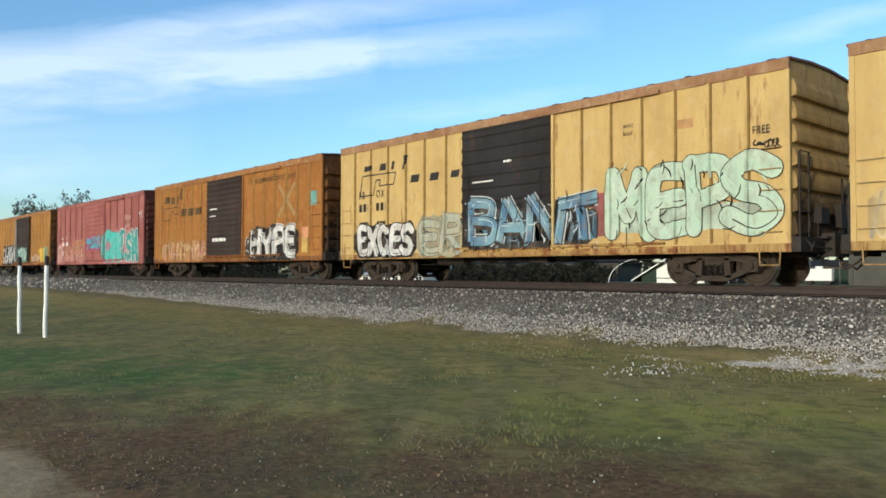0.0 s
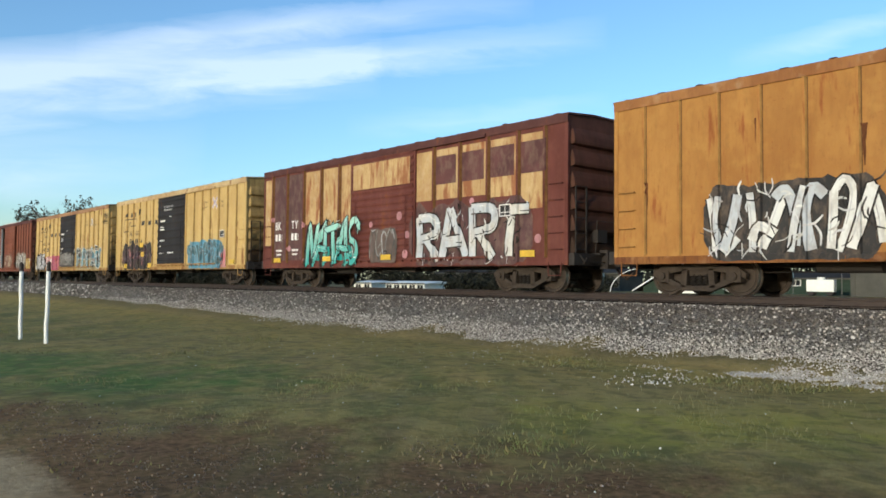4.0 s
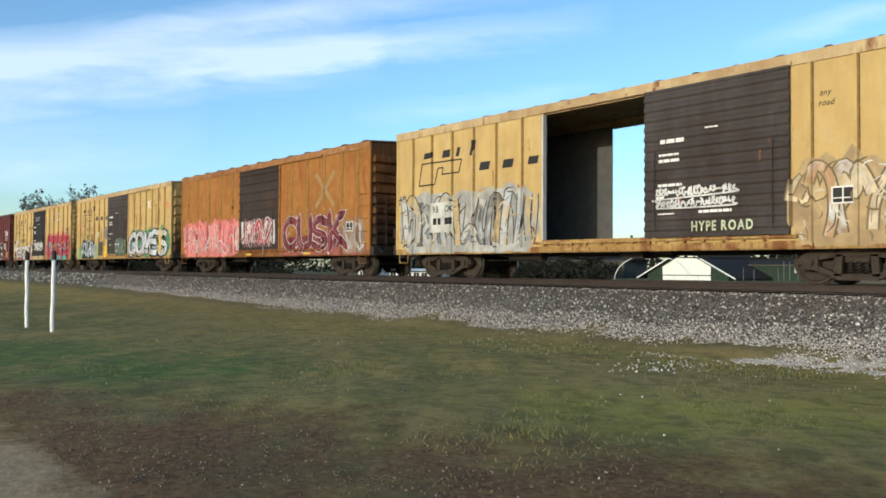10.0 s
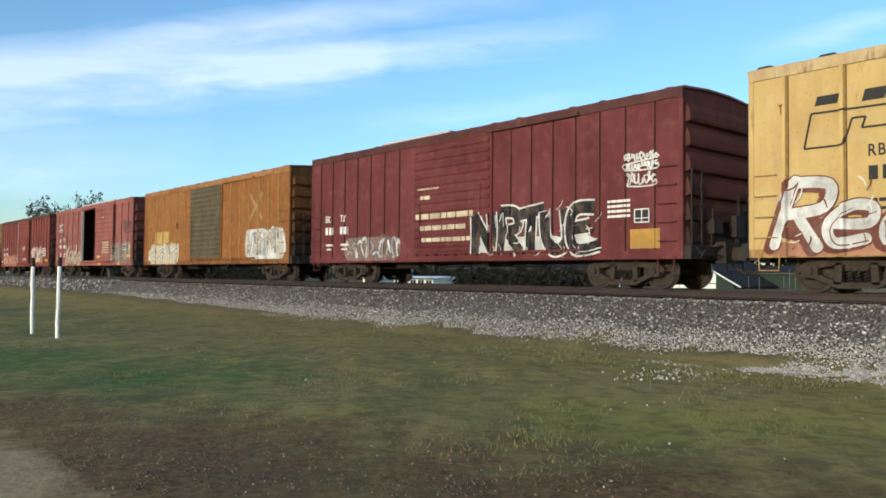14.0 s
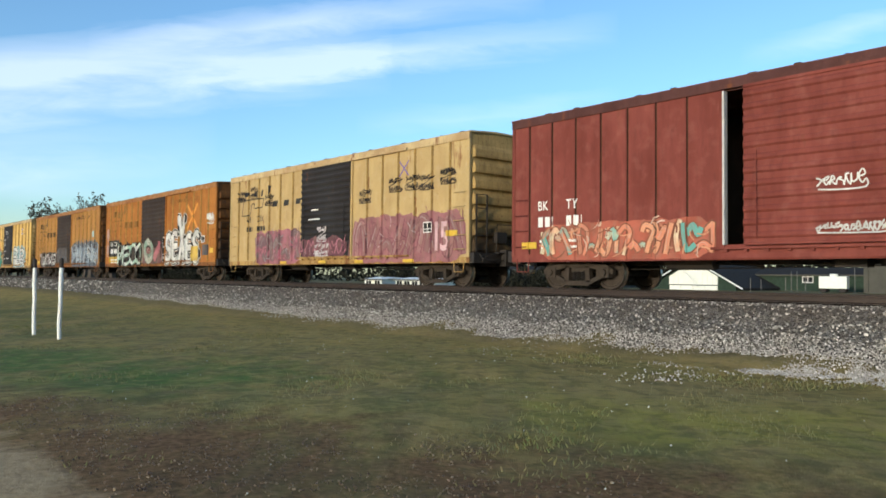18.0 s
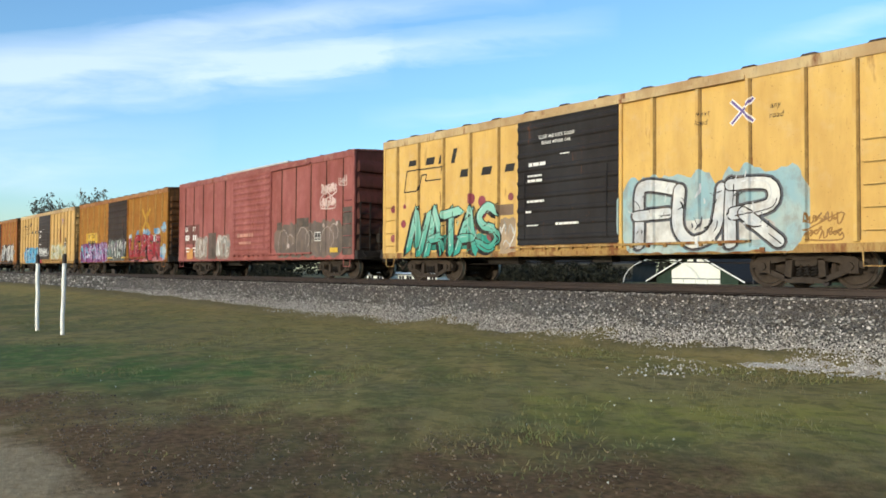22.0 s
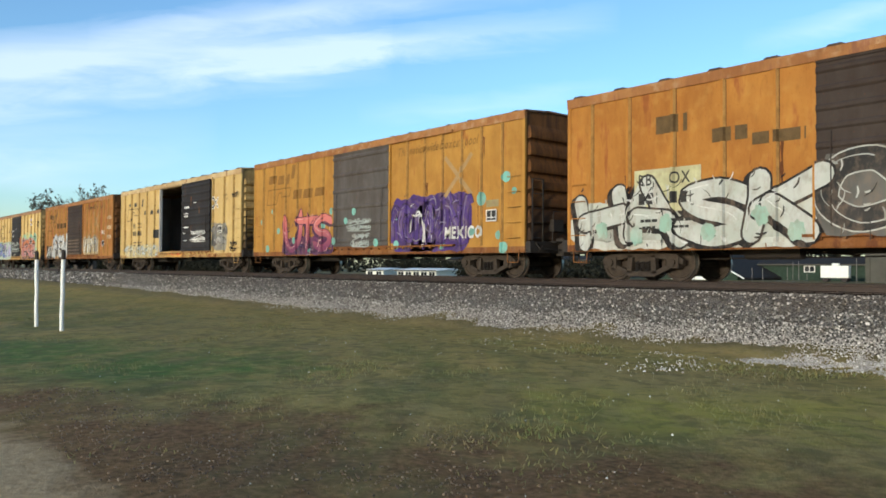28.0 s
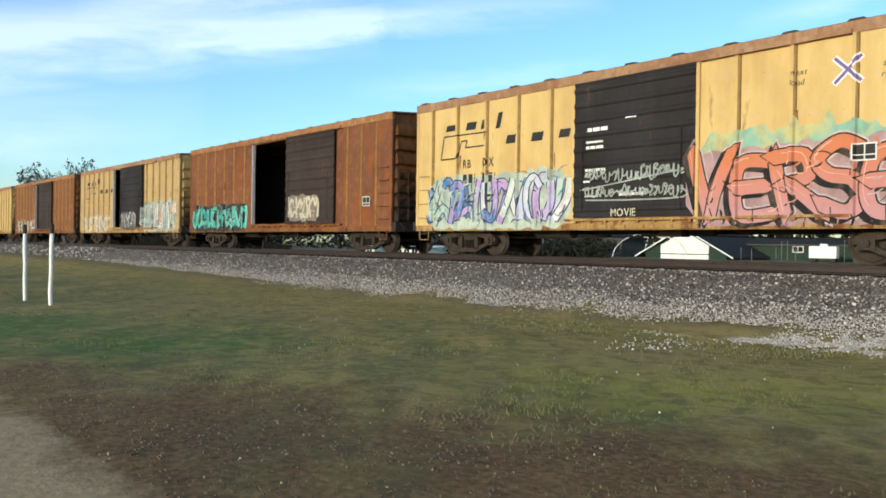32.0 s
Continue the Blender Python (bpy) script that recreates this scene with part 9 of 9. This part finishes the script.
dots(c, ((4.6, 0.95, 0.16), (8.9, 1.1, 0.14), (7.1, 1.9, 0.12), (10.0, 1.9, 0.13), (13.9, 2.25, 0.2), (14.6, 1.2, 0.13), (14.9, 2.8, 0.16), (3.3, 1.3, 0.13), (13.5, 1.35, 0.15), (15.2, 2.4, 0.1), (14.8, 0.85, 0.16), (6.3, 1.2, 0.14), (5.5, 1.8, 0.12), (1.2, 1.0, 0.15), (0.7, 2.1, 0.12), (2.1, 1.7, 0.13), (6.0, 2.3, 0.13), (1.6, 2.5, 0.1), (7.6, 2.2, 0.13), (9.9, 1.0, 0.15), (12.2, 0.95, 0.12)), sp((0.18, 0.42, 0.36)), label="mint sprayed dot")
data_panel(c, 14.1, 1.55)
patch(c, 14.1, 14.6, 2.0, 2.2, sp((0.3, 0.25, 0.12)))

c = yellow(28, -484.28, 28, "yellow boxcar with a wide open door and white lining", kind="wide", ends="nine", bumps=True, slide=3.1, inner=M_INNER_W, rust=0.15, top=ROOF_TAN)
new_emblem(c, M_BLK)
marks(c, "RBOX", M_BLK, 2.1, 2.38, 0.85, 0.26)
inside_door(c, DOOR_L + 0.15, DOOR_R - 0.06, M_INNER_W, 9, 7.15, 7.85)
shapes(c, 0.8, 5.9, 0.74, 1.45, [(0.50, 0.52, 0.44), (0.58, 0.46, 0.22), (0.44, 0.50, 0.52)], "washed-out pale patches", 10, 87, (0.56, 0.46, 0.24), 0.25, 0.3)
patch(c, 5.35, 6.05, 1.75, 2.2, M_BLK)
cross(c, M_BLK, 13.0, 3.2, 0.24, 0.06, M_WHT)
words(c, "any", 14.0, 3.45, 0.12, M_BLK, slant=0.2)
words(c, "road", 13.98, 3.26, 0.12, M_BLK, slant=0.2)
shapes(c, 12.75, 14.2, 1.0, 2.3, [GREY, (0.30, 0.29, 0.26), DGREY], "grey painted-over patch", 6, 88, (0.27, 0.25, 0.20), 0.3, 0.1)
data_panel(c, 13.3, 1.75)
tag(c, 14.5, 15.2, 0.95, 1.4, K, "black scrawl", 41, 6, 0.03)
tag(c, 14.8, 15.3, 3.3, 3.6, K, "black scrawl", 42, 4)
door_signs(c, 3.1, False)
tag(c, 10.6, 12.3, 1.4, 2.0, W, "white scrawl on the door", 43, 5, 0.03)
shapes(c, 7.3, 9.2, 0.74, 0.96, [(0.55, 0.07, 0.04), ORAN], "red scrawl on the sill", 6, 89, (0.60, 0.34, 0.08), 0.08)

c = orange(29, -501.33, 29, "orange boxcar with white bubble letters and worn paint", col=(0.325, 0.150, 0.040), door_ribs=14, rust=0.55)
old_emblem(c, FADED2)
cross(c, PALE_X, 12.4, 3.05, 0.65, 0.16)
shapes(c, 0.7, 2.2, 0.76, 1.7, [W, GREY], "white round shapes", 7, 90, (0.48, 0.36, 0.22), 0.15, 0.2, line=K)
shapes(c, 1.9, 6.05, 0.78, 2.15, [W, (0.40, 0.30, 0.22), GREY], "white splashes behind the letters", 10, 91, (0.40, 0.27, 0.14), 0.08, 0.25)
piece(c, "FEN", 2.6, 5.95, 0.76, 2.4, ((0.56, 0.57, 0.56), (0.40, 0.41, 0.41)), K, "silver-white letters with black shadows and white edges", None, 0.05, 0.035, 4, seed=91, grow=0.2, halo=W, drop=True, pen=0.29, lap=True)
shapes(c, 9.6, 12.9, 0.95, 2.2, [GREY, CREAM, (0.36, 0.30, 0.18), W], "worn grey and cream patches", 14, 92, (0.38, 0.29, 0.15), 0.26, 0.25)
bars(c, [(6.5, 9.2, 1.9 - 0.22 * i, 0.10) for i in range(5)], sp((0.125, 0.095, 0.07)))
data_panel(c, 13.6, 1.45)
words(c, "OSO", 13.5, 2.2, 0.26, M_WHT, "tag", squeeze=0.8)
for z in (1.9, 2.5, 3.1):
    tag(c, 14.6, 15.3, z, z + 0.25, CREAM, "cream scrawl", int(z * 10), 5, 0.03)

c = yellow(30, -518.37, 30, "yellow boxcar with orange and pink block letters", kind="wide", ends="nine", bumps=True, rust=0.12, col=(0.64, 0.46, 0.18))
new_emblem(c, M_BLK)
marks(c, "RBOX", M_BLK, 2.1, 2.5, 0.8, 0.24)
shapes(c, 0.55, 6.1, 0.74, 2.35, [(0.46, 0.50, 0.62), LILA, W, (0.40, 0.55, 0.42), BLUE], "silver-blue letters with green and yellow haze", 24, 93, (0.44, 0.52, 0.42), 0.26, 0.2, line=NAVY)
tag(c, 6.6, 9.3, 1.35, 2.2, (0.36, 0.40, 0.36), "pale green scrawl on the black door", 94, 8, 0.035)
words(c, "MOVIE", 7.4, 1.02, 0.18, sp((0.6, 0.56, 0.4)), "tag", "", 0, 0.9, 0.01)
haze(c, 9.5, 14.8, 1.4, 2.75, ((0.22, 0.42, 0.32), (0.46, 0.44, 0.20)), "teal haze over the letters", 95, 0.4)
piece(c, "VERSE", 9.5, 13.9, 0.80, 2.35, ((0.52, 0.16, 0.05), (0.44, 0.24, 0.26)), K, "orange letters that turn to pink with black outlines", (0.42, 0.27, 0.27), 0.015, 0.030, 6, seed=26, grow=0.2, drop=True, halo=(0.56, 0.46, 0.46), fade=True, pen=0.30, cap="point", lap=True)
shapes(c, 13.3, 14.5, 0.76, 1.3, [ROSE, W], "pink arrow tail", 4, 96, (0.60, 0.36, 0.38), 0.16, line=K)
cross(c, BLUE_X, 12.62, 3.67, 0.24, 0.06, M_WHT)
slogans(c, M_BLK)
tag(c, 14.6, 15.2, 3.2, 3.7, K, "black scrawl", 44, 5)
tag(c, 13.6, 14.3, 2.3, 2.6, (0.06, 0.10, 0.10), "dark scrawl", 45, 4)
door_signs(c, full=False)
data_panel(c, 12.7, 1.9)
reflectors(c, (14.0,), 0.85)

c = orange(31, -535.22, 31, "rust-brown boxcar with its door wide open", slide=2.85, col=(0.175, 0.072, 0.036), rust=0.6)
shapes(c, 0.3, 5.7, 0.74, 1.95, [(0.10, 0.52, 0.42), TEAL, (0.14, 0.46, 0.40)], "mint green block letters", 12, 97, (0.26, 0.13, 0.06), 0.36, 0.1, line=K)
shapes(c, 9.3, 11.5, 1.1, 2.1, [CREAM, (0.50, 0.48, 0.40)], "cream letters on the door", 9, 98, (0.20, 0.18, 0.15), 0.14)
data_panel(c, 14.0, 1.5)

c = yellow(32, -552.11, 32, "yellow boxcar with a half-open door and pale graffiti", slide=1.4, col=YEL2, rust=0.3)
new_emblem(c, M_BLK)
shapes(c, 0.8, 5.5, 0.74, 1.8, [CREAM, W, TAN], "cream patches", 10, 99, (0.56, 0.42, 0.2), 0.2)
shapes(c, 10.8, 15.2, 0.76, 2.4, [(0.30, 0.42, 0.42), CREAM, ORAN, W], "pale blue and orange letters", 14, 100, (0.40, 0.42, 0.34), 0.26, 0.15)
shapes(c, 7.8, 10.2, 0.9, 1.9, [W, GREY], "white scrawl on the door", 8, 101, (0.08, 0.08, 0.08), 0.08)

c = orange(33, -569.1, 33, "rust-brown boxcar with a dark door partly open", slide=1.2, col=(0.19, 0.08, 0.038), rust=0.55)
shapes(c, 0.5, 5.8, 0.76, 1.8, [TAN, W, GREY], "worn pale letters", 10, 102, (0.34, 0.2, 0.1), 0.2)
c = yellow(34, -586.1, 34, "yellow boxcar with worn graffiti along its foot", rust=0.25)
shapes(c, 0.5, 5.8, 0.76, 1.7, [TEAL, W, GREY], "worn teal letters", 10, 103, GREY, 0.2)
c = orange(35, -603.1, 35, "orange boxcar with a dark door and worn paint")


def motions():
    """The train comes in from far off and rolls past; its wheels turn while it is near."""
    for car, start in BOXCARS:
        walk(car, [(t, pose(start + travel(t), TRACK_Y, RAIL)) for t in range(0, 33, 4)])
    place_of = {car: start for car, start in BOXCARS}
    for w, dx in WHEELS:
        start = place_of[w.parent.parent]
        rows = []
        for f in range(0, 961):
            s = travel(f / 30)
            if f in (0, 960) or -42 < start + s < 14:
                a = math.degrees(min(max(s, -44 - start), 16 - start) / 0.43)
                rows.append((f / 30, pose(dx, 0, 0.43, 0, a, 0)))
        if len(rows) > 2:
            lo, hi = rows[1][1], rows[-2][1]
            if rows[0][0] + 0.05 < rows[1][0]:
                rows[0] = (rows[0][0], lo)
            if rows[-1][0] - 0.05 > rows[-2][0]:
                rows[-1] = (rows[-1][0], hi)
            walk(w, rows)


build_ties(TRACK)
motions()
